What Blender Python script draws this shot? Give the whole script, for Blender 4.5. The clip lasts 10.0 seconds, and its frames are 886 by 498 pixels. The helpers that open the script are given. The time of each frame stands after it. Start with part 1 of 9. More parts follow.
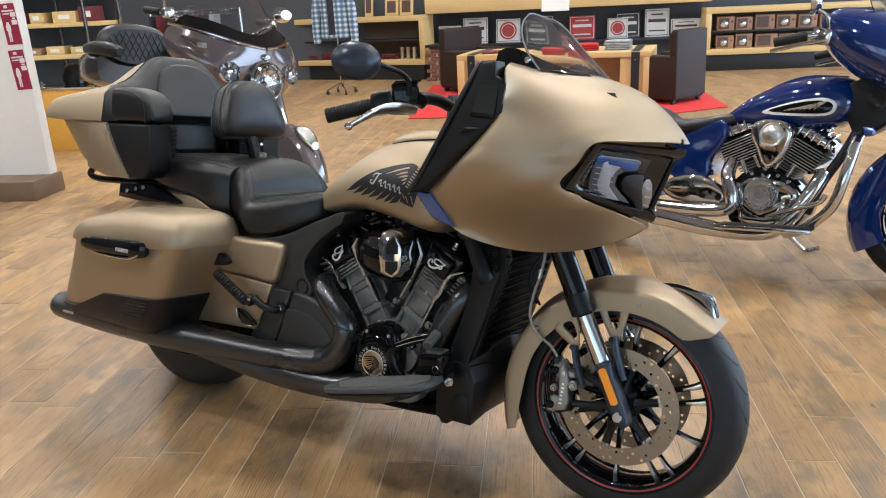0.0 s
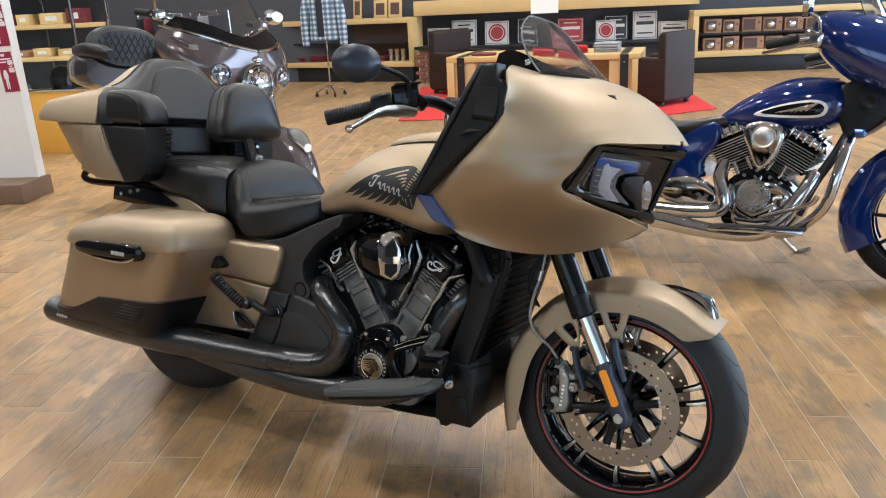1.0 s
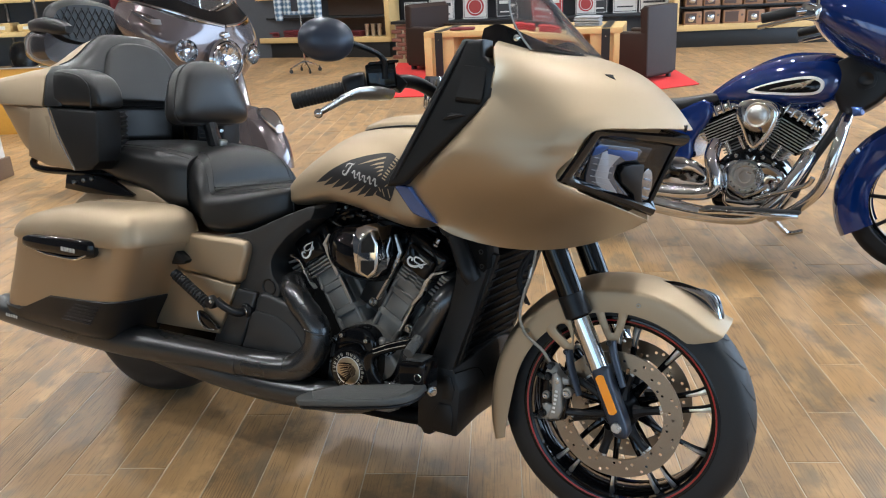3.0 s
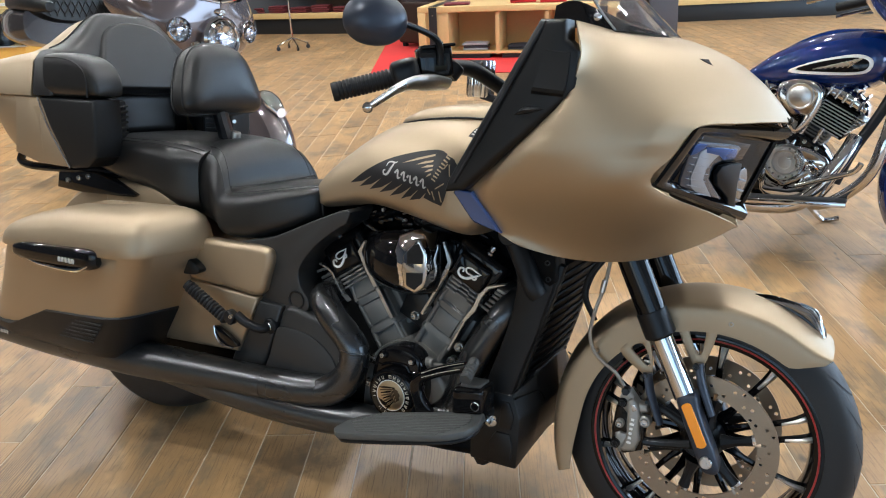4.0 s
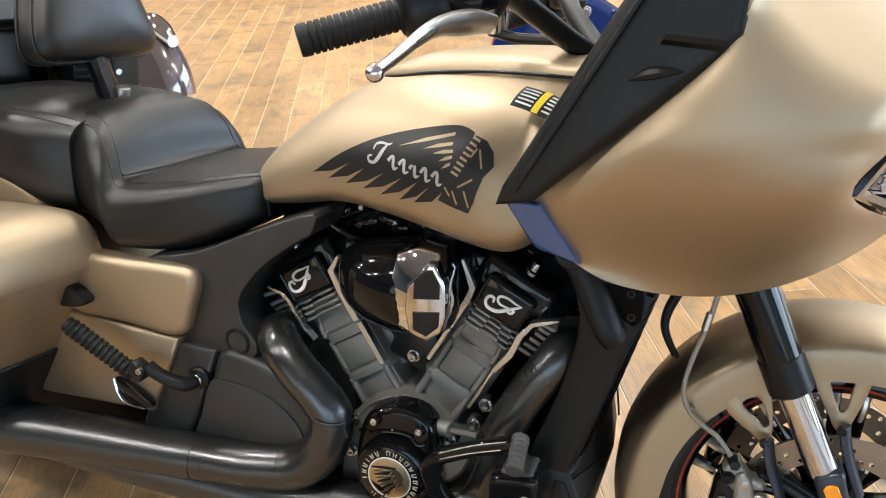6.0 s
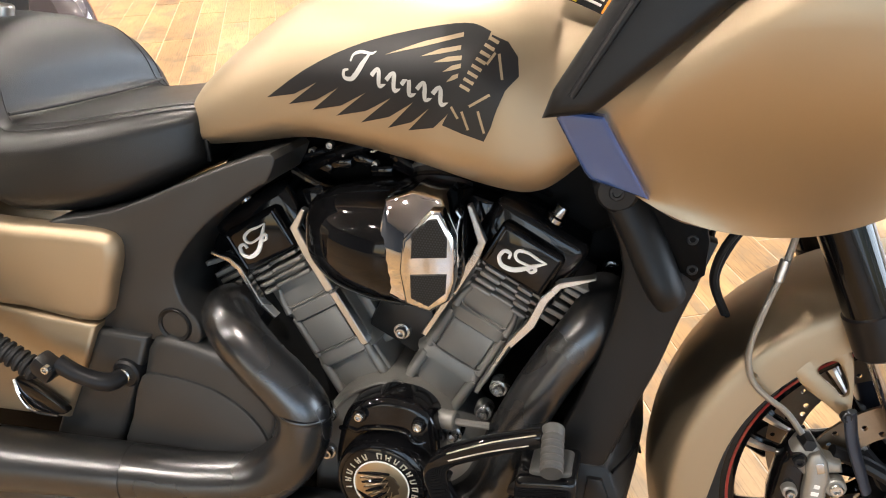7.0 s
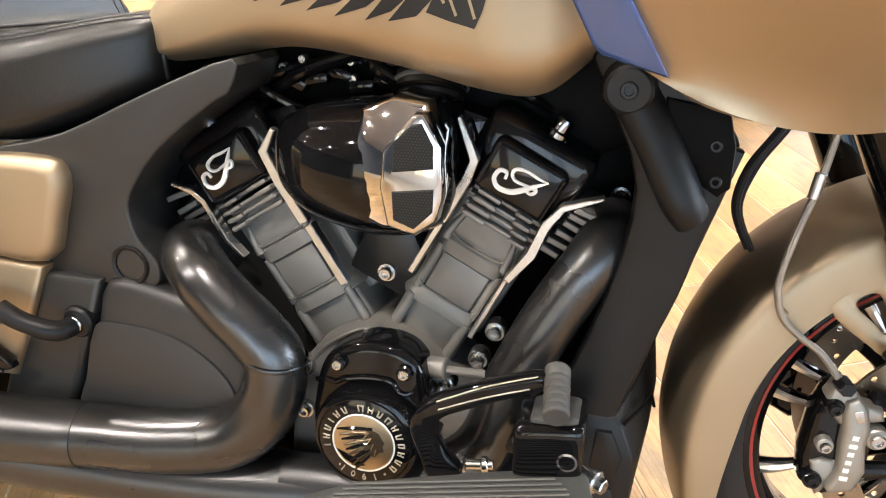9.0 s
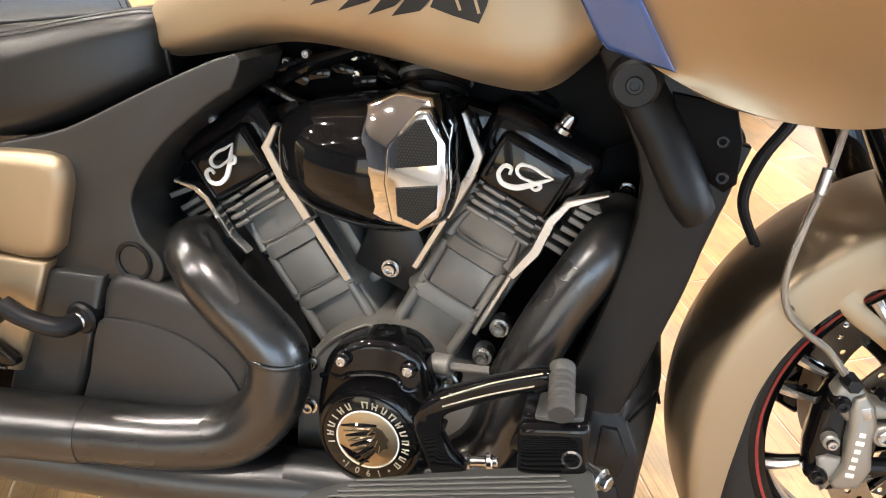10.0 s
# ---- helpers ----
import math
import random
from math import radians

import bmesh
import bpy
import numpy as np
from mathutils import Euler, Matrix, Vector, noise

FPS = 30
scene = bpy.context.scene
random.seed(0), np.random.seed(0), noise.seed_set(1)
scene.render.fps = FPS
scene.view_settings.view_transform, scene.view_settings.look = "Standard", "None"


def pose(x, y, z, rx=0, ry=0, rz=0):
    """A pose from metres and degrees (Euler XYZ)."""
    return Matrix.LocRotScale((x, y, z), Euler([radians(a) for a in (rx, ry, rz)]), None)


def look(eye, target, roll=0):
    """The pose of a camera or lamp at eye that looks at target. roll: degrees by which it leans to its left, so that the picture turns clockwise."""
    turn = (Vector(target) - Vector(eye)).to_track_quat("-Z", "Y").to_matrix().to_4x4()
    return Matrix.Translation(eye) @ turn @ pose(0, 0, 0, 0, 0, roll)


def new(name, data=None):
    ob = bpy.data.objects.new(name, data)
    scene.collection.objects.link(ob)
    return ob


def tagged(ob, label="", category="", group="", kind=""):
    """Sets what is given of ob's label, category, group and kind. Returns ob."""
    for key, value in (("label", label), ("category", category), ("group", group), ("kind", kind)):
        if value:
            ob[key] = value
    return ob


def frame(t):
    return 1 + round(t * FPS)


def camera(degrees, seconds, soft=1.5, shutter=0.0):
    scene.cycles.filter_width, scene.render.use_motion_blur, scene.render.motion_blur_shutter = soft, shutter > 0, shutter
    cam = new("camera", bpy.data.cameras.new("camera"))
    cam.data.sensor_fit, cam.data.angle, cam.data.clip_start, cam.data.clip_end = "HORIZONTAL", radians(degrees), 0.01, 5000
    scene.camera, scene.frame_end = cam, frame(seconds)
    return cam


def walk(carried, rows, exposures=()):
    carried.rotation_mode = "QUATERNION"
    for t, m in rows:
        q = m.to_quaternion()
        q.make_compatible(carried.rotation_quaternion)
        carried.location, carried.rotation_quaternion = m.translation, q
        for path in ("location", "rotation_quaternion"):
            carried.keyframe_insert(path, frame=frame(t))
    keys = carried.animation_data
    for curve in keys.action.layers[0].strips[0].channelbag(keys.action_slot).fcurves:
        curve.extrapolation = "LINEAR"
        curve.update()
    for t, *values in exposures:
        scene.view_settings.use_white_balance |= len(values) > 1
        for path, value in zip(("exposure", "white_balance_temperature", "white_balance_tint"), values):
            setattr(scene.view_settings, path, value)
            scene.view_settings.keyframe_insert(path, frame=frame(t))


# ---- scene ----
cam = camera(59.8, 10.0, 1.1)
PATH = [
    (0, (2.207, -1.773, 1.389), (1.179, -0.176, 0.765), -2.8),
    (0.5, (2.203, -1.775, 1.388), (1.184, -0.17, 0.768), -2.7),
    (1, (2.178, -1.789, 1.391), (1.176, -0.173, 0.77), -2.7),
    (1.5, (2.148, -1.824, 1.393), (1.172, -0.194, 0.767), -2.7),
    (2, (2.124, -1.83, 1.383), (1.171, -0.191, 0.747), -2.6),
    (3.3, (2.023, -1.576, 1.377), (1.082, 0.046, 0.681), -2.7),
    (3.5, (1.963, -1.557, 1.371), (1.04, 0.072, 0.666), -2.7),
    (4, (1.805, -1.49, 1.375), (0.905, 0.135, 0.635), -2.9),
    (4.5, (1.691, -1.413, 1.364), (0.826, 0.212, 0.58), -3.1),
    (5, (1.594, -1.261, 1.352), (0.78, 0.368, 0.526), -3.1),
    (5.5, (1.485, -1.141, 1.335), (0.732, 0.495, 0.465), -2.5),
    (6.8, (1.192, -0.865, 1.21), (0.736, 0.785, 0.176), -1.4),
    (7, (1.184, -0.841, 1.163), (0.739, 0.817, 0.138), -1.3),
    (7.5, (1.175, -0.8, 1.076), (0.745, 0.863, 0.052), -1.2),
    (8, (1.177, -0.795, 1.032), (0.742, 0.87, 0.013), -1.5),
    (8.5, (1.176, -0.79, 1.027), (0.74, 0.872, 0.004), -1.5),
    (9, (1.18, -0.789, 1.025), (0.737, 0.876, 0.01), -1.7),
    (9.5, (1.18, -0.791, 1.016), (0.732, 0.879, 0.011), -1.7),
    (10, (1.178, -0.785, 1.024), (0.728, 0.871, -0.002), -1.9),
]
walk(cam, [(t, look(eye, target, roll)) for t, eye, target, roll in PATH], [(0, 0.02, 5720, 6), (2, 0.02, 5720, 6), (3.5, 0.11, 5580, 4), (5.5, 0.46, 5750, 4), (7, 1.08, 6500, 10), (8, 1.42, 6500, 10), (10, 1.42, 6500, 10)])

# ---- light: a showroom with many ceiling spots and shop windows behind the viewer ----
world = bpy.data.worlds.new("world")
scene.world = world
world.use_nodes = True
wn = world.node_tree.nodes
sky = wn.new("ShaderNodeTexSky")
sky.sky_type, sky.sun_disc = "NISHITA", False
sky.sun_elevation, sky.sun_rotation = radians(35), radians(200)
wn["Background"].inputs["Strength"].default_value = 0.10
world.node_tree.links.new(sky.outputs[0], wn["Background"].inputs["Color"])


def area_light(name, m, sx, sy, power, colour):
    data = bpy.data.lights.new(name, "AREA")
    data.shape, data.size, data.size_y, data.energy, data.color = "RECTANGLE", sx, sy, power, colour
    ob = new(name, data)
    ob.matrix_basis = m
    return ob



# ---- helpers for meshes ----
def part(name, bm, mat, parent=None, label="", sharp=35, m=None):
    """Link a bmesh as one mesh object, as a part of its parent."""
    bmesh.ops.recalc_face_normals(bm, faces=bm.faces)
    me = bpy.data.meshes.new(name)
    bm.to_mesh(me)
    bm.free()
    if sharp:
        me.shade_smooth()
        me.set_sharp_from_angle(angle=radians(sharp))
    me.materials.append(mat)
    ob = new(name, me)
    if parent is not None:
        ob.parent = parent
    if m is not None:
        ob.matrix_basis = m
    if label:
        tagged(ob, label)
    return ob


def share(ob, m, parent=None):
    """Another object on the mesh of ob."""
    o = new(ob.name.split(".")[0], ob.data)
    o.parent = parent if parent is not None else ob.parent
    o.matrix_basis = m
    if "label" in ob:
        o["label"] = ob["label"]
    return o


def thing(name, m, label, category, group="", kind=""):
    ob = new(name)
    ob.empty_display_size = 0.1
    ob.matrix_basis = m
    return tagged(ob, label, category, group, kind)


def join(*bms):
    out = bms[0]
    for b in bms[1:]:
        me = bpy.data.meshes.new("tmp")
        b.to_mesh(me)
        b.free()
        out.from_mesh(me)
        bpy.data.meshes.remove(me)
    return out


def moved(bm, m):
    bm.transform(m)
    return bm


def spline(points, sub=6, closed=False):
    """Catmull-Rom through points of any dimension."""
    p = [np.array(q, float) for q in points]
    n = len(p)
    out = []
    for i in range(n if closed else n - 1):
        a, b, c, d = (p[(i - 1) % n], p[i], p[(i + 1) % n], p[(i + 2) % n]) if closed else (p[max(i - 1, 0)], p[i], p[i + 1], p[min(i + 2, n - 1)])
        for k in range(sub):
            t = k / sub
            out.append(0.5 * (2 * b + (c - a) * t + (2 * a - 5 * b + 4 * c - d) * t * t + (3 * b - a - 3 * c + d) * t ** 3))
    if not closed:
        out.append(p[-1])
    return out


def grid_faces(bm, rows, close_u=False, close_v=False):
    vs = [[bm.verts.new(Vector(p)) for p in r] for r in rows]
    for i in range(len(vs) - (0 if close_u else 1)):
        r, s = vs[i], vs[(i + 1) % len(vs)]
        for j in range(len(r) - (0 if close_v else 1)):
            k = (j + 1) % len(r)
            try:
                bm.faces.new((r[j], r[k], s[k], s[j]))
            except ValueError:
                pass
    return vs


def loft(rings, caps=True):
    """A skin over closed rings of equal count."""
    bm = bmesh.new()
    vs = grid_faces(bm, rings, close_v=True)
    if caps:
        bm.faces.new(list(reversed(vs[0])))
        bm.faces.new(vs[-1])
    return bm


def oval(w, h, n, p=2.4):
    out = []
    for k in range(n):
        a = 2 * math.pi * k / n
        c, s = math.cos(a), math.sin(a)
        out.append((w * math.copysign(abs(c) ** (2 / p), c), h * math.copysign(abs(s) ** (2 / p), s)))
    return out


def hull(stations, n=32, p=2.6, sub=5, smooth=True):
    """A body along x from stations (x, low z, high z, half width, y of its middle)."""
    st = [tuple(s) + (0.0,) * (5 - len(s)) for s in stations]
    st = spline(st, sub) if smooth else st
    rings = []
    for x, zb, zt, w, yc in st:
        rings.append([(x, yc + a, (zb + zt) / 2 + b) for a, b in oval(w, (zt - zb) / 2, n, p)])
    return loft(rings)


def sheet(rows, thick=0.003, close_u=False):
    """A plate of some thickness over a grid of points."""
    bm = bmesh.new()
    grid_faces(bm, rows, close_u)
    bmesh.ops.remove_doubles(bm, verts=bm.verts, dist=1e-5)
    bmesh.ops.recalc_face_normals(bm, faces=bm.faces)
    bmesh.ops.solidify(bm, geom=bm.faces[:], thickness=thick)
    return bm


def net(rows, sub=6):
    """A smooth grid through a net of control points."""
    a = [spline(r, sub) for r in rows]
    cols = [spline([r[j] for r in a], sub) for j in range(len(a[0]))]
    return [[cols[j][i] for j in range(len(cols))] for i in range(len(cols[0]))]


def slab(outline, y0, y1, bevel=0.004, seg=2):
    """A plate from an outline of (x, z), from y0 to y1."""
    bm = bmesh.new()
    a = [bm.verts.new((x, y0, z)) for x, z in outline]
    b = [bm.verts.new((x, y1, z)) for x, z in outline]
    n = len(a)
    bm.faces.new(a)
    bm.faces.new(list(reversed(b)))
    for i in range(n):
        bm.faces.new((a[i], b[i], b[(i + 1) % n], a[(i + 1) % n]))
    bmesh.ops.recalc_face_normals(bm, faces=bm.faces)
    if bevel:
        caps = [f for f in bm.faces if len(f.verts) == n and abs(f.normal.y) > 0.9]
        edges = list({e for f in caps for e in f.edges})
        bmesh.ops.bevel(bm, geom=edges, offset=bevel, segments=seg, affect="EDGES", profile=0.5, clamp_overlap=True)
    return bm


def box(sx, sy, sz, m=None, bevel=0.004, seg=2):
    bm = bmesh.new()
    bmesh.ops.create_cube(bm, size=1, matrix=Matrix.Diagonal((sx, sy, sz, 1)))
    if bevel:
        bmesh.ops.bevel(bm, geom=bm.edges[:], offset=bevel, segments=seg, affect="EDGES", profile=0.5, clamp_overlap=True)
    if m is not None:
        bm.transform(m)
    return bm


def lathe(profile, n=32, m=None, closed=False):
    """Turns a profile of (radius, height) about its own z axis."""
    bm = bmesh.new()
    rows = []
    for k in range(n):
        a = 2 * math.pi * k / n
        rows.append([(r * math.cos(a), r * math.sin(a), h) for r, h in profile])
    grid_faces(bm, rows, close_u=True, close_v=closed)
    bmesh.ops.remove_doubles(bm, verts=bm.verts, dist=1e-6)
    if m is not None:
        bm.transform(m)
    return bm


def along(a, b):
    """A pose at a whose z axis points to b, and the distance."""
    a, b = Vector(a), Vector(b)
    d = b - a
    return Matrix.Translation(a) @ d.to_track_quat("Z", "Y").to_matrix().to_4x4(), d.length


def rod(a, b, r0, r1=None, n=16, bevel=0.15):
    """A round bar with softened ends."""
    m, h = along(a, b)
    r1 = r0 if r1 is None else r1
    e0, e1 = r0 * bevel, r1 * bevel
    return lathe([(0, 0), (r0 - e0, 0), (r0, e0), (r1, h - e1), (r1 - e1, h), (0, h)], n, m)


def tube(points, r, n=12, sub=6, smooth=True, flat=1.0, caps=True):
    """A bar swept along points; r is one radius or one for each point."""
    rs = [r] * len(points) if isinstance(r, (int, float)) else list(r)
    pts = [(*p, q) for p, q in zip(points, rs)]
    pts = spline(pts, sub) if smooth else [np.array(p, float) for p in pts]
    rings, up = [], None
    for i, q in enumerate(pts):
        p = Vector(q[:3])
        d = (Vector(pts[min(i + 1, len(pts) - 1)][:3]) - Vector(pts[max(i - 1, 0)][:3])).normalized()
        if up is None:
            up = d.orthogonal().normalized()
        up = (up - d * up.dot(d)).normalized()
        side = d.cross(up)
        rings.append([p + (math.cos(a) * up + flat * math.sin(a) * side) * float(q[3]) for a in (2 * math.pi * k / n for k in range(n))])
    return loft(rings, caps)


def bolt(parent, p, to, r=0.006, h=0.006, mat=None, name="bolt"):
    """A socket-head bolt."""
    m, _ = along(p, to)
    bm = lathe([(0, -0.004), (r, -0.004), (r, h * 0.75), (r * 0.85, h), (r * 0.55, h), (r * 0.5, h * 0.45), (0, h * 0.45)], 12, m)
    return part(name, bm, mat or MAT["bolt"], parent)



# ---- materials ----
MAT = {}


def material(name, colour, rough=0.5, metal=0.0, grain=0.0, scale=40.0, bump=0.0, spread=0.0, coat=0.0, rough_spread=0.0, fine=None, spec=0.5):
    """A principled surface whose colour, roughness and relief vary at two scales."""
    mat = bpy.data.materials.new(name)
    mat.use_nodes = True
    nt = mat.node_tree
    b = nt.nodes["Principled BSDF"]
    b.inputs["Base Color"].default_value = (*colour, 1)
    b.inputs["Roughness"].default_value = rough
    b.inputs["Metallic"].default_value = metal
    b.inputs["Specular IOR Level"].default_value = spec
    b.inputs["Coat Weight"].default_value = coat
    b.inputs["Coat Roughness"].default_value = 0.04
    co = nt.nodes.new("ShaderNodeTexCoord")
    big = nt.nodes.new("ShaderNodeTexNoise")
    big.inputs["Scale"].default_value = scale * 0.12
    big.inputs["Detail"].default_value = 4
    small = nt.nodes.new("ShaderNodeTexNoise")
    small.inputs["Scale"].default_value = fine or scale * 6
    small.inputs["Detail"].default_value = 3
    for t in (big, small):
        nt.links.new(co.outputs["Object"], t.inputs["Vector"])
    if grain or spread:
        mix = nt.nodes.new("ShaderNodeMath")
        mix.operation = "ADD"
        nt.links.new(big.outputs["Fac"], mix.inputs[0])
        nt.links.new(small.outputs["Fac"], mix.inputs[1])
        ramp = nt.nodes.new("ShaderNodeMapRange")
        ramp.inputs["From Min"].default_value, ramp.inputs["From Max"].default_value = 0.6, 1.4
        ramp.inputs["To Min"].default_value, ramp.inputs["To Max"].default_value = 1 - spread - grain, 1 + spread + grain
        nt.links.new(mix.outputs[0], ramp.inputs["Value"])
        mul = nt.nodes.new("ShaderNodeVectorMath")
        mul.operation = "SCALE"
        mul.inputs[0].default_value = colour
        nt.links.new(ramp.outputs[0], mul.inputs["Scale"])
        nt.links.new(mul.outputs[0], b.inputs["Base Color"])
    if rough_spread:
        rr = nt.nodes.new("ShaderNodeMapRange")
        rr.inputs["From Min"].default_value, rr.inputs["From Max"].default_value = 0.3, 0.7
        rr.inputs["To Min"].default_value, rr.inputs["To Max"].default_value = max(rough - rough_spread, 0.01), rough + rough_spread
        nt.links.new(big.outputs["Fac"], rr.inputs["Value"])
        nt.links.new(rr.outputs[0], b.inputs["Roughness"])
    if bump:
        bp = nt.nodes.new("ShaderNodeBump")
        bp.inputs["Strength"].default_value = bump
        bp.inputs["Distance"].default_value = 0.001
        nt.links.new(small.outputs["Fac"], bp.inputs["Height"])
        nt.links.new(bp.outputs[0], b.inputs["Normal"])
    MAT[name] = mat
    return mat


material("bronze_paint", (0.405, 0.322, 0.218), 0.52, 0.92, grain=0.03, scale=60, fine=2500, bump=0.03, rough_spread=0.03, coat=0.12)
MAT["bronze_paint"].node_tree.nodes["Principled BSDF"].inputs["Coat Roughness"].default_value = 0.28
material("satin_black", (0.006, 0.0065, 0.008), 0.38, 0.0, grain=0.05, scale=30, bump=0.05, rough_spread=0.05, spec=0.3)
material("matte_plastic", (0.0052, 0.0055, 0.0060), 0.45, 0.0, grain=0.08, scale=40, fine=900, bump=0.15, rough_spread=0.05, spec=0.32)
material("cover_plastic", (0.0205, 0.0208, 0.0208), 0.42, 0.0, grain=0.08, scale=40, fine=900, bump=0.15, rough_spread=0.05, spec=0.5)
material("gloss_black", (0.004, 0.004, 0.0045), 0.06, 0.0, coat=0.14, rough_spread=0.02, spec=0.26)
material("chrome", (0.66, 0.66, 0.67), 0.06, 1.0, rough_spread=0.03)
material("bolt", (0.55, 0.55, 0.54), 0.25, 1.0, rough_spread=0.1)
material("aluminium", (0.62, 0.61, 0.59), 0.3, 1.0, grain=0.05, rough_spread=0.08)
material("machined", (0.85, 0.84, 0.82), 0.38, 1.0, rough_spread=0.06)
material("engine_grey", (0.20, 0.194, 0.18), 0.42, 0.35, grain=0.1, scale=60, fine=1200, bump=0.25, rough_spread=0.06)
material("leather", (0.0068, 0.0069, 0.0070), 0.37, 0.0, grain=0.1, scale=40, fine=700, bump=0.3, rough_spread=0.06, spec=0.48)
material("rubber", (0.009, 0.009, 0.0095), 0.6, 0.0, grain=0.12, scale=30, bump=0.15, rough_spread=0.06, spec=0.32)
material("exhaust_black", (0.088, 0.089, 0.091), 0.29, 0.88, grain=0.06, scale=30, bump=0.04, rough_spread=0.06)
material("steel_disc", (0.30, 0.24, 0.175), 0.33, 1.0, grain=0.12, scale=120, rough_spread=0.08)
material("tyre_rubber", (0.0095, 0.0098, 0.0104), 0.55, 0.0, grain=0.15, scale=30, bump=0.15, rough_spread=0.06)
material("red_line", (0.30, 0.012, 0.01), 0.35, coat=0.3)
material("dark_chrome", (0.30, 0.30, 0.31), 0.14, 1.0, rough_spread=0.05)
material("rubber_grey", (0.06, 0.06, 0.058), 0.5, 0.0, grain=0.1, scale=40, bump=0.1)
material("fin_grey", (0.20, 0.19, 0.175), 0.38, 0.4, grain=0.08, scale=60, fine=1200, bump=0.2)
# dark grey whose tint has the windows' blue light put into it
material("fork_blue", (0.030, 0.036, 0.052), 0.34, 0.3, grain=0.05)
material("badge_dark", (0.10, 0.075, 0.05), 0.3, 0.8)
material("badge_gold", (0.52, 0.43, 0.30), 0.30, 1.0, rough_spread=0.05)
material("amber", (0.9, 0.32, 0.01), 0.25, coat=0.3)
material("badge_ink", (0.42, 0.38, 0.31), 0.4, 0.3)
material("white_mark", (0.75, 0.75, 0.73), 0.4)
material("stainless", (0.42, 0.40, 0.36), 0.42, 1.0, grain=0.15, scale=300, fine=2500, bump=0.6)
material("blue_paint", (0.004, 0.022, 0.135), 0.06, 0.2, coat=1.0, rough_spread=0.02)
material("grey_paint", (0.150, 0.126, 0.131), 0.12, 0.6, coat=1.0, rough_spread=0.02)
material("grey_dark", (0.05, 0.045, 0.046), 0.25, 0.5, coat=0.6)
material("oak", (0.57, 0.40, 0.17), 0.45, grain=0.12, scale=12)
material("brown_leather", (0.027, 0.015, 0.011), 0.5, grain=0.15, scale=12, bump=0.2, spec=0.25)
material("rug_red", (0.50, 0.02, 0.018), 0.9, grain=0.2, scale=10, bump=0.4)
material("wall_grey", (0.050, 0.054, 0.062), 0.7, grain=0.08, scale=4)
material("wall_white", (0.72, 0.70, 0.66), 0.7, grain=0.03, scale=4)
material("base_brown", (0.16, 0.10, 0.06), 0.5, grain=0.15, scale=10)
material("yellow_wood", (0.62, 0.33, 0.05), 0.4, grain=0.08, scale=10)
material("dark_steel", (0.03, 0.032, 0.035), 0.4, 0.6)
# black paint with the shade of recesses and undersides put into its colour
material("frame_black", (0.003, 0.003, 0.0032), 0.5, 0.0, grain=0.1, scale=30, spec=0.06)


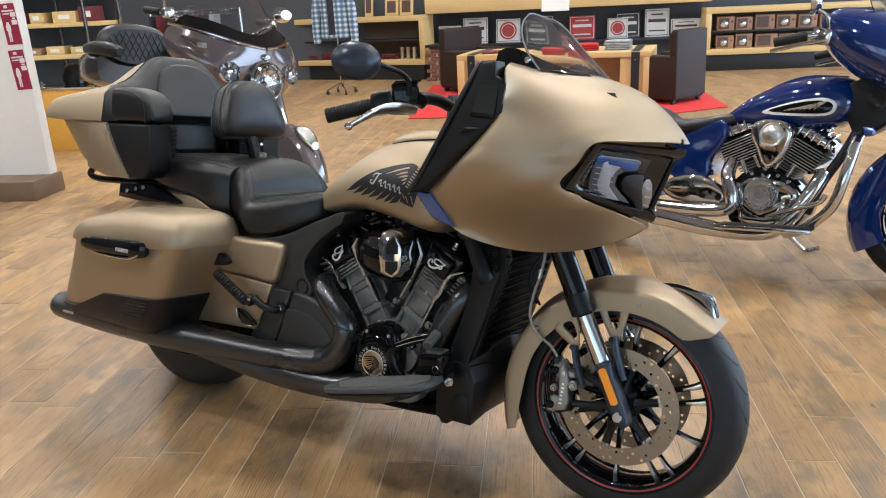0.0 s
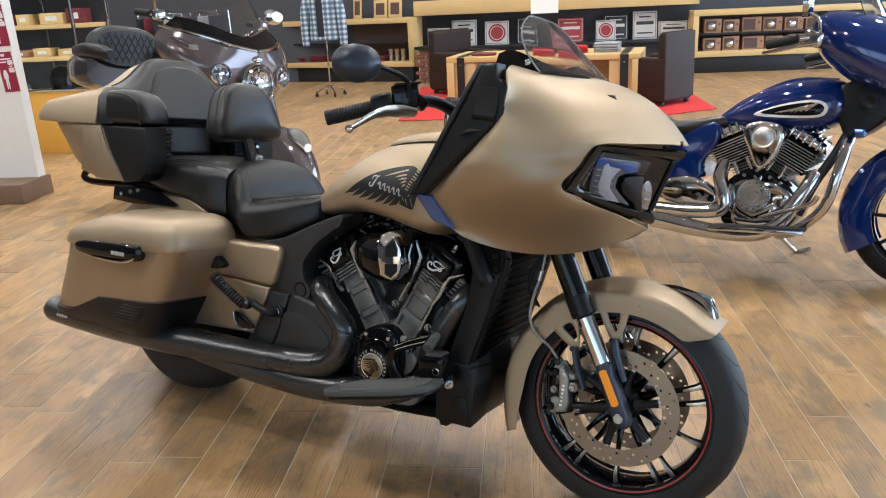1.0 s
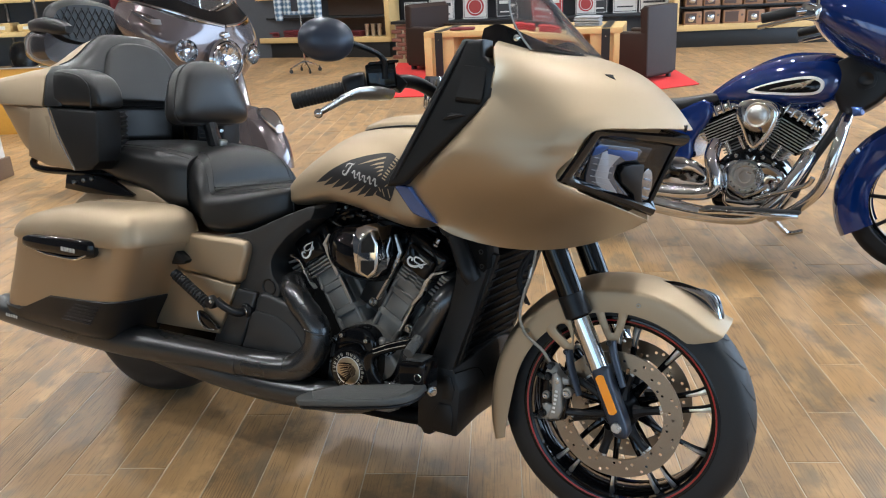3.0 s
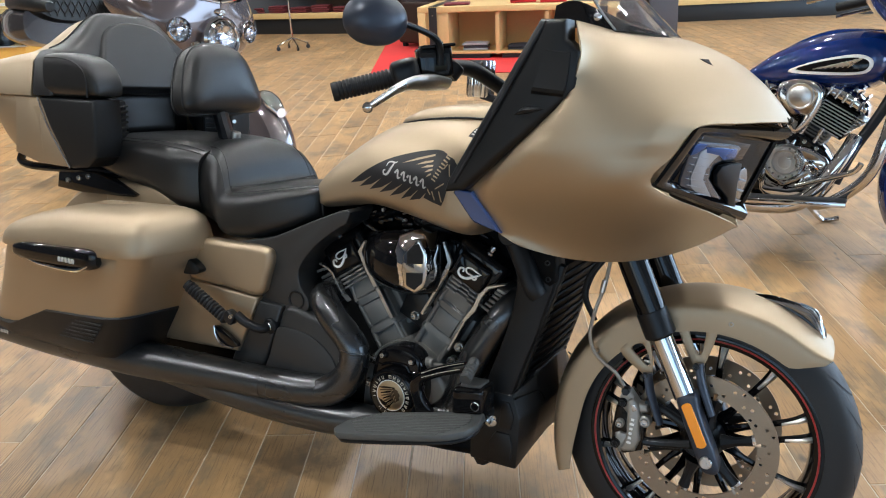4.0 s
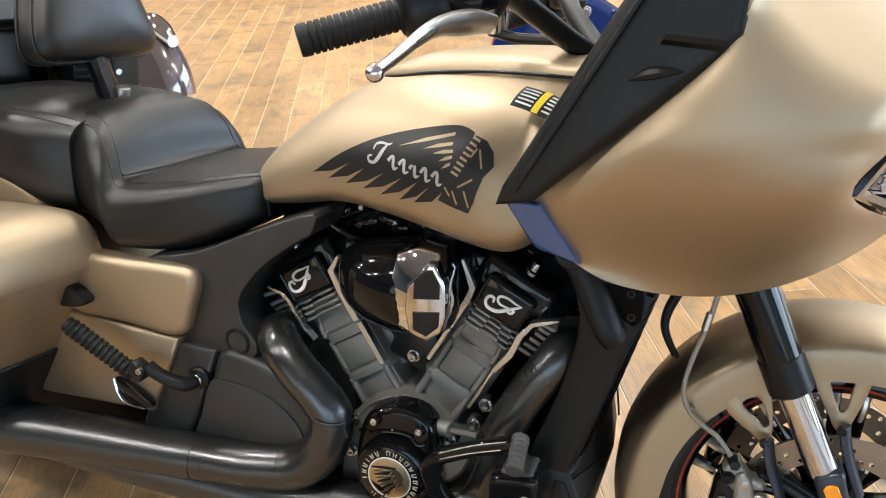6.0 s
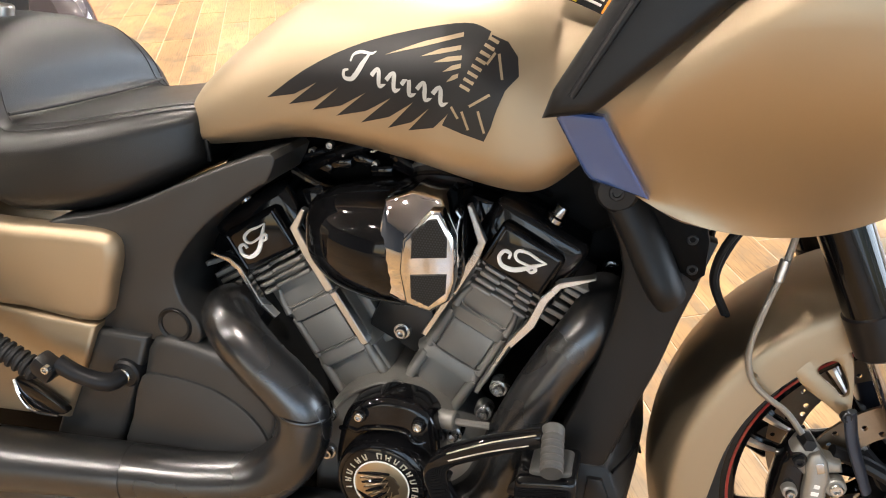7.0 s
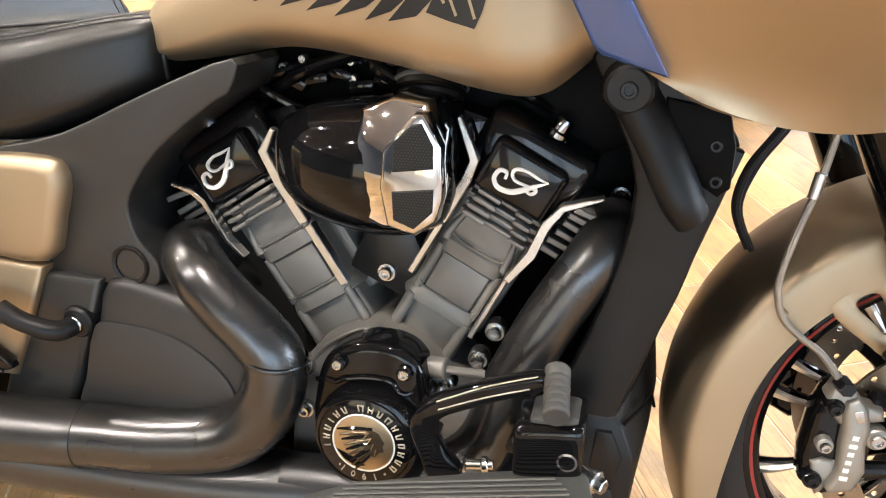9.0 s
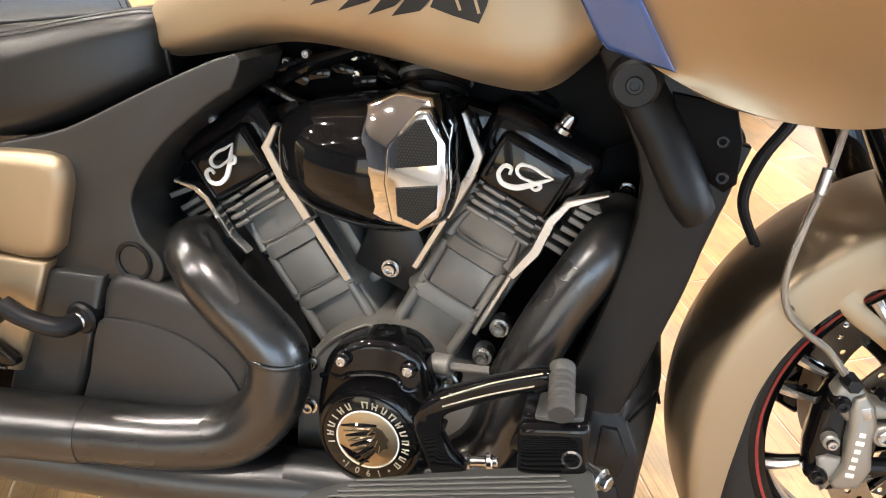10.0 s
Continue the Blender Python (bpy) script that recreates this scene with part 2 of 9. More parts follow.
def wood_floor(name, tint, piece):
    """Wood-look tile: long grain along the piece, knots and stains, each piece its own shade."""
    mat = bpy.data.materials.new(name)
    mat.use_nodes = True
    nt = mat.node_tree
    n, ln = nt.nodes, nt.links
    b = n["Principled BSDF"]
    geo = n.new("ShaderNodeTexCoord")
    sep = n.new("ShaderNodeMapping")
    sep.inputs["Rotation"].default_value = (0, 0, radians(64.5))
    ln.new(geo.outputs["Object" if piece == "island" else "Generated"], sep.inputs["Vector"])
    pos = n.new("ShaderNodeNewGeometry")
    ln.new(pos.outputs["Position"], sep.inputs["Vector"])
    rnd = n.new("ShaderNodeObjectInfo").outputs["Random"] if piece == "object" else pos.outputs["Random Per Island"]
    shift = n.new("ShaderNodeVectorMath")
    shift.operation = "ADD"
    off = n.new("ShaderNodeVectorMath")
    off.operation = "SCALE"
    off.inputs[0].default_value = (37.0, 11.0, 5.0)
    ln.new(rnd, off.inputs["Scale"])
    ln.new(sep.outputs[0], shift.inputs[0])
    ln.new(off.outputs[0], shift.inputs[1])
    def noise(vector, scale, detail, rough=0.55, twist=0.0):
        t = n.new("ShaderNodeTexNoise")
        t.inputs["Scale"].default_value, t.inputs["Detail"].default_value = scale, detail
        t.inputs["Roughness"].default_value, t.inputs["Distortion"].default_value = rough, twist
        ln.new(vector, t.inputs["Vector"])
        return t.outputs["Fac"]

    def stretched(x, y):
        v = n.new("ShaderNodeVectorMath")
        v.operation = "MULTIPLY"
        v.inputs[1].default_value = (x, y, 1.0)
        ln.new(shift.outputs[0], v.inputs[0])
        return v.outputs[0]

    def band(value, low, high, top):
        r = n.new("ShaderNodeMapRange")
        r.interpolation_type = "SMOOTHSTEP"
        r.inputs["From Min"].default_value, r.inputs["From Max"].default_value, r.inputs["To Max"].default_value = low, high, top
        ln.new(value, r.inputs["Value"])
        return r.outputs[0]

    def blend(under, colour, factor):
        m = n.new("ShaderNodeMix")
        m.data_type = "RGBA"
        m.inputs["B"].default_value = (*colour, 1)
        ln.new(factor, m.inputs["Factor"])
        ln.new(under, m.inputs["A"])
        return m.outputs["Result"]

    # tan ground with soft orange and grey clouds drawn out along the piece
    ground_col = n.new("ShaderNodeRGB")
    ground_col.outputs[0].default_value = (0.350, 0.211, 0.092, 1)
    look_ = blend(ground_col.outputs[0], (0.52, 0.325, 0.145), band(noise(stretched(1.0, 2.2), 2.4, 6), 0.47, 0.70, 0.8))
    look_ = blend(look_, (0.20, 0.148, 0.090), band(noise(stretched(1.3, 2.6), 3.4, 7, 0.6), 0.47, 0.66, 0.9))
    look_ = blend(look_, (0.10, 0.068, 0.040), band(noise(pos.outputs["Position"], 2.8, 8, 0.7), 0.52, 0.68, 0.65))
    # fine pores, and rings where the cut meets the heartwood
    pores = noise(stretched(1.0, 26.0), 9.0, 5, 0.6)
    look_ = blend(look_, (0.15, 0.095, 0.05), band(pores, 0.50, 0.70, 0.75))
    rings = n.new("ShaderNodeTexWave")
    rings.wave_type, rings.bands_direction = "BANDS", "Y"
    rings.inputs["Scale"].default_value, rings.inputs["Distortion"].default_value = 22.0, 11.0
    rings.inputs["Detail"].default_value, rings.inputs["Detail Scale"].default_value = 2.0, 0.6
    ln.new(stretched(0.35, 1.6), rings.inputs["Vector"])
    heart = n.new("ShaderNodeMath")
    heart.operation = "MULTIPLY"
    ln.new(band(rings.outputs["Fac"], 0.5, 0.95, 0.6), heart.inputs[0])
    ln.new(band(noise(shift.outputs[0], 1.9, 3), 0.55, 0.68, 1.0), heart.inputs[1])
    look_ = blend(look_, (0.12, 0.072, 0.036), heart.outputs[0])
    # rare knots
    look_ = blend(look_, (0.05, 0.042, 0.035), band(noise(stretched(1.0, 1.8), 5.5, 2), 0.74, 0.80, 0.8))
    grain_fac = pores
    tone = n.new("ShaderNodeMapRange")
    tone.inputs["To Min"].default_value, tone.inputs["To Max"].default_value = 0.86 * tint, 1.16 * tint
    ln.new(rnd, tone.inputs["Value"])
    mul = n.new("ShaderNodeVectorMath")
    mul.operation = "SCALE"
    ln.new(look_, mul.inputs[0])
    ln.new(tone.outputs[0], mul.inputs["Scale"])
    ln.new(mul.outputs[0], b.inputs["Base Color"])
    rr = n.new("ShaderNodeMapRange")
    rr.inputs["To Min"].default_value, rr.inputs["To Max"].default_value = 0.26, 0.42
    ln.new(grain_fac, rr.inputs["Value"])
    ln.new(rr.outputs[0], b.inputs["Roughness"])
    bump = n.new("ShaderNodeBump")
    bump.inputs["Strength"].default_value, bump.inputs["Distance"].default_value = 0.25, 0.0015
    ln.new(grain_fac, bump.inputs["Height"])
    ln.new(bump.outputs[0], b.inputs["Normal"])
    MAT[name] = mat
    return mat


wood_floor("plank", 1.0, "object")
wood_floor("plank_far", 1.0, "island")
material("grout", (0.50, 0.42, 0.31), 0.8, grain=0.1)
M_CEIL = material("ceiling_paint", (0.26, 0.26, 0.26), 0.8, grain=0.03, scale=3)


def glow(name, colour, strength):
    mat = bpy.data.materials.new(name)
    mat.use_nodes = True
    b = mat.node_tree.nodes["Principled BSDF"]
    b.inputs["Base Color"].default_value = (0.9, 0.9, 0.9, 1)
    b.inputs["Emission Color"].default_value = (*colour, 1)
    b.inputs["Emission Strength"].default_value = strength
    MAT[name] = mat
    return mat


M_LAMP = glow("lamp_glow", (1.0, 0.905, 0.81), 700.0)

# ---- the room ----
def wall(name, m, sx, sy, sz, mat, label):
    return tagged(part(name, box(sx, sy, sz, pose(0, 0, sz / 2), 0), MAT[mat], None, sharp=0, m=m), label, "wall", kind="structure")


ROOM = 25.5  # degrees by which the room is turned from the bronze motorcycle
R0 = pose(-1.5, 4.0, 0, 0, 0, ROOM)
wall("wall_north", R0 @ pose(0, 7.7, 0), 22, 0.2, 4.2, "wall_grey", "dark grey back wall of the shop")
wall("wall_west", R0 @ pose(-10.0, -2.4, 0, 0, 0, 90), 21, 0.2, 4.2, "wall_grey", "dark grey side wall of the shop")
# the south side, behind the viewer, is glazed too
for k in range(6):
    wall("wall_south", R0 @ pose(-10.0 + 4.08 * k, -12.6, 0), 0.7, 0.3, 4.2, "wall_white", "white pier of the shop front")
wall("wall_south", R0 @ pose(0.2, -12.6, 3.2), 20.5, 0.28, 1.0, "wall_white", "white header over the shop windows")
wall("wall_south", R0 @ pose(0.2, -12.6, 0), 20.5, 0.26, 0.5, "wall_white", "low sill wall under the shop windows")
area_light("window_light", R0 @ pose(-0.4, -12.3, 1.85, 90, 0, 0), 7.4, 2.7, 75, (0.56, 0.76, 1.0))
tagged(part("ceiling", box(22, 21, 0.2, pose(0, -2.4, 4.3), 0), M_CEIL, None, sharp=0, m=R0), "pale shop ceiling", "ceiling", kind="structure")
# the east side is a shop front: piers with tall panes of glass between them
for k in range(6):
    wall("wall_east", R0 @ pose(10.4, -12.3 + 4.0 * k, 0), 0.3, 0.6, 4.2, "wall_white", "white pier of the shop front")
wall("wall_east", R0 @ pose(10.4, -2.3, 3.3), 0.28, 20, 0.9, "wall_white", "white header over the shop windows")
wall("wall_east", R0 @ pose(10.4, -2.3, 0), 0.26, 20, 0.35, "wall_white", "low sill wall under the shop windows")
area_light("window_light", R0 @ pose(10.1, -2.3, 1.85, 0, 90, 0), 2.8, 19, 950, (0.70, 0.83, 1.0))

# ceiling spots
material("lamp_body", (0.05, 0.05, 0.05), 0.4)
spot_i = 0
for ix in range(-3, 4):
    for iy in range(-2, 3):
        if iy == -2 and ix == 1:
            continue
        x, y = 2.6 * ix - 0.45 + (0.5 if iy % 2 else 0), 2.9 * iy - 0.2
        lamp = thing("ceiling_light", R0 @ pose(x, y, 4.2), "round black recessed ceiling spot light", "ceiling light", "ceiling spots")
        part("housing", lathe([(0.13, 0), (0.13, -0.05), (0.105, -0.05), (0.1, -0.01), (0, -0.01)], 20), MAT["lamp_body"], lamp)
        part("lens", lathe([(0.095, -0.022), (0.0, -0.022)], 20), M_LAMP, lamp, "glowing lamp lens", sharp=0)

# floor: wood-look plank tiles with thin grey joints
tagged(part("floor", box(40, 40, 0.2, pose(0, 0, -0.1016), 0), MAT["grout"], None, sharp=0), "brown wood-look plank tile floor with thin joints and satin sheen", "floor", kind="structure")

# ---- the touring motorcycle in satin bronze, leaning on its side stand ----
bike = thing("motorcycle", pose(0, 0.01, 0, -10.5, 0, 0), "satin bronze touring motorcycle with black engine, leaning on its side stand", "motorcycle")
M = MAT

# wheels
FRONT = (1.597, 0.0, 0.318)
REAR = (-0.088, 0.0, 0.334)
STEER = Matrix.Translation(FRONT) @ Matrix.Rotation(radians(3), 4, Vector((-0.42, 0, 0.906))) @ Matrix.Translation(Vector(FRONT) * -1)
SIDE = pose(0, 0, 0, 90, 0, 0)  # a lathe's axis laid along y


def tyre_profile(r_rim, r_out, half, full=0.62):
    pts = []
    for k in range(25):
        a = math.pi * k / 24
        y = math.cos(a) * half
        r = r_rim + (r_out - r_rim) * (math.sin(a) ** full)
        pts.append((r, y))
    return [(r_rim - 0.006, half * 0.86), *pts, (r_rim - 0.006, -half * 0.86)]


def wheel(name, centre, r_out, half, r_rim, m, spokes):
    w = part(name, lathe([(r_rim + 0.006, half * 0.9), (r_rim + 0.008, half * 0.8), (r_rim - 0.012, half * 0.72), (r_rim - 0.026, half * 0.4), (r_rim - 0.03, 0), (r_rim - 0.026, -half * 0.4), (r_rim - 0.012, -half * 0.72), (r_rim + 0.008, -half * 0.8), (r_rim + 0.006, -half * 0.9), (r_rim - 0.02, -half * 0.5), (r_rim - 0.02, half * 0.5)], 72, SIDE, True), M["gloss_black"], bike, "black cast wheel rim", m=m @ Matrix.Translation(centre))
    part("tyre", lathe(tyre_profile(r_rim, r_out, half, 0.62 if spokes else 0.40), 96, SIDE), M["tyre_rubber"], w, "black rubber tyre")
    for s in (1, -1):
        part("rim_lip", lathe([(r_rim - 0.021, s * half * 0.72), (r_rim - 0.021, s * half * 0.93), (r_rim - 0.018, s * half * 0.97), (r_rim - 0.002, s * half * 1.0), (r_rim + 0.003, s * half * 0.96), (r_rim + 0.003, s * half * 0.8)], 96, SIDE, True), M["gloss_black"], w)
        part("rim_stripe", lathe([(r_rim - 0.0125, s * (half * 0.98 + 0.0002)), (r_rim - 0.0122, s * (half * 0.98 + 0.0014)), (r_rim - 0.0085, s * (half * 0.988 + 0.0014)), (r_rim - 0.0082, s * (half * 0.988 - 0.001))], 96, SIDE, True), M["red_line"], w, "thin red rim stripe")
    part("hub", lathe([(0, -0.07), (0.035, -0.07), (0.045, -0.05), (0.05, -0.03), (0.05, 0.03), (0.045, 0.05), (0.035, 0.07), (0, 0.07)], 32, SIDE), M["satin_black"], w)
    if spokes:
        first = None
        for k in range(5):
            for off, bend in ((-9, 3), (9, -3), (36, 0)):
                a = math.radians(90 + 72 * k + off)
                d = Vector((math.cos(a), 0, math.sin(a)))
                b = Vector((math.cos(a + math.radians(bend)), 0, math.sin(a + math.radians(bend))))
                pts = [d * 0.04 + Vector((0, -0.012, 0)), d * 0.10 + Vector((0, -0.03, 0)), b * (r_rim - 0.06) + Vector((0, -0.03, 0)), b * (r_rim - 0.018) + Vector((0, -0.018, 0))]
                bm = tube(pts, [0.012, 0.0066, 0.0066, 0.010], 8, 4, flat=1.5)
                part("spoke", bm, M["gloss_black"], w)
                tip = b * (r_rim - 0.045) + Vector((0, -0.041, 0))
                part("spoke_facet", tube([b * (r_rim - 0.075) + Vector((0, -0.0385, 0)), tip, b * (r_rim - 0.02) + Vector((0, -0.031, 0))], [0.003, 0.0052, 0.0075], 6, 3), M["machined"], w, "machined bright spoke end")
    return w


def disc(parent, y, r=0.16, inner=0.115):
    """A brake disc drilled through with rows of holes."""
    bm = bmesh.new()
    loops = [(0, 0, r, 96), (0, 0, inner, 72)]
    for k in range(54):
        a = 2 * math.pi * k / 54
        rr = (0.122, 0.1385, 0.130, 0.1515, 0.144, 0.126)[k % 6]
        loops.append((rr * math.cos(a), rr * math.sin(a), 0.0041, 8))
    es = []
    for cx, cz, rad, n in loops:
        vs = [bm.verts.new((cx + rad * math.cos(2 * math.pi * k / n), y - 0.0025, cz + rad * math.sin(2 * math.pi * k / n))) for k in range(n)]
        es += [bm.edges.new((vs[k], vs[(k + 1) % n])) for k in range(n)]
    bmesh.ops.triangle_fill(bm, edges=es, use_beauty=True)
    bmesh.ops.solidify(bm, geom=bm.faces[:], thickness=-0.005)
    d = part("brake_disc", bm, M["steel_disc"], parent, "drilled steel brake disc", sharp=30)
    for k in range(6):
        a = math.radians(60 * k + 17)
        c, s = math.cos(a), math.sin(a)
        part("disc_tab", tube([(0.106 * c, y, 0.106 * s), (0.114 * c, y, 0.114 * s), (0.124 * c, y, 0.124 * s)], [0.012, 0.014, 0.017], 8, 3, flat=0.16), M["steel_disc"], d)
        part("disc_button", lathe([(0, 0.003), (0.0045, 0.003), (0.005, 0.007), (0.0095, 0.007), (0.0105, 0.005), (0.0105, -0.008), (0, -0.008)], 18, Matrix.Translation((0.111 * c, y, 0.111 * s)) @ pose(0, 0, 0, 90, 0, 0)), M["aluminium"], d)
        part("carrier_arm", tube([(0.045 * c, y + 0.004, 0.045 * s), (0.075 * c, y + 0.002, 0.075 * s), (0.109 * c, y, 0.109 * s)], [0.018, 0.011, 0.012], 8, 4), M["satin_black"], d)
    return d


material("tread_groove", (0.006, 0.006, 0.006), 0.8)
fw = wheel("front_wheel", FRONT, 0.318, 0.066, 0.245, STEER, True)
for yy in (-0.072, 0.072):
    disc(fw, yy)
rw = wheel("rear_wheel", REAR, 0.343, 0.106, 0.205, Matrix.Identity(4), False)
part("wheel_disc", lathe([(0.04, -0.03), (0.2, -0.03), (0.2, -0.02), (0.04, -0.02)], 48, SIDE, True), M["gloss_black"], rw)

# tread grooves of the front tyre, curved dark strips laid on for their shade
tg = bmesh.new()
for k in range(26):
    for s in (-1, 1):
        a0 = 2 * math.pi * (k + 0.5 * (s > 0)) / 26
        rows = []
        for j in range(8):
            u = j / 7
            psi = math.pi / 2 - s * (0.12 + 0.75 * u)
            y = math.cos(psi) * 0.066
            r = 0.245 + 0.073 * (math.sin(psi) ** 0.62) + 0.0008
            a = a0 + 0.22 * u * u + 0.02
            wdt = 0.0036 * math.sin(math.pi * (0.12 + 0.8 * u))
            rows.append([(r * math.cos(a + e * wdt / r), y, r * math.sin(a + e * wdt / r)) for e in (-1, 1)])
        grid_faces(tg, rows)
part("tread_grooves", tg, M["tread_groove"], fw, sharp=0)

def ring_plate(outer, inner, y0, y1):
    """A plate with one opening: outer and inner outlines of (x, z)."""
    def even(o, n=48):
        c = np.mean(np.array(inner), 0)
        a = sorted((math.atan2(p[1] - c[1], p[0] - c[0]), p[0], p[1]) for p in o)
        ang = [q[0] for q in a]
        out = []
        for k in range(n):
            t = -math.pi + 2 * math.pi * k / n
            i = next((i for i, g in enumerate(ang) if g > t), 0)
            (a0, x0, z0), (a1, x1, z1) = a[i - 1], a[i]
            span = (a1 - a0) % (2 * math.pi) or 1e-6
            u = ((t - a0) % (2 * math.pi)) / span
            out.append((x0 + (x1 - x0) * u, z0 + (z1 - z0) * u))
        return out
    o, i = even(outer), even(inner)
    e = (y1 - y0) * 0.2
    rows = []
    for (ox, oz), (ix, iz) in zip(o, i):
        q = lambda u: (ox + (ix - ox) * u, oz + (iz - oz) * u)
        (bx, bz), (cx, cz) = q(0.12), q(0.88)
        rows.append([(ox, y0, oz), (ox, y1 - e, oz), (bx, y1, bz), (cx, y1, cz), (ix, y1 - e, iz), (ix, y0, iz)])
    bm = bmesh.new()
    grid_faces(bm, rows, close_u=True, close_v=True)
    return bm


# front fender: a deep skirted arc
def fender(name, centre, a0, a1, section, mat, parent, m=None, taper=0.06, tail=0.2):
    rows = []
    N = 60
    for i in range(N + 1):
        u = i / N
        a = math.radians(a0 + (a1 - a0) * u)
        ease = min(1, u / taper, 0.22 + 0.78 * (1 - u) / tail)
        row = []
        for y, r in section:
            rr = 0.3415 - (0.3415 - r) * (0.30 + 0.70 * math.sin(ease * math.pi / 2))
            row.append((centre[0] + rr * math.cos(a), y, centre[2] + rr * math.sin(a)))
        rows.append(row)
    return part(name, sheet(rows, 0.003), MAT[mat], parent, m=m)


half = [(0.1055, 0.262), (0.1065, 0.280), (0.1065, 0.298), (0.1055, 0.311), (0.1025, 0.3175), (0.096, 0.3222), (0.078, 0.3285), (0.05, 0.3365), (0.02, 0.3415)]
ff = fender("front_fender", FRONT, 47, 203, half + [(-y, r) for y, r in reversed(half)], "bronze_paint", bike, STEER)
tagged(ff, "satin bronze valanced front fender")

# fork, with black uppers and chrome sliders
for s in (-1, 1):
    y = s * 0.125
    low, mid, top = Vector((1.612, y, 0.335)), Vector((1.497, y, 0.562)), Vector((1.40, y, 0.76))
    ft = part("fork_leg", rod(mid, top, 0.031, 0.031, 32), M["gloss_black"], bike, "black upper fork tube", m=STEER)
    part("collar", rod(mid + (low - mid) * 0.0, mid - (low - mid).normalized() * 0.06, 0.0335, 0.033, 32, 0.1), M["satin_black"], ft)
    part("slider", rod(mid + (low - mid) * 0.55, mid, 0.0235, 0.0235, 32), M["chrome"], ft, "chrome fork slider")
    foot = slab(spline([(1.545, 0.440), (1.580, 0.455), (1.592, 0.425), (1.612, 0.380), (1.636, 0.330), (1.645, 0.298), (1.634, 0.286), (1.612, 0.290), (1.596, 0.318), (1.576, 0.36), (1.556, 0.405)], 3, True), y - 0.028, y + 0.028, 0.012, 3)
    part("fork_lower", foot, M["fork_blue"], ft, "dark grey cast fork foot with painted blue window light")
    part("reflector", moved(slab(spline([(0.0, -0.050), (0.0095, -0.046), (0.0105, -0.035), (0.0105, 0.035), (0.0095, 0.046), (0.0, 0.050), (-0.0095, 0.046), (-0.0105, 0.035), (-0.0105, -0.035), (-0.0095, -0.046)], 2, True), -0.002, 0.002, 0.001, 1), Matrix.Translation(mid + (low - mid) * 0.76 + Vector((0.002, s * 0.030, 0))) @ Matrix.Rotation(radians(-26.5), 4, "Y")), M["amber"], ft, "amber side reflector")
    part("axle_clamp_bolt", rod(Vector((1.618, s * 0.118, 0.315)), Vector((1.618, s * 0.161, 0.315)), 0.013), M["bolt"], ft)
    # cast fender brackets, each with one open slot
    for outer, slot in (([(1.405, 0.508), (1.462, 0.548), (1.480, 0.462), (1.468, 0.455), (1.456, 0.463)], [(1.430, 0.514), (1.452, 0.528), (1.472, 0.492), (1.466, 0.480), (1.456, 0.490)]),
                        ([(1.520, 0.592), (1.600, 0.600), (1.583, 0.502), (1.570, 0.494), (1.556, 0.508)], [(1.545, 0.578), (1.577, 0.584), (1.575, 0.532), (1.568, 0.524), (1.561, 0.533)])):
        bm = ring_plate(spline(outer, 4, True), spline(slot, 4, True), s * 0.0955, s * 0.1025)
        fbk = part("fender_bracket", bm, M["bronze_paint"], ft, "bronze fender bracket with open slot", m=STEER)
        x, z = outer[3]
        part("bracket_arm", tube([(x - 0.002, s * 0.116, z + 0.012), (x + 0.008, s * 0.118, z - 0.03), (x + 0.035, s * 0.122, z - 0.095)], [0.011, 0.011, 0.009], 12, 4, flat=0.6), M["fork_blue"], fbk, m=STEER)
        bolt(fbk, (x - 0.002, s * 0.124, z + 0.010), (x - 0.002, s * 2, z + 0.01), 0.007, 0.004, M["satin_black"])

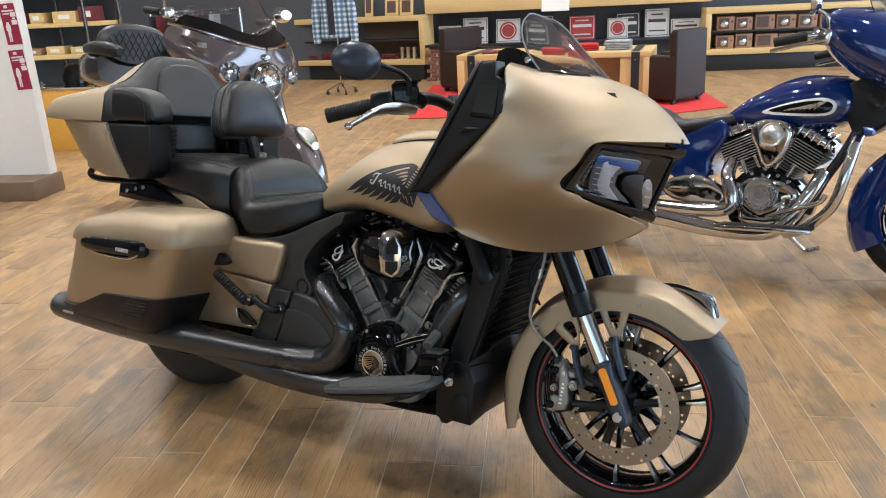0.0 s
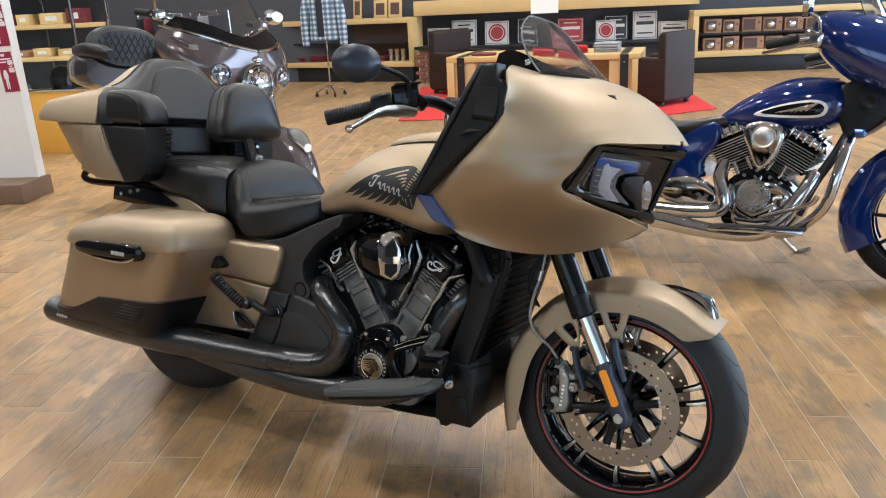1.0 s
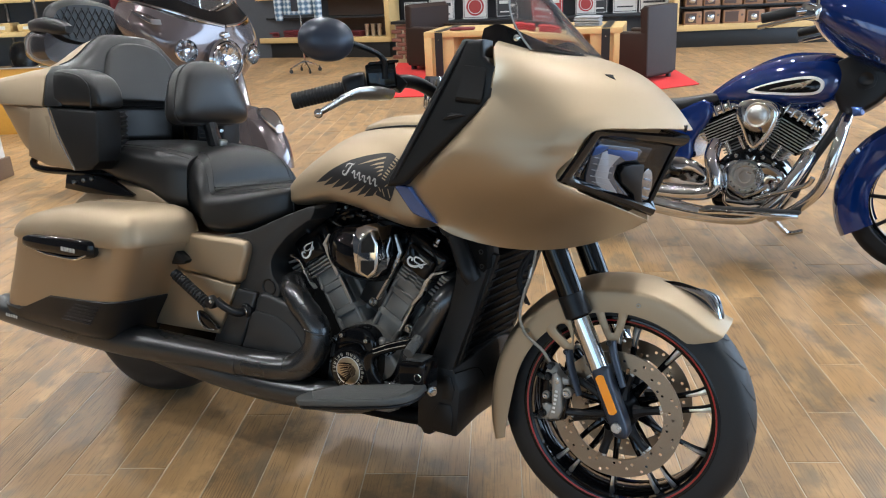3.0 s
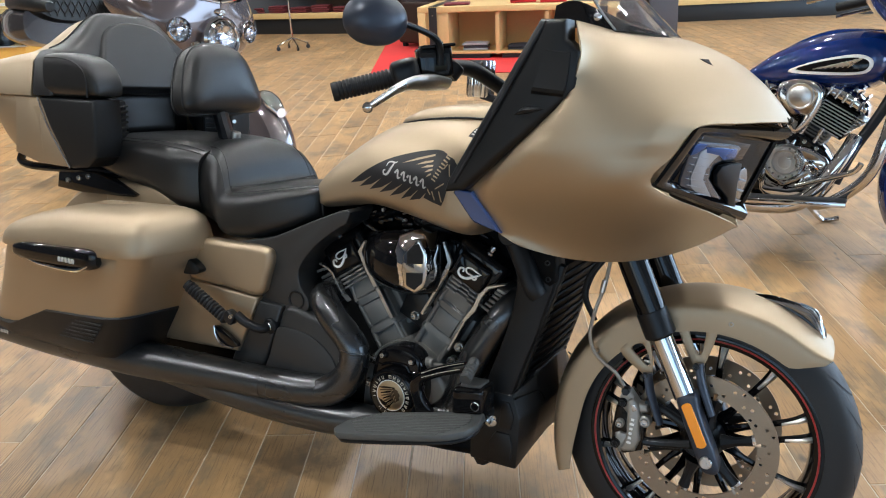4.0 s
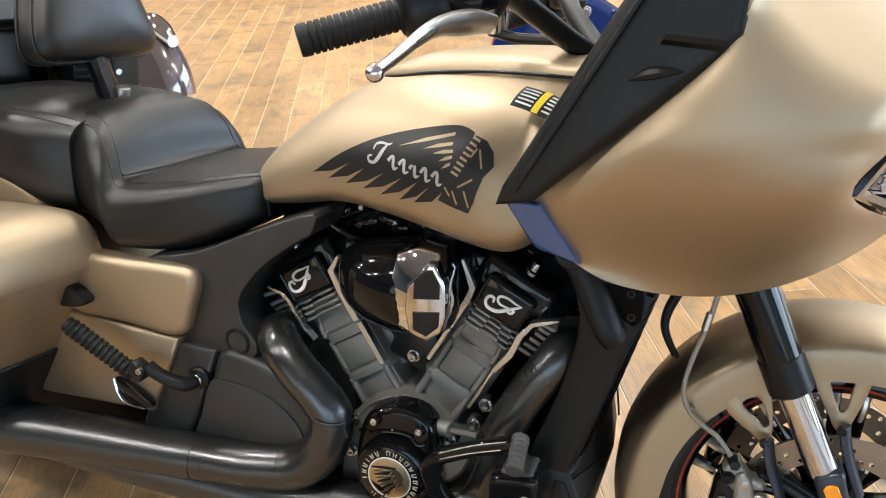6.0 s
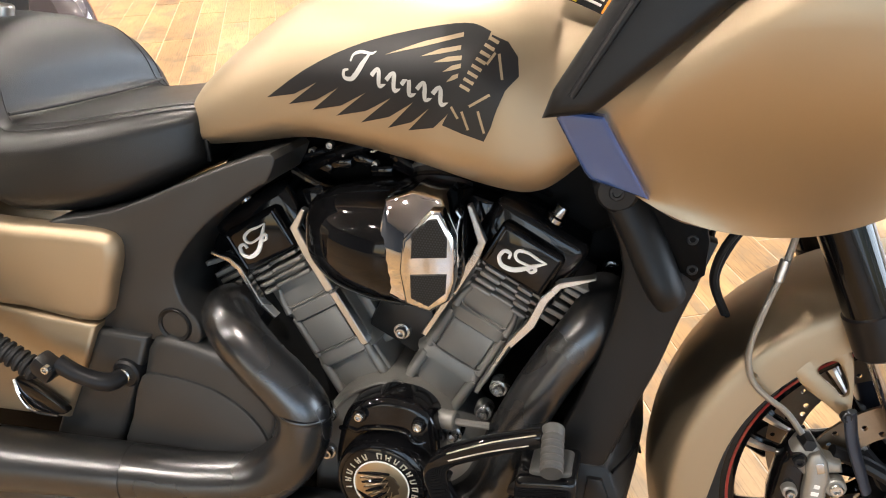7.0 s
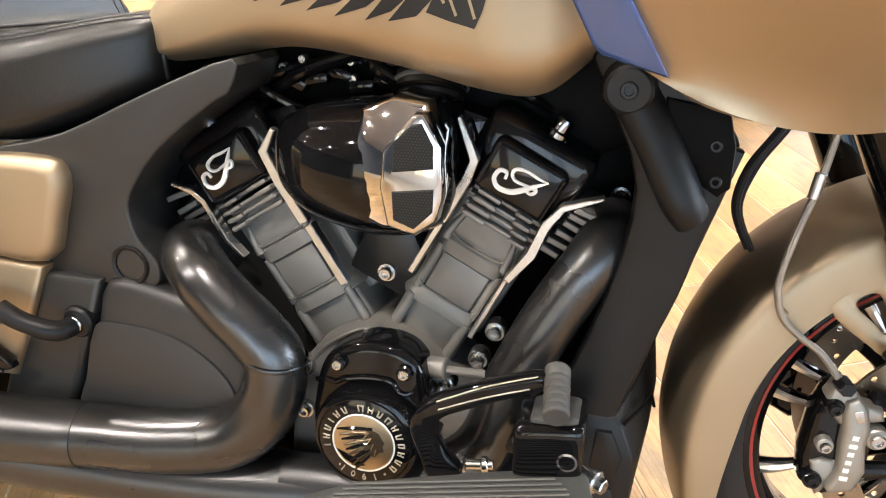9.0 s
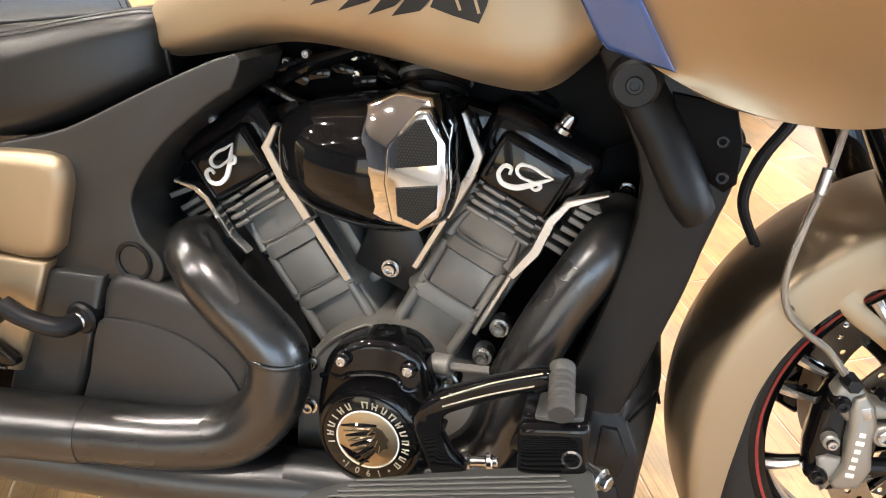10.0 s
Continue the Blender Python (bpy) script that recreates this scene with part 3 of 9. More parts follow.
# caliper: dark inner half, silver outer plate with its arm, cap bolts and banjo
def caliper(parent, s):
    def sl(out, ya, yb, bev=0.006):
        bm = slab(out, -yb, -ya, bev, 3)
        bm.transform(Matrix.Diagonal((1, -s, 1, 1)))
        return bm

    y = s * 0.098
    c = part("brake_caliper", sl([(1.414, 0.378), (1.424, 0.408), (1.443, 0.420), (1.462, 0.401), (1.484, 0.34), (1.478, 0.286), (1.440, 0.270), (1.413, 0.285), (1.409, 0.324)], 0.066, 0.112, 0.01), M["gloss_black"], parent, "silver radial brake caliper with black inner half", m=STEER)
    part("caliper_plate", sl([(1.441, 0.405), (1.453, 0.412), (1.465, 0.398), (1.472, 0.373), (1.470, 0.357), (1.473, 0.335), (1.476, 0.318), (1.467, 0.290), (1.441, 0.284), (1.435, 0.292), (1.446, 0.318), (1.443, 0.348), (1.443, 0.368), (1.439, 0.392)], 0.10, 0.128, 0.007), M["caliper"], c, "brushed silver caliper plate")
    part("caliper_arm", sl([(1.421, 0.405), (1.431, 0.426), (1.444, 0.425), (1.464, 0.400), (1.483, 0.396), (1.487, 0.382), (1.471, 0.378), (1.44, 0.372), (1.427, 0.385)], 0.09, 0.120, 0.006), M["caliper"], c)
    part("caliper_foot", sl([(1.418, 0.318), (1.43, 0.325), (1.445, 0.322), (1.448, 0.30), (1.436, 0.28), (1.43, 0.274), (1.425, 0.29)], 0.09, 0.118, 0.006), M["caliper"], c)
    part("plate_pocket", sl([(1.449, 0.396), (1.458, 0.399), (1.463, 0.385), (1.454, 0.381)], 0.12, 0.1286, 0.001), M["bolt"], c)
    for x, z, r, mat in ((1.430, 0.395, 0.0115, "gloss_black"), (1.422, 0.297, 0.0115, "gloss_black"), (1.428, 0.345, 0.010, "caliper"), (1.481, 0.361, 0.014, "caliper")):
        part("cap_boss", rod((x, s * 0.105, z), (x, s * 0.124, z), r, r * 0.95, 20), MAT[mat], c)
        bolt(c, (x, s * 0.124, z), (x, s, z), r * 0.62, 0.006, M["satin_black"] if mat == "gloss_black" else None)
    part("banjo_bolt", rod((1.434, s * 0.11, 0.423), (1.436, s * 0.135, 0.425), 0.010, 0.009, 6), M["satin_black"], c)
    part("caliper_mount", tube([(1.475, y, 0.40), (1.52, y * 0.97, 0.385), (1.575, y * 1.05, 0.36)], 0.010, 10, 4), M["satin_black"], c)
    part("caliper_mount", tube([(1.465, y, 0.305), (1.52, y * 0.97, 0.31), (1.58, y * 1.05, 0.325)], 0.010, 10, 4), M["satin_black"], c)
    # the maker's word as six plain bars
    for k in range(6):
        part("mark_bar", box(0.0095 if k in (0, 4) else 0.007, 0.0012, 0.0058, pose(1.4525 + 0.0008 * k, s * 0.1283, 0.3085 + 0.0108 * k, 0, 4, 0), 0.0005, 1), M["white_mark"], c)
    return c


material("caliper", (0.30, 0.29, 0.265), 0.42, 0.6, grain=0.08, scale=200)
for s in (-1, 1):
    caliper(bike, s)
    part("fender_rivet", rod((1.355, s * 0.100, 0.497), (1.355, s * 0.112, 0.497), 0.0055, 0.004, 14), M["bronze_paint"], ff, m=STEER)

# tank
rings = []
for x, zb, zt, w in spline([(0.610, 0.762, 0.79, 0.10), (0.615, 0.750, 0.82, 0.142), (0.630, 0.742, 0.848, 0.160), (0.70, 0.752, 0.905, 0.182), (0.80, 0.768, 0.965, 0.205), (0.92, 0.757, 0.995, 0.234), (1.03, 0.735, 1.005, 0.250), (1.085, 0.733, 1.005, 0.247), (1.125, 0.762, 1.004, 0.236), (1.17, 0.81, 1.0, 0.215), (1.25, 0.855, 0.99, 0.18)], 6):
    zm = zb + 0.36 * (zt - zb)
    low, high = oval(w, zm - zb, 56, 4.6), oval(w, zt - zm, 56, 2.25)
    rings.append([(x, a, zm + b) for a, b in ((low[k] if k > 28 else high[k]) for k in range(56))])
tank = part("fuel_tank", loft(rings), M["bronze_paint"], bike, "satin bronze fuel tank", sharp=60)
part("tank_console", hull([(0.79, 0.955, 0.965, 0.02), (0.83, 0.95, 0.988, 0.075), (0.90, 0.95, 1.012, 0.10), (1.02, 0.95, 1.025, 0.115), (1.15, 0.95, 1.025, 0.12), (1.24, 0.95, 1.01, 0.10)], 32, 3.0, 5), M["bronze_paint"], tank, "raised tank console with a dark seam")
for s in (-1, 1):
    part("console_seam", tube([(0.795, s * 0.012, 0.9665), (0.815, s * 0.055, 0.968), (0.849, s * 0.088, 0.972), (0.92, s * 0.108, 0.984), (1.02, s * 0.122, 0.993), (1.15, s * 0.125, 0.992)], 0.0028, 6, 4), M["satin_black"], tank)

# seats
material("seam", (0.008, 0.008, 0.009), 0.6)
RIDER = [(0.642, 0.735, 0.786, 0.13), (0.639, 0.722, 0.798, 0.155), (0.630, 0.712, 0.805, 0.172), (0.60, 0.695, 0.804, 0.190), (0.54, 0.668, 0.795, 0.210), (0.47, 0.645, 0.782, 0.222), (0.39, 0.635, 0.770, 0.225), (0.355, 0.635, 0.775, 0.225), (0.335, 0.635, 0.83, 0.222), (0.305, 0.635, 0.875, 0.21), (0.265, 0.64, 0.89, 0.195), (0.215, 0.66, 0.885, 0.19)]
PILLION = [(0.26, 0.68, 0.868, 0.20), (0.2, 0.685, 0.882, 0.222), (0.10, 0.728, 0.886, 0.226), (-0.02, 0.748, 0.884, 0.222), (-0.13, 0.775, 0.882, 0.21), (-0.19, 0.79, 0.86, 0.19)]


def section(st, a):
    """A point of a cushion's section at angle a: a station is x, low z, high z, half width, squareness."""
    x, zb, zt, w, p = st
    c, t = math.cos(radians(a)), math.sin(radians(a))
    return (x, w * math.copysign(abs(c) ** (2 / p), c), (zb + zt) / 2 + (zt - zb) / 2 * math.copysign(abs(t) ** (2 / p), t))


def stitch(stations, a, first, last, r=0.0015):
    """A stitched line that runs along a cushion at one angle of its section."""
    return tube([section(q, a) for q in spline(stations, 5)[first:last]], r, 6, 2)


RIDER = [q + (p,) for q, p in zip(RIDER, (4.6, 4.6, 4.6, 4.6, 4.6, 4.6, 4.4, 4.0, 3.3, 2.9, 2.7, 2.7))]
PILLION = [q + (4.6,) for q in PILLION]
rs = part("rider_seat", loft([[section(q, 360 * k / 72) for k in range(72)] for q in spline(RIDER, 5)]), M["leather"], bike, "black leather rider seat with stitched bolster", sharp=50)
for s in (-1, 1):
    for a in (40, 52):
        part("stitching", stitch(RIDER, a if s > 0 else 180 - a, 9, 54), M["seam"], rs)
    part("hem", tube([(0.6405, s * 0.150, 0.728), (0.6415, s * 0.157, 0.76), (0.6405, s * 0.150, 0.792), (0.642, s * 0.11, 0.797)], 0.0035, 8, 5), M["leather"], rs)
part("seam", tube([(0.358, -0.180, 0.7745), (0.368, -0.1, 0.774), (0.370, 0, 0.774), (0.368, 0.1, 0.774), (0.358, 0.180, 0.7745)], 0.0026, 8, 5), M["seam"], rs)
ps = part("passenger_seat", loft([[section(q, 360 * k / 64) for k in range(64)] for q in spline(PILLION, 5)]), M["leather"], bike, "black leather passenger seat", sharp=50)
for s in (-1, 1):
    for a in (40, 52):
        part("stitching", stitch(PILLION, a if s > 0 else 180 - a, 1, 25), M["seam"], ps)
PAD = [(0.0, 0.102), (0.06, 0.095), (0.108, 0.062), (0.138, 0.0), (0.153, -0.055), (0.148, -0.085), (0.115, -0.098), (0.0, -0.1)]
PAD = spline(PAD + [(-y, z) for y, z in reversed(PAD[1:-1])], 5, True)


def cushion(outline, stations):
    """A padded body over one outline of (y, z), scaled from station to station (x, scale)."""
    return loft([[(x, y * k, z * k) for y, z in outline] for x, k in spline(stations, 3)])


BACK = pose(0.135, 0, 1.048, 0, -12, 0)
br = part("rider_backrest", moved(cushion(PAD, [(-0.045, 0.80), (-0.04, 0.93), (-0.025, 0.985), (0.012, 1.0), (0.03, 0.97), (0.045, 0.86), (0.056, 0.62), (0.061, 0.3), (0.062, 0.05)]), BACK), M["leather"], bike, "black padded rider backrest")
part("piping", moved(tube([(0.014, y * 1.004, z * 1.004) for y, z in PAD[::2] + PAD[:1]], 0.0024, 6, 2), BACK), M["seam"], br)
part("piping", moved(tube([(-0.026, y * 0.992, z * 0.992) for y, z in PAD[::2] + PAD[:1]], 0.0024, 6, 2), BACK), M["seam"], br)
part("backrest_post", tube([(0.150, 0, 0.965), (0.165, 0, 0.92), (0.185, 0, 0.87)], [0.024, 0.022, 0.026], 12, 4, flat=1.9), M["satin_black"], br)

# side covers
part("side_cover", slab(spline([(0.25, 0.63), (0.40, 0.64), (0.52, 0.643), (0.548, 0.622), (0.535, 0.57), (0.505, 0.512), (0.39, 0.517), (0.25, 0.527)], 3, True), -0.25, -0.20, 0.016, 4), M["bronze_paint"], bike, "satin bronze upper side cover")
part("side_cover", slab([(0.25, 0.522), (0.39, 0.512), (0.503, 0.507), (0.47, 0.43), (0.43, 0.345), (0.16, 0.33), (0.20, 0.48)], -0.245, -0.20, 0.008, 3), M["bronze_paint"], bike, "satin bronze lower side cover")
part("frame_cover", slab(spline([(0.40, 0.624), (0.444, 0.646), (0.54, 0.670), (0.665, 0.726), (0.766, 0.765), (0.760, 0.73), (0.743, 0.719), (0.684, 0.676), (0.643, 0.634), (0.618, 0.591), (0.625, 0.55), (0.648, 0.522), (0.645, 0.492), (0.60, 0.485), (0.47, 0.498), (0.505, 0.53), (0.524, 0.585), (0.52, 0.612), (0.48, 0.626)], 3, True), -0.225, -0.12, 0.007, 3), M["cover_plastic"], bike, "matte black frame side cover")
part("pivot_cover", slab([(0.475, 0.498), (0.575, 0.495), (0.497, 0.285), (0.385, 0.285)], -0.235, -0.17, 0.010, 3), M["cover_plastic"], bike)
part("belt_cover", slab(spline([(0.58, 0.495), (0.65, 0.49), (0.72, 0.465), (0.765, 0.42), (0.76, 0.37), (0.745, 0.325), (0.68, 0.295), (0.60, 0.285), (0.505, 0.285), (0.55, 0.41)], 3, True), -0.235, -0.15, 0.016, 3), M["cover_plastic"], bike, "matte black belt cover")

part("belt_panel", slab(spline([(0.558, 0.432), (0.595, 0.441), (0.665, 0.432), (0.715, 0.405), (0.742, 0.372), (0.744, 0.338), (0.68, 0.312), (0.60, 0.300), (0.520, 0.305), (0.535, 0.36)], 3, True), -0.2395, -0.20, 0.004, 2), M["cover_plastic"], bike)
part("swing_arm_cover", slab([(0.06, 0.25), (0.50, 0.25), (0.50, 0.40), (0.30, 0.44), (0.0, 0.42)], -0.19, -0.15, 0.01), M["frame_black"], bike)

# saddlebags: a raked hard case whose sides lean in towards the foot
BAG = [(0.290, -0.370, 0.085, 0.375), (0.305, -0.402, 0.105, 0.404), (0.345, -0.400, 0.130, 0.418), (0.43, -0.355, 0.180, 0.426), (0.52, -0.310, 0.233, 0.438), (0.61, -0.272, 0.283, 0.449)]


def bag_point(k, z, n, grow=0.0):
    """A point of the case's outline at height z: k runs once round the rounded plan."""
    st = BAG[0]
    for a, b in zip(BAG, BAG[1:]):
        if z >= a[0]:
            u = min(1.0, (z - a[0]) / (b[0] - a[0]))
            st = [p + (q - p) * u for p, q in zip(a, b)]
    _, x0, x1, yo = st
    cx, cy, hx, hy = (x0 + x1) / 2, (yo + 0.19) / 2, (x1 - x0) / 2 + grow, (yo - 0.19) / 2 + grow
    px, py = oval(1.0, 1.0, n, 7.0)[k % n]
    x, y = cx + px * hx, cy + py * hy
    # the front runs forward towards the wheel, the rear draws in
    x += 0.045 * max(0.0, px) ** 3 * (1 - py) / 2
    y -= 0.05 * max(0.0, -px - 0.35) ** 2 * (1 + py) / 2
    return x, y


def saddlebag(s):
    n = 72
    seam = lambda x: 0.606 + 0.047 * x

    def ring(z, grow, tilt=True):
        out = []
        for k in range(n):
            x, y = bag_point(k, z, n, grow)
            zz = z + (seam(x) - 0.606) * max(0.0, (z - 0.43) / 0.176) if tilt else z
            out.append((x, s * y, zz))
        return out

    b = part("saddlebag", loft([ring(z, g) for z, g in ((0.292, -0.012), (0.300, -0.003), (0.33, 0), (0.40, 0), (0.47, 0), (0.54, 0), (0.600, 0), (0.604, -0.003))]), M["bronze_paint"], bike, "satin bronze hard saddlebag", sharp=40)
    rows = []
    for h, grow in ((0.0, 0.004), (0.001, 0.0085), (0.006, 0.0105), (0.03, 0.009), (0.060, 0.004), (0.084, -0.006), (0.100, -0.022), (0.110, -0.044), (0.116, -0.075), (0.118, -0.10)):
        row = []
        for k in range(n):
            x, y = bag_point(k, 0.606, n, grow)
            crest = 0.42 + 0.58 * min(1.0, max(0.0, (x + 0.30) / 0.30)) ** 0.8
            row.append((x, s * y, seam(x) - 0.010 + h * crest))
        rows.append(row)
    part("lid", loft(rows), M["bronze_paint"], b, "domed bronze saddlebag lid", sharp=45)
    part("seam_shadow", loft([ring(0.600, 0.002), ring(0.6015, 0.0025), ring(0.603, 0.002)], False), M["seam"], b)

    def edge(x):
        return float(np.interp(x, (-0.40, -0.215, -0.15, -0.10, 0.13, 0.20), (0.338, 0.342, 0.408, 0.416, 0.434, 0.436)))

    rows = []
    for f, g in ((0.0, -0.006), (0.02, 0.001), (0.06, 0.0045), (0.25, 0.0055), (0.5, 0.0055), (0.75, 0.0055), (0.97, 0.005), (1.0, 0.001)):
        row = []
        for k in range(n):
            x, y = bag_point(k, 0.40, n, 0)
            z = 0.286 + (edge(x) - 0.286) * f
            x, y = bag_point(k, z, n, g)
            row.append((x, s * y, z))
        rows.append(row)
    g = part("lower_guard", loft(rows), M["matte_plastic"], b, "matte black lower bag guard", sharp=40)
    for j in range(6):
        z = 0.352 + 0.0115 * j
        yo = float(np.interp(z, [q[0] for q in BAG], [q[3] for q in BAG]))
        part("guard_rib", box(0.135 - 0.006 * j, 0.006, 0.0035, pose(0.02 + 0.012 * j, s * (yo + 0.0045), z, 0, -2, 0), 0.0012, 1), M["matte_plastic"], g)
    h = part("latch_handle", hull([(-0.175, 0.572, 0.586, 0.010, s * 0.440), (-0.165, 0.566, 0.598, 0.016, s * 0.446), (-0.10, 0.560, 0.611, 0.019, s * 0.450), (0.03, 0.561, 0.618, 0.020, s * 0.454), (0.12, 0.566, 0.623, 0.019, s * 0.455), (0.155, 0.572, 0.622, 0.015, s * 0.455), (0.167, 0.582, 0.614, 0.009, s * 0.453)], 28, 3.2, 5), M["gloss_black"], b, "gloss black latch handle with chrome edge")
    part("trim", tube([(-0.17, s * 0.453, 0.571), (-0.06, s * 0.467, 0.561), (0.06, s * 0.472, 0.562), (0.115, s * 0.472, 0.568), (0.150, s * 0.468, 0.584)], [0.0015, 0.003, 0.005, 0.006, 0.002], 8, 5), M["chrome"], h)
    return b


for s in (-1, 1):
    saddlebag(s)

# trunk: a bronze case with upholstered arms and a tall passenger backrest between them
trunk_bm = hull([(-0.665, 0.90, 1.0, 0.17), (-0.64, 0.87, 1.003, 0.215), (-0.56, 0.835, 1.002, 0.268), (-0.46, 0.81, 1.0, 0.294), (-0.32, 0.797, 0.998, 0.304), (-0.235, 0.80, 0.998, 0.304)], 64, 9.0, 4)
for v in trunk_bm.verts:
    # the case draws in towards its foot at the rear
    k = max(0.0, (1.0 - v.co.z) / 0.2) * max(0.0, (-0.235 - v.co.x) / 0.43)
    v.co.x += 0.15 * k
    v.co.y *= 1 - 0.16 * k
trunk = part("trunk", trunk_bm, M["bronze_paint"], bike, "satin bronze rear trunk")


def bell(y):
    return 1 / (1 + (abs(y) / 0.168) ** 5)


def lid_ring(x, w, zb, zs, top, lip):
    """A section of the lid: a lip, a leaning side, then a roof that swells to the hump."""
    half = [(-w + 0.012, zb), (-w - lip, zb + 0.004), (-w - lip, zb + 0.012), (-w - lip * 0.4, zb + 0.03), (-w + 0.008, zs - 0.016), (-w + 0.016, zs - 0.005)]
    roof = [(y, zs + 0.010 * (1 - (y / w) ** 2) + max(0.0, top - zs - 0.010) * bell(y)) for y in (w * 0.91 * (-1 + k / 16) for k in range(33))]
    return [(x, y, z) for y, z in half + roof + [(-y, z) for y, z in reversed(half)]]


LID = [(-0.694, 0.20, 0.990, 1.006, 1.010), (-0.690, 0.232, 0.986, 1.022, 1.030), (-0.672, 0.256, 0.984, 1.040, 1.050), (-0.62, 0.278, 0.983, 1.055, 1.070), (-0.54, 0.292, 0.983, 1.068, 1.086), (-0.46, 0.300, 0.983, 1.078, 1.104), (-0.41, 0.303, 0.983, 1.084, 1.128), (-0.365, 0.305, 0.983, 1.088, 1.178), (-0.33, 0.306, 0.983, 1.091, 1.205), (-0.295, 0.307, 0.983, 1.094, 1.217), (-0.255, 0.308, 0.983, 1.096, 1.224)]
part("trunk_lid", loft([lid_ring(x, w, zb, zs, top, 0.006) for x, w, zb, zs, top in spline(LID, 4)]), M["bronze_paint"], trunk, "wedge-shaped bronze trunk lid with a lip", sharp=40)
tp = part("trunk_pad", loft([lid_ring(x, w, zb, zs, top, 0.002) for x, w, zb, zs, top in spline([(-0.256, 0.300, 0.990, 1.094, 1.222), (-0.252, 0.307, 0.987, 1.099, 1.230), (-0.235, 0.309, 0.986, 1.103, 1.233), (-0.215, 0.309, 0.986, 1.105, 1.224), (-0.195, 0.308, 0.986, 1.106, 1.195), (-0.180, 0.306, 0.986, 1.106, 1.150), (-0.172, 0.300, 0.99, 1.104, 1.110)], 4)]), M["leather"], trunk, "black leather passenger backrest", sharp=50)
part("back_panel", moved(cushion([(y, z) for y, z in spline([(0.0, 0.125), (0.07, 0.116), (0.118, 0.085), (0.142, 0.03), (0.165, -0.03), (0.185, -0.07), (0.18, -0.085), (0.0, -0.088), (-0.18, -0.085), (-0.185, -0.07), (-0.165, -0.03), (-0.142, 0.03), (-0.118, 0.085), (-0.07, 0.116)], 4, True)], [(-0.03, 0.98), (0.0, 1.0), (0.010, 0.985), (0.016, 0.95), (0.019, 0.88), (0.020, 0.5), (0.020, 0.05)]), pose(-0.166, 0, 1.088, 0, -21, 0)), M["leather"], tp, "bell-shaped leather back panel")
part("piping", tube([(-0.256, y, z + 0.001) for _, y, z in lid_ring(0, 0.308, 0.986, 1.099, 1.229, 0.002)[8:-8]], 0.0028, 8, 1, smooth=False), M["seam"], tp)
for s in (-1, 1):
    ar = part("arm_rest", hull([(-0.20, 0.988, 1.104, 0.052, s * 0.258), (-0.14, 0.988, 1.108, 0.053, s * 0.257), (-0.09, 0.989, 1.104, 0.052, s * 0.256), (-0.045, 0.990, 1.090, 0.050, s * 0.255), (-0.018, 0.992, 1.066, 0.047, s * 0.254), (-0.004, 0.995, 1.035, 0.042, s * 0.253), (0.0, 1.0, 1.015, 0.034, s * 0.252)], 40, 4.6, 4), M["leather"], trunk, "black leather arm rest")
    part("piping", tube([(-0.19, s * 0.309, 1.093), (-0.14, s * 0.3085, 1.094), (-0.085, s * 0.307, 1.086), (-0.048, s * 0.305, 1.066), (-0.034, s * 0.304, 1.035), (-0.032, s * 0.304, 0.99)], 0.0022, 6, 4), M["seam"], ar)
    part("trunk_cheek", slab([(-0.34, 0.984), (-0.236, 0.984), (-0.20, 0.91), (-0.118, 0.794), (-0.26, 0.797), (-0.36, 0.82)], s * 0.25, s * 0.3035, 0.006, 2), M["bronze_paint"], trunk)
    pod = part("trunk_side", slab([(-0.238, 0.985), (-0.006, 0.985), (-0.002, 0.90), (-0.012, 0.83), (-0.05, 0.800), (-0.118, 0.792), (-0.196, 0.90)], s * 0.215, s * 0.306, 0.010, 3), M["matte_plastic"], trunk, "black trunk side panel")
    part("trim", tube([(-0.240, s * 0.306, 0.984), (-0.198, s * 0.307, 0.90), (-0.118, s * 0.306, 0.794)], 0.0024, 8, 4), M["aluminium"], pod)
    GR = pose(-0.045, s * 0.195, 0.905, 0, 0, s * -35)
    part("speaker_grille", moved(box(0.02, 0.09, 0.15, None, 0.006), GR), M["satin_black"], pod)
    for k in range(9):
        part("grille_slat", moved(box(0.010, 0.082, 0.0065, pose(0.012, 0, -0.06 + 0.015 * k), 0.0015, 1), GR), M["matte_plastic"], pod)
part("back_pad", box(0.05, 0.26, 0.125, pose(-0.185, 0, 0.937, 0, -8, 0), 0.022, 4), M["leather"], trunk, "black leather lumbar pad")
part("trunk_inner", box(0.05, 0.44, 0.20, pose(-0.225, 0, 0.895), 0.015, 3), M["matte_plastic"], trunk, "black trunk front panel")
for s in (-1, 1):
    part("trunk_rail", tube([(-0.48, s * 0.18, 0.815), (-0.455, s * 0.225, 0.787), (-0.38, s * 0.235, 0.772), (-0.2, s * 0.2, 0.774), (-0.1, s * 0.17, 0.772)], 0.012, 10, 4), M["gloss_black"], trunk)
part("trunk_mount", box(0.30, 0.36, 0.045, pose(-0.20, 0, 0.782), 0.01), M["satin_black"], bike)
part("trunk_mount", slab([(-0.22, 0.76), (-0.08, 0.76), (-0.02, 0.70), (-0.12, 0.70)], -0.17, 0.17, 0.006), M["satin_black"], bike)
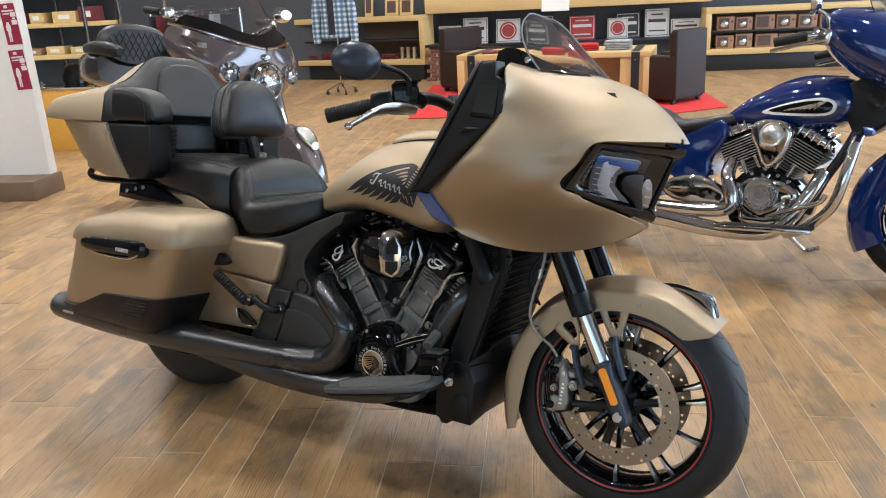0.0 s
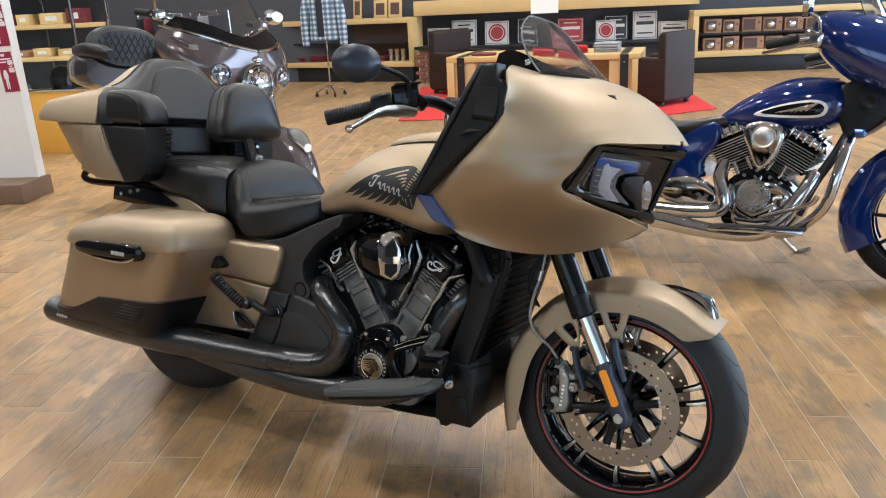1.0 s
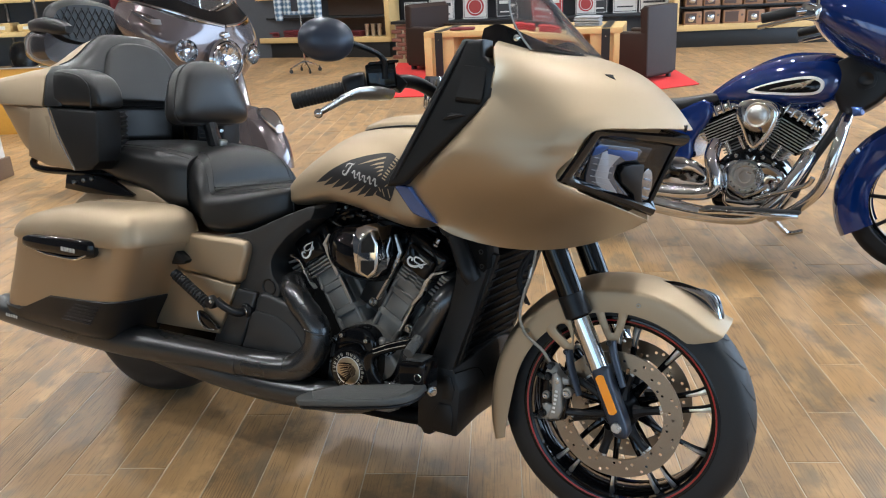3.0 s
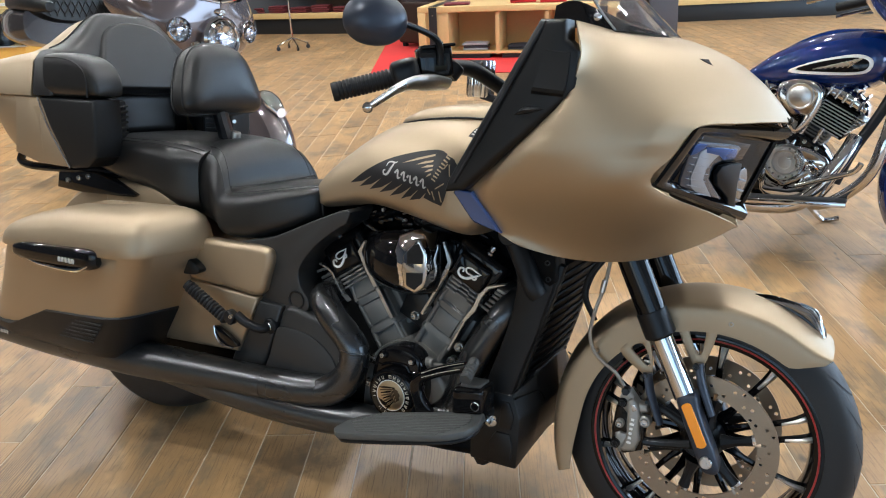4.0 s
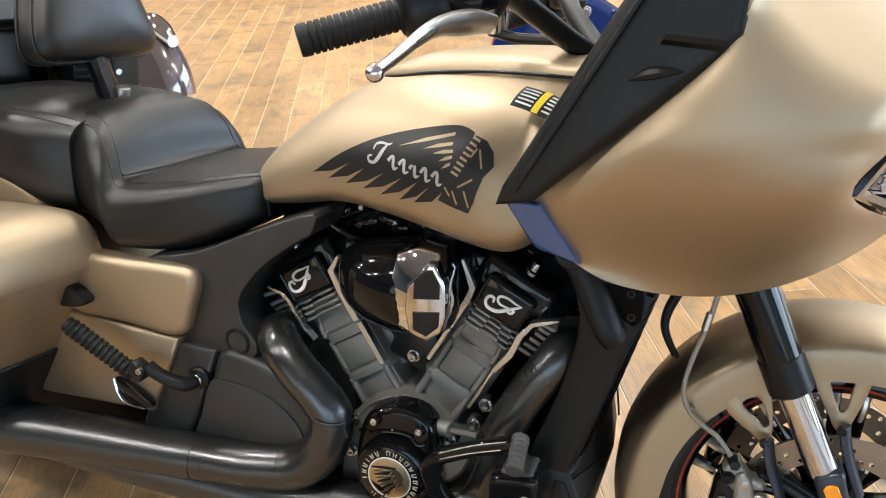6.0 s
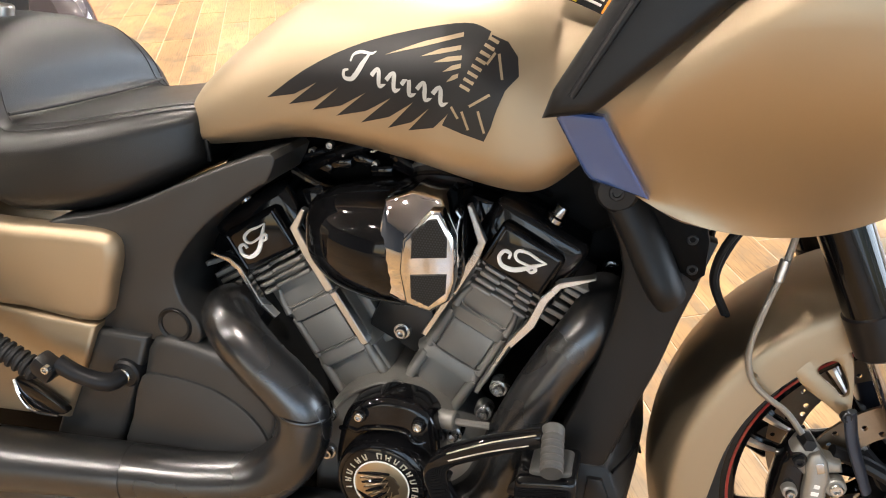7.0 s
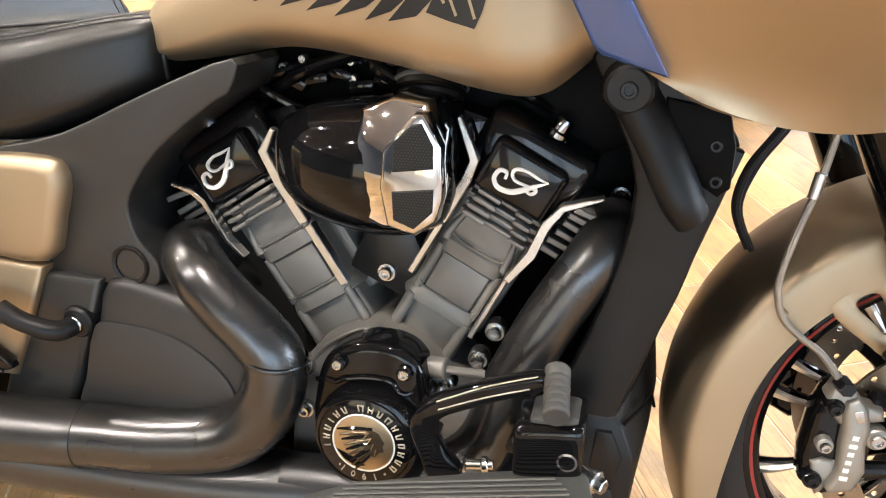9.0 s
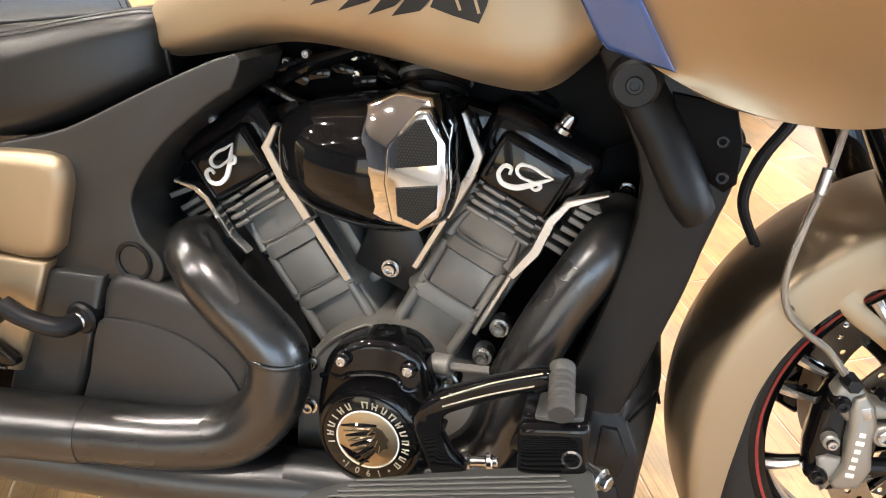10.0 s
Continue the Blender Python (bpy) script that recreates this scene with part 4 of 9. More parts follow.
for s in (-1, 1):
    part("fender_shoulder", slab(spline([(-0.10, 0.745), (-0.04, 0.758), (0.03, 0.758), (0.09, 0.750), (0.14, 0.732), (0.178, 0.70), (0.20, 0.65), (0.10, 0.62), (-0.10, 0.64)], 4, True), s * 0.12, s * 0.200, 0.016, 4), M["bronze_paint"], bike)
    part("trunk_bracket", slab([(-0.30, 0.760), (-0.27, 0.772), (-0.13, 0.772), (-0.03, 0.748), (0.035, 0.722), (0.02, 0.714), (-0.20, 0.706), (-0.31, 0.712)], s * 0.185, s * 0.212, 0.005, 2), M["gloss_black"], bike)
    for x, z in ((-0.205, 0.750), (-0.255, 0.738), (-0.165, 0.757)):
        bolt(bike, (x, s * 0.212, z), (x, s * 2, z), 0.008, 0.006, M["bolt"])
rear = [(0.168, 0.30), (0.168, 0.37), (0.160, 0.402), (0.14, 0.418), (0.08, 0.430), (0.0, 0.434)]
part("rear_fender", sheet([[(REAR[0] + r * math.cos(a), y, REAR[2] + r * math.sin(a)) for y, r in rear + [(-y, r) for y, r in reversed(rear[:-1])]] for a in (math.radians(28 + 6.4 * k) for k in range(22))], 0.003), M["bronze_paint"], bike, "satin bronze rear fender")

# fairing: right half of its skin and the mirror image
F_NET = [
    [(1.186, -0.310, 0.783), (1.31, -0.252, 0.735), (1.46, -0.13, 0.728), (1.612, 0.0, 0.797)],
    [(1.160, -0.338, 0.820), (1.31, -0.330, 0.800), (1.45, -0.305, 0.822), (1.580, -0.17, 0.843)],
    [(1.140, -0.355, 0.868), (1.30, -0.365, 0.880), (1.42, -0.355, 0.893), (1.496, -0.325, 0.905)],
    [(1.240, -0.370, 0.960), (1.34, -0.375, 0.965), (1.45, -0.355, 0.965), (1.528, -0.318, 0.962)],
    [(1.335, -0.380, 1.050), (1.40, -0.368, 1.045), (1.48, -0.342, 1.034), (1.562, -0.300, 1.013)],
    [(1.366, -0.385, 1.125), (1.43, -0.335, 1.115), (1.53, -0.26, 1.085), (1.625, -0.19, 1.02)],
    [(1.337, -0.330, 1.185), (1.42, -0.23, 1.175), (1.54, -0.15, 1.135), (1.672, -0.09, 1.022)],
    [(1.24, 0.0, 1.215), (1.42, 0.0, 1.185), (1.57, 0.0, 1.135), (1.695, 0.0, 1.02)],
]
def swell(rows, n_u=71, n_v=25, deg=9):
    """A smooth skin: low polynomials through a net of points, drawn back to the net's two long edges."""
    p = np.array([[np.array(q, float) for q in r] for r in rows])
    m = len(rows)
    t = np.linspace(-1, 1, m)
    tu, tv = np.linspace(-1, 1, n_u), np.linspace(0, 1, n_v)
    v0 = np.linspace(0, 1, p.shape[1])
    fine = np.zeros((n_u, p.shape[1], 3))
    for j in range(p.shape[1]):
        for c in range(3):
            fine[:, j, c] = np.polynomial.chebyshev.chebval(tu, np.polynomial.chebyshev.chebfit(t, p[:, j, c], deg))
    edge = {}
    for j in (0, p.shape[1] - 1):
        line = np.array(spline([tuple(q) for q in p[:, j]], 12))
        at = np.linspace(-1, 1, len(line))
        edge[j] = np.stack([np.interp(tu, at, line[:, c]) for c in range(3)], 1)
    out = np.zeros((n_u, n_v, 3))
    for i in range(n_u):
        for c in range(3):
            out[i, :, c] = np.polyval(np.polyfit(v0, fine[i, :, c], 3), tv)
        a, b = edge[0][i] - out[i, 0], edge[p.shape[1] - 1][i] - out[i, -1]
        for k, v in enumerate(tv):
            out[i, k] += a * (1 - v) ** 4 + b * v ** 4
    return [[tuple(q) for q in r] for r in out]




def creased(rows, low=0.055, fade=0.15, out=0.009):
    """Pulls the skin out along a line above its lower edge, so that a facet below turns under."""
    done = []
    for r in rows:
        q = r if r[0][2] < r[-1][2] else r[::-1]
        run, row = 0.0, []
        for i, (x, y, z) in enumerate(q):
            if i:
                run += (Vector(q[i]) - Vector(q[i - 1])).length
            lift = run / low if run < low else max(0.0, 1 - (run - low) / fade) ** 2
            side = min(1.0, max(0.0, (abs(y) - 0.12) / 0.12))
            row.append((x, y + math.copysign(out * lift * side, y), z))
        done.append(row if q is r else row[::-1])
    return done


SKIN = creased(swell(F_NET + [[(x, -y, z) for x, y, z in r] for r in reversed(F_NET[:-1])], 71, 41, 6))
fairing = part("fairing", sheet(SKIN, 0.004), M["bronze_paint"], bike, "satin bronze frame-mounted front fairing", sharp=60)

# black bezel across the front with the lights
rows = []
BEZ = [np.array(p) for p in ((1.497, -0.321, 0.902), (1.562, -0.296, 1.016), (1.694, 0.0, 1.006), (1.622, 0.0, 0.808))]
BN = np.array((0.83, -0.53, -0.16))
for u in (0.0, 0.03, 0.09, 0.13, 0.17, 0.3, 0.45, 0.6, 0.75, 0.84, 0.88, 0.92, 0.97, 1.0):
    lo, hi = BEZ[0] + (BEZ[1] - BEZ[0]) * u, BEZ[3] + (BEZ[2] - BEZ[3]) * u
    row = []
    for v in (0.0, 0.012, 0.04, 0.07, 0.10, 0.2, 0.4, 0.6, 0.8, 1.0):
        e = min(u, 1 - u, v * 1.2)
        rim = -0.004 if e < 0.005 else 0.0025
        k = min(1.0, max(0.0, (e - 0.09) / 0.08))
        row.append(lo + (hi - lo) * v + BN * (rim - 0.019 * k * k * (3 - 2 * k)))
    rows.append(row)
part("headlight_bezel", join(sheet(rows, 0.006), sheet([[(x, -y, z) for x, y, z in r] for r in rows], 0.006)), M["gloss_black"], fairing, "gloss black headlight bezel")

# inner black side panels along the fairing's rear edge
for s in (-1, 1):
    out = [(1.105, 0.86), (1.113, 0.885), (1.25, 1.13), (1.285, 1.19), (1.335, 1.19), (1.338, 1.155), (1.365, 1.135), (1.362, 1.07), (1.34, 1.045), (1.15, 0.868)]
    bm = slab(out, -0.39, -0.33, 0.012, 3)
    part("side_panel", moved(bm, Matrix.Diagonal((1, -s, 1, 1))), M["matte_plastic"], fairing, "matte black fairing side panel")

# windscreen
material("screen", (0.9, 0.92, 0.93), 0.02)
sb = M["screen"].node_tree.nodes["Principled BSDF"]
sb.inputs["Transmission Weight"].default_value = 1.0
sb.inputs["IOR"].default_value = 1.42
rows = []
for i in range(13):
    v = i / 12
    row = []
    for j in range(17):
        u = -1 + 2 * j / 16
        w = 0.248 * math.sqrt(max(0.0, 1 - (v * 0.95) ** 2.2))
        y = u * w
        row.append((1.455 - 0.175 * v - 1.15 * y * y * (1 - 0.3 * v), y, 1.180 + 0.160 * v))
    rows.append(row)
# pale rim tube that puts the glass edge's highlight in as colour
material("screen_edge", (0.22, 0.24, 0.25), 0.12, coat=0.5)
ws = part("windscreen", sheet(rows, 0.004), M["screen"], fairing, "clear short windscreen")
part("screen_edge", tube([r[0] for r in rows] + [r[-1] for r in rows[::-1]], 0.0024, 6, 2), M["screen_edge"], ws)
part("screen_trim", sheet(net([[(1.262, -0.255, 1.19), (1.32, -0.255, 1.185), (1.42, -0.19, 1.18), (1.47, 0, 1.175), (1.42, 0.19, 1.18), (1.32, 0.255, 1.185), (1.245, 0.255, 1.19)], [(1.255, -0.225, 1.228), (1.30, -0.222, 1.236), (1.375, -0.17, 1.203), (1.44, 0, 1.182), (1.375, 0.17, 1.203), (1.30, 0.222, 1.236), (1.255, 0.225, 1.228)]], 5), 0.004), M["gloss_black"], fairing, "black windscreen surround")

# handlebar, grip, lever, master cylinder, mirror
BARS = [(0.877, 0.434, 1.045), (0.979, 0.366, 1.079), (1.035, 0.285, 1.098), (1.058, 0.20, 1.102), (1.085, 0.13, 1.075), (1.125, 0.08, 1.04), (1.15, 0.03, 1.02)]
bar = part("handlebar", tube([(x, -y, z) for x, y, z in BARS] + [p for p in reversed(BARS)], 0.0165, 16, 6), M["satin_black"], bike, "satin black handlebar")
for s in (-1, 1):
    g0, g1 = Vector((0.872, s * 0.437, 1.043)), Vector((0.972, s * 0.371, 1.0765))
    m, h = along(g0, g1)
    prof = [(0, 0), (0.018, 0), (0.0195, 0.004)]
    for k in range(14):
        z = 0.008 + k * (h - 0.012) / 14
        prof += [(0.0195, z), (0.0195, z + 0.005), (0.0172, z + 0.006), (0.0172, z + 0.0075)]
    prof += [(0.0195, h), (0, h)]
    part("grip", lathe(prof, 24, m), M["rubber"], bar, "ribbed black rubber grip")
    part("grip_flange", lathe([(0.019, h - 0.002), (0.025, h), (0.026, h + 0.004), (0.022, h + 0.008)], 24, m), M["rubber"], bar)
    sw = part("switch_box", moved(hull([(-0.004, -0.036, 0.024, 0.024), (0.004, -0.046, 0.031, 0.030), (0.040, -0.048, 0.032, 0.031), (0.050, -0.038, 0.027, 0.026)], 24, 3.4, 3), m @ pose(0, 0, h + 0.004) @ pose(0, 0, 0, 0, -90, 0) @ pose(0, 0, 0, 180, 0, 0)), M["satin_black"], bar, "black switch housing")
    part("switch_button", rod(m @ Vector((0.0, 0, h + 0.026)), m @ Vector((0.0, 0, h + 0.026)) + Vector((-0.012, s * 0.030, 0.004)), 0.006, 0.006, 12), M["gloss_black"], sw)
    mc = part("master_cylinder", moved(box(0.070, 0.050, 0.060, None, 0.006, 3), pose(1.033, s * 0.312, 1.110, 0, -8, s * -38)), M["gloss_black"], bar, "black brake fluid reservoir")
    part("reservoir_cap", moved(box(0.070, 0.052, 0.007, None, 0.003, 2), pose(1.038, s * 0.312, 1.142, 0, -8, s * -38)), M["gloss_black"], mc)
    for k in (-1, 1):
        bolt(mc, (1.034 + 0.024 * k, s * (0.312 + 0.018 * k), 1.1455 + 0.003 * k), (1.034, s * 0.312, 3), 0.0035, 0.002)
    part("clamp", rod((1.052, s * 0.285, 1.085), (1.064, s * 0.270, 1.108), 0.021, 0.021, 20), M["satin_black"], bar)
    lv = part("lever", tube([(1.068, s * 0.318, 1.068), (1.058, s * 0.37, 1.070), (1.042, s * 0.41, 1.068), (1.030, s * 0.445, 1.057), (1.016, s * 0.478, 1.038), (1.004, s * 0.502, 1.023)], [0.015, 0.020, 0.017, 0.014, 0.011, 0.0095], 12, 5, flat=0.6), M["aluminium"], bar, "polished hand lever")
    part("lever_ball", lathe([(0.0105 * math.sin(a), -0.0105 * math.cos(a)) for a in (math.pi * k / 10 for k in range(11))], 16, Matrix.Translation((1.002, s * 0.505, 1.021))), M["chrome"], lv)
    ms = part("mirror_stem", tube([(1.058, s * 0.330, 1.105), (1.059, s * 0.338, 1.140), (1.052, s * 0.360, 1.160), (1.030, s * 0.42, 1.176), (1.012, s * 0.462, 1.182)], [0.0075, 0.007, 0.0065, 0.0065, 0.008], 10, 5), M["satin_black"], bar)
    part("mirror", moved(hull([(-0.030, -0.012, 0.012, 0.02), (-0.024, -0.028, 0.030, 0.040), (-0.006, -0.042, 0.046, 0.058), (0.010, -0.045, 0.049, 0.062), (0.015, -0.042, 0.046, 0.058)], 36, 2.15, 4), pose(1.000, s * 0.478, 1.178, 0, 0, 180 + s * 40)), M["fork_blue"], ms, "black oval mirror")
# fluted chrome cup between the handlebar risers
cup = []
for k in range(96):
    a = 2 * math.pi * k / 96
    r = 0.034 + 0.0028 * abs(math.sin(9 * a))
    cup.append((r * math.cos(a), r * math.sin(a)))
part("fluted_cup", moved(loft([[(x * k, y * k, z) for x, y in cup] for z, k in ((0, 0.9), (0.006, 1.0), (0.088, 1.0), (0.094, 0.94), (0.094, 0.85), (0.02, 0.82))]), pose(0.929, 0.137, 1.035)), M["chrome"], bar, "fluted chrome cup")
part("cup_bracket", tube([(0.935, 0.137, 1.04), (1.0, 0.11, 1.03), (1.10, 0.07, 1.035)], 0.010, 10, 4), M["satin_black"], bar)

# exhaust
part("exhaust_pipe", tube([(0.70, -0.09, 0.495), (0.675, -0.14, 0.513), (0.674, -0.190, 0.528), (0.706, -0.226, 0.516), (0.742, -0.237, 0.487), (0.779, -0.24, 0.455), (0.802, -0.24, 0.420), (0.790, -0.24, 0.362), (0.742, -0.245, 0.312), (0.66, -0.252, 0.293), (0.58, -0.258, 0.289), (0.515, -0.264, 0.287)], [0.034, 0.036, 0.036, 0.036, 0.036, 0.036, 0.037, 0.0385, 0.040, 0.0405, 0.0405, 0.0405], 32, 6), M["exhaust_black"], bike, "satin black rear exhaust header")
part("muffler", tube([(0.54, -0.262, 0.287), (0.532, -0.263, 0.287), (0.44, -0.272, 0.286), (0.30, -0.286, 0.284), (0.10, -0.312, 0.284), (-0.20, -0.340, 0.292), (-0.42, -0.352, 0.302), (-0.455, -0.354, 0.304), (-0.462, -0.354, 0.305)], [0.0395, 0.0425, 0.0435, 0.048, 0.0515, 0.0515, 0.050, 0.046, 0.040], 32, 6), M["exhaust_black"], bike, "long satin black muffler")
part("muffler_mouth", lathe([(0.034, 0.0), (0.034, 0.012), (0.030, 0.012), (0.029, -0.05), (0, -0.05)], 28, along((-0.46, -0.354, 0.3045), (-0.60, -0.362, 0.309))[0]), M["satin_black"], bike)
part("collector", tube([(0.98, -0.200, 0.262), (0.90, -0.212, 0.240), (0.80, -0.222, 0.232), (0.66, -0.232, 0.226), (0.50, -0.244, 0.232), (0.34, -0.268, 0.252), (0.22, -0.295, 0.272)], [0.036, 0.040, 0.044, 0.047, 0.048, 0.046, 0.040], 28, 6), M["exhaust_black"], bike, "satin black lower exhaust collector")
part("exhaust_pipe", tube([(1.175, -0.10, 0.59), (1.157, -0.155, 0.562), (1.112, -0.168, 0.485), (1.076, -0.174, 0.405), (1.036, -0.182, 0.300), (0.94, -0.21, 0.25), (0.80, -0.225, 0.245)], [0.030, 0.032, 0.033, 0.034, 0.036, 0.036, 0.034], 28, 6), M["exhaust_black"], bike, "satin black front exhaust header")

# ---- engine and running gear of the bronze motorcycle ----
def strip(pts, w, y0, y1, mat, parent, name, label=""):
    """A flat bar of width w along points (x, z), standing from y0 out to y1."""
    p = [Vector((x, 0, z)) for x, z in pts]
    left, right = [], []
    for i, q in enumerate(p):
        d = (p[min(i + 1, len(p) - 1)] - p[max(i - 1, 0)]).normalized()
        nrm = Vector((-d.z, 0, d.x)) * (w / 2 if isinstance(w, float) else w[i] / 2)
        left.append((q.x + nrm.x, q.z + nrm.z))
        right.append((q.x - nrm.x, q.z - nrm.z))
    return part(name, slab(left + right[::-1], y0, y1, 0.0012, 1), mat, parent, label)


engine = part("engine", slab(spline([(0.79, 0.30), (0.80, 0.37), (0.83, 0.415), (0.87, 0.438), (0.905, 0.448), (0.95, 0.432), (0.99, 0.40), (1.03, 0.34), (1.04, 0.26), (1.0, 0.21), (0.85, 0.205), (0.79, 0.235)], 3, True), -0.18, 0.18, 0.012, 3), M["engine_grey"], bike, "dark grey v-twin engine")
CRANK = Vector((0.905, 0, 0.335))


def hull_z(stations, n=48, p=7.0):
    """A squarish column along z from rows of height, half width and half depth."""
    return loft([[(w * math.copysign(abs(math.cos(a)) ** (2 / p), math.cos(a)), d * math.copysign(abs(math.sin(a)) ** (2 / p), math.sin(a)), z) for a in (2 * math.pi * (k + 0.5) / n for k in range(n))] for z, w, d in stations])


def cylinder(lean, name):
    """One cylinder with head, rocker cover, fins and ribs; built upright and leaned by degrees."""
    m = Matrix.Translation(CRANK) @ Matrix.Rotation(radians(lean), 4, "Y")
    g = -1 if lean < 0 else 1

    def put(nm, bm, mat, label="", parent=None):
        return part(nm, moved(bm, m), MAT[mat], parent or cy, label)

    cy = part(name, moved(box(0.094, 0.278, 0.20, pose(0, 0, 0.175), 0.008, 3), m), M["engine_grey"], engine, "dark grey cast cylinder")
    # base skirt, lower and upper casting rings with arched rims, and the plain side plate
    put("base_skirt", hull_z([(0.088, 0.050, 0.139), (0.100, 0.048, 0.140), (0.130, 0.045, 0.140), (0.150, 0.046, 0.141)]), "engine_grey")
    put("ring", hull_z([(0.143, 0.053, 0.143), (0.146, 0.056, 0.148), (0.160, 0.050, 0.149), (0.168, 0.046, 0.145)]), "engine_grey")
    put("ring", hull_z([(0.220, 0.044, 0.144), (0.223, 0.048, 0.150), (0.240, 0.048, 0.151), (0.246, 0.043, 0.146)]), "engine_grey")
    put("side_plate", box(0.062, 0.012, 0.052, pose(0, -0.1405, 0.1945), 0.002), "engine_grey")
    for zz, yy, w in ((0.1685, -0.1475, 0.040), (0.2455, -0.1495, 0.036), (0.100, -0.142, 0.040)):
        put("casting_rim", tube([(-w, yy + 0.002, zz + 0.006), (-w * 0.9, yy, zz + 0.002), (-w * 0.7, yy - 0.0008, zz), (0, yy - 0.0012, zz - 0.001), (w * 0.7, yy - 0.0008, zz), (w * 0.9, yy, zz + 0.002), (w, yy + 0.002, zz + 0.006)], 0.0013, 8, 4), "fin_grey")
    for dx in (-0.0385, 0.0385):
        put("rib", rod((dx, -0.1405, 0.162), (dx, -0.1405, 0.228), 0.0062, 0.0062, 14), "engine_grey")
        put("rib", rod((dx * 0.98, -0.1415, 0.092), (dx * 0.98, -0.1415, 0.152), 0.0072, 0.0066, 14), "engine_grey")
        put("rib", tube([(dx, -0.147, 0.238), (dx * 0.98, -0.146, 0.256), (dx * 0.86, -0.146, 0.276)], [0.0058, 0.0048, 0.0035], 12, 4), "engine_grey")
    put("flank", box(0.020, 0.22, 0.12, pose(-g * 0.052, 0, 0.19), 0.006, 2), "engine_grey")
    put("flank", box(0.016, 0.22, 0.10, pose(g * 0.052, 0, 0.18), 0.006, 2), "engine_grey")
    # head with four stepped fins, each in three lengths
    put("head", box(0.096, 0.292, 0.075, pose(0, 0, 0.268), 0.008, 3), "engine_grey")
    for k in range(4):
        z = 0.2825 + 0.0105 * k
        put("fin", box(0.090, 0.314, 0.0056, pose(-g * -0.004, -0.001, z), 0.0026, 2), "fin_grey")
        put("fin", box(0.030, 0.022, 0.0062, pose(-g * (0.023 - 0.0012 * k), -0.155, z), 0.0030, 2), "fin_grey")
        put("fin", box(0.022, 0.018, 0.0060, pose(g * (0.034 - 0.003 * k), -0.1545, z - 0.001), 0.0029, 2), "fin_grey")
    for k in range(9):
        put("fin", box(0.034, 0.25, 0.0066, pose(-g * 0.076, 0.0, 0.262 + 0.0125 * k), 0.0032, 2), "fin_grey")
    # rocker cover with a raised lid
    rc = put("rocker_cover", box(0.134, 0.31, 0.088, pose(0.0, 0, 0.360), 0.016, 3), "gloss_black", "gloss black rocker cover")
    put("cover_lid", box(0.090, 0.022, 0.064, pose(0, -0.1605, 0.350), 0.009, 4), "gloss_black", "", rc)
    for dx in (-0.040, 0.040):
        put("lid_rib", rod((dx, -0.1705, 0.324), (dx, -0.1705, 0.376), 0.0026, 0.0026, 8), "gloss_black", "", rc)
    put("cover_shoulder", box(0.046, 0.27, 0.056, pose(-g * 0.076, 0, 0.352, 0, -g * 14, 0), 0.008, 2), "gloss_black", "", rc)
    put("cover_bolt", lathe([(0, 0.022), (0.0085, 0.022), (0.0095, 0.019), (0.0095, 0.008), (0.0135, 0.006), (0.0135, 0), (0, 0)], 12, pose(g * 0.008, -0.130, 0.4025)), "dark_chrome", "chrome cover nut", rc)
    return cy, rc


material("engine_black", (0.012, 0.012, 0.012), 0.35, 0.2, grain=0.06, bump=0.1)
cyl_r, cov_r = cylinder(-32.5, "cylinder")
cyl_f, cov_f = cylinder(28.0, "cylinder")

# outboard fins past the frame covers
for a, b in (((0.621, 0.576), (0.651, 0.589)), ((0.635, 0.56), (0.663, 0.577)), ((0.644, 0.552), (0.672, 0.569)), ((0.651, 0.545), (0.679, 0.561)), ((0.66, 0.539), (0.686, 0.553)), ((0.669, 0.533), (0.695, 0.546)), ((0.678, 0.526), (0.70, 0.54))):
    strip([a, b], 0.0072, -0.152, -0.03, M["fin_grey"], cyl_r, "fin")
for a, b in (((1.128, 0.609), (1.155, 0.599)), ((1.122, 0.602), (1.149, 0.59)), ((1.117, 0.593), (1.14, 0.581)), ((1.109, 0.582), (1.134, 0.57)), ((1.10, 0.572), (1.124, 0.561)), ((1.091, 0.563), (1.113, 0.551))):
    strip([a, b], 0.0072, -0.145, -0.03, M["fin_grey"], cyl_f, "fin")

# bright trim bars on the heads
TRIM = "brushed bright trim bar"
strip([(0.784, 0.682), (0.770, 0.655), (0.787, 0.622), (0.818, 0.573)], [0.006, 0.012, 0.012, 0.012], -0.178, -0.165, M["aluminium"], cyl_r, "trim_bar", TRIM)
strip([(0.821, 0.570), (0.866, 0.500)], 0.010, -0.176, -0.160, M["aluminium"], cyl_r, "trim_bar", TRIM)
strip([(0.645, 0.605), (0.671, 0.598), (0.686, 0.586), (0.713, 0.540), (0.735, 0.520)], [0.004, 0.007, 0.007, 0.006, 0.004], -0.176, -0.160, M["aluminium"], cyl_r, "trim_bar", TRIM)
strip([(1.001, 0.710), (1.019, 0.664), (1.011, 0.642), (0.984, 0.592)], [0.005, 0.010, 0.011, 0.011], -0.178, -0.165, M["aluminium"], cyl_f, "trim_bar", TRIM)
strip([(0.982, 0.588), (0.946, 0.524)], 0.008, -0.172, -0.155, M["aluminium"], cyl_f, "trim_bar", TRIM)
strip([(1.160, 0.632), (1.118, 0.618), (1.100, 0.596), (1.086, 0.561), (1.060, 0.527)], [0.003, 0.008, 0.011, 0.012, 0.009], -0.176, -0.158, M["aluminium"], cyl_f, "trim_bar", TRIM)
strip([(1.058, 0.524), (1.018, 0.445)], 0.006, -0.165, -0.145, M["aluminium"], cyl_f, "trim_bar", TRIM)

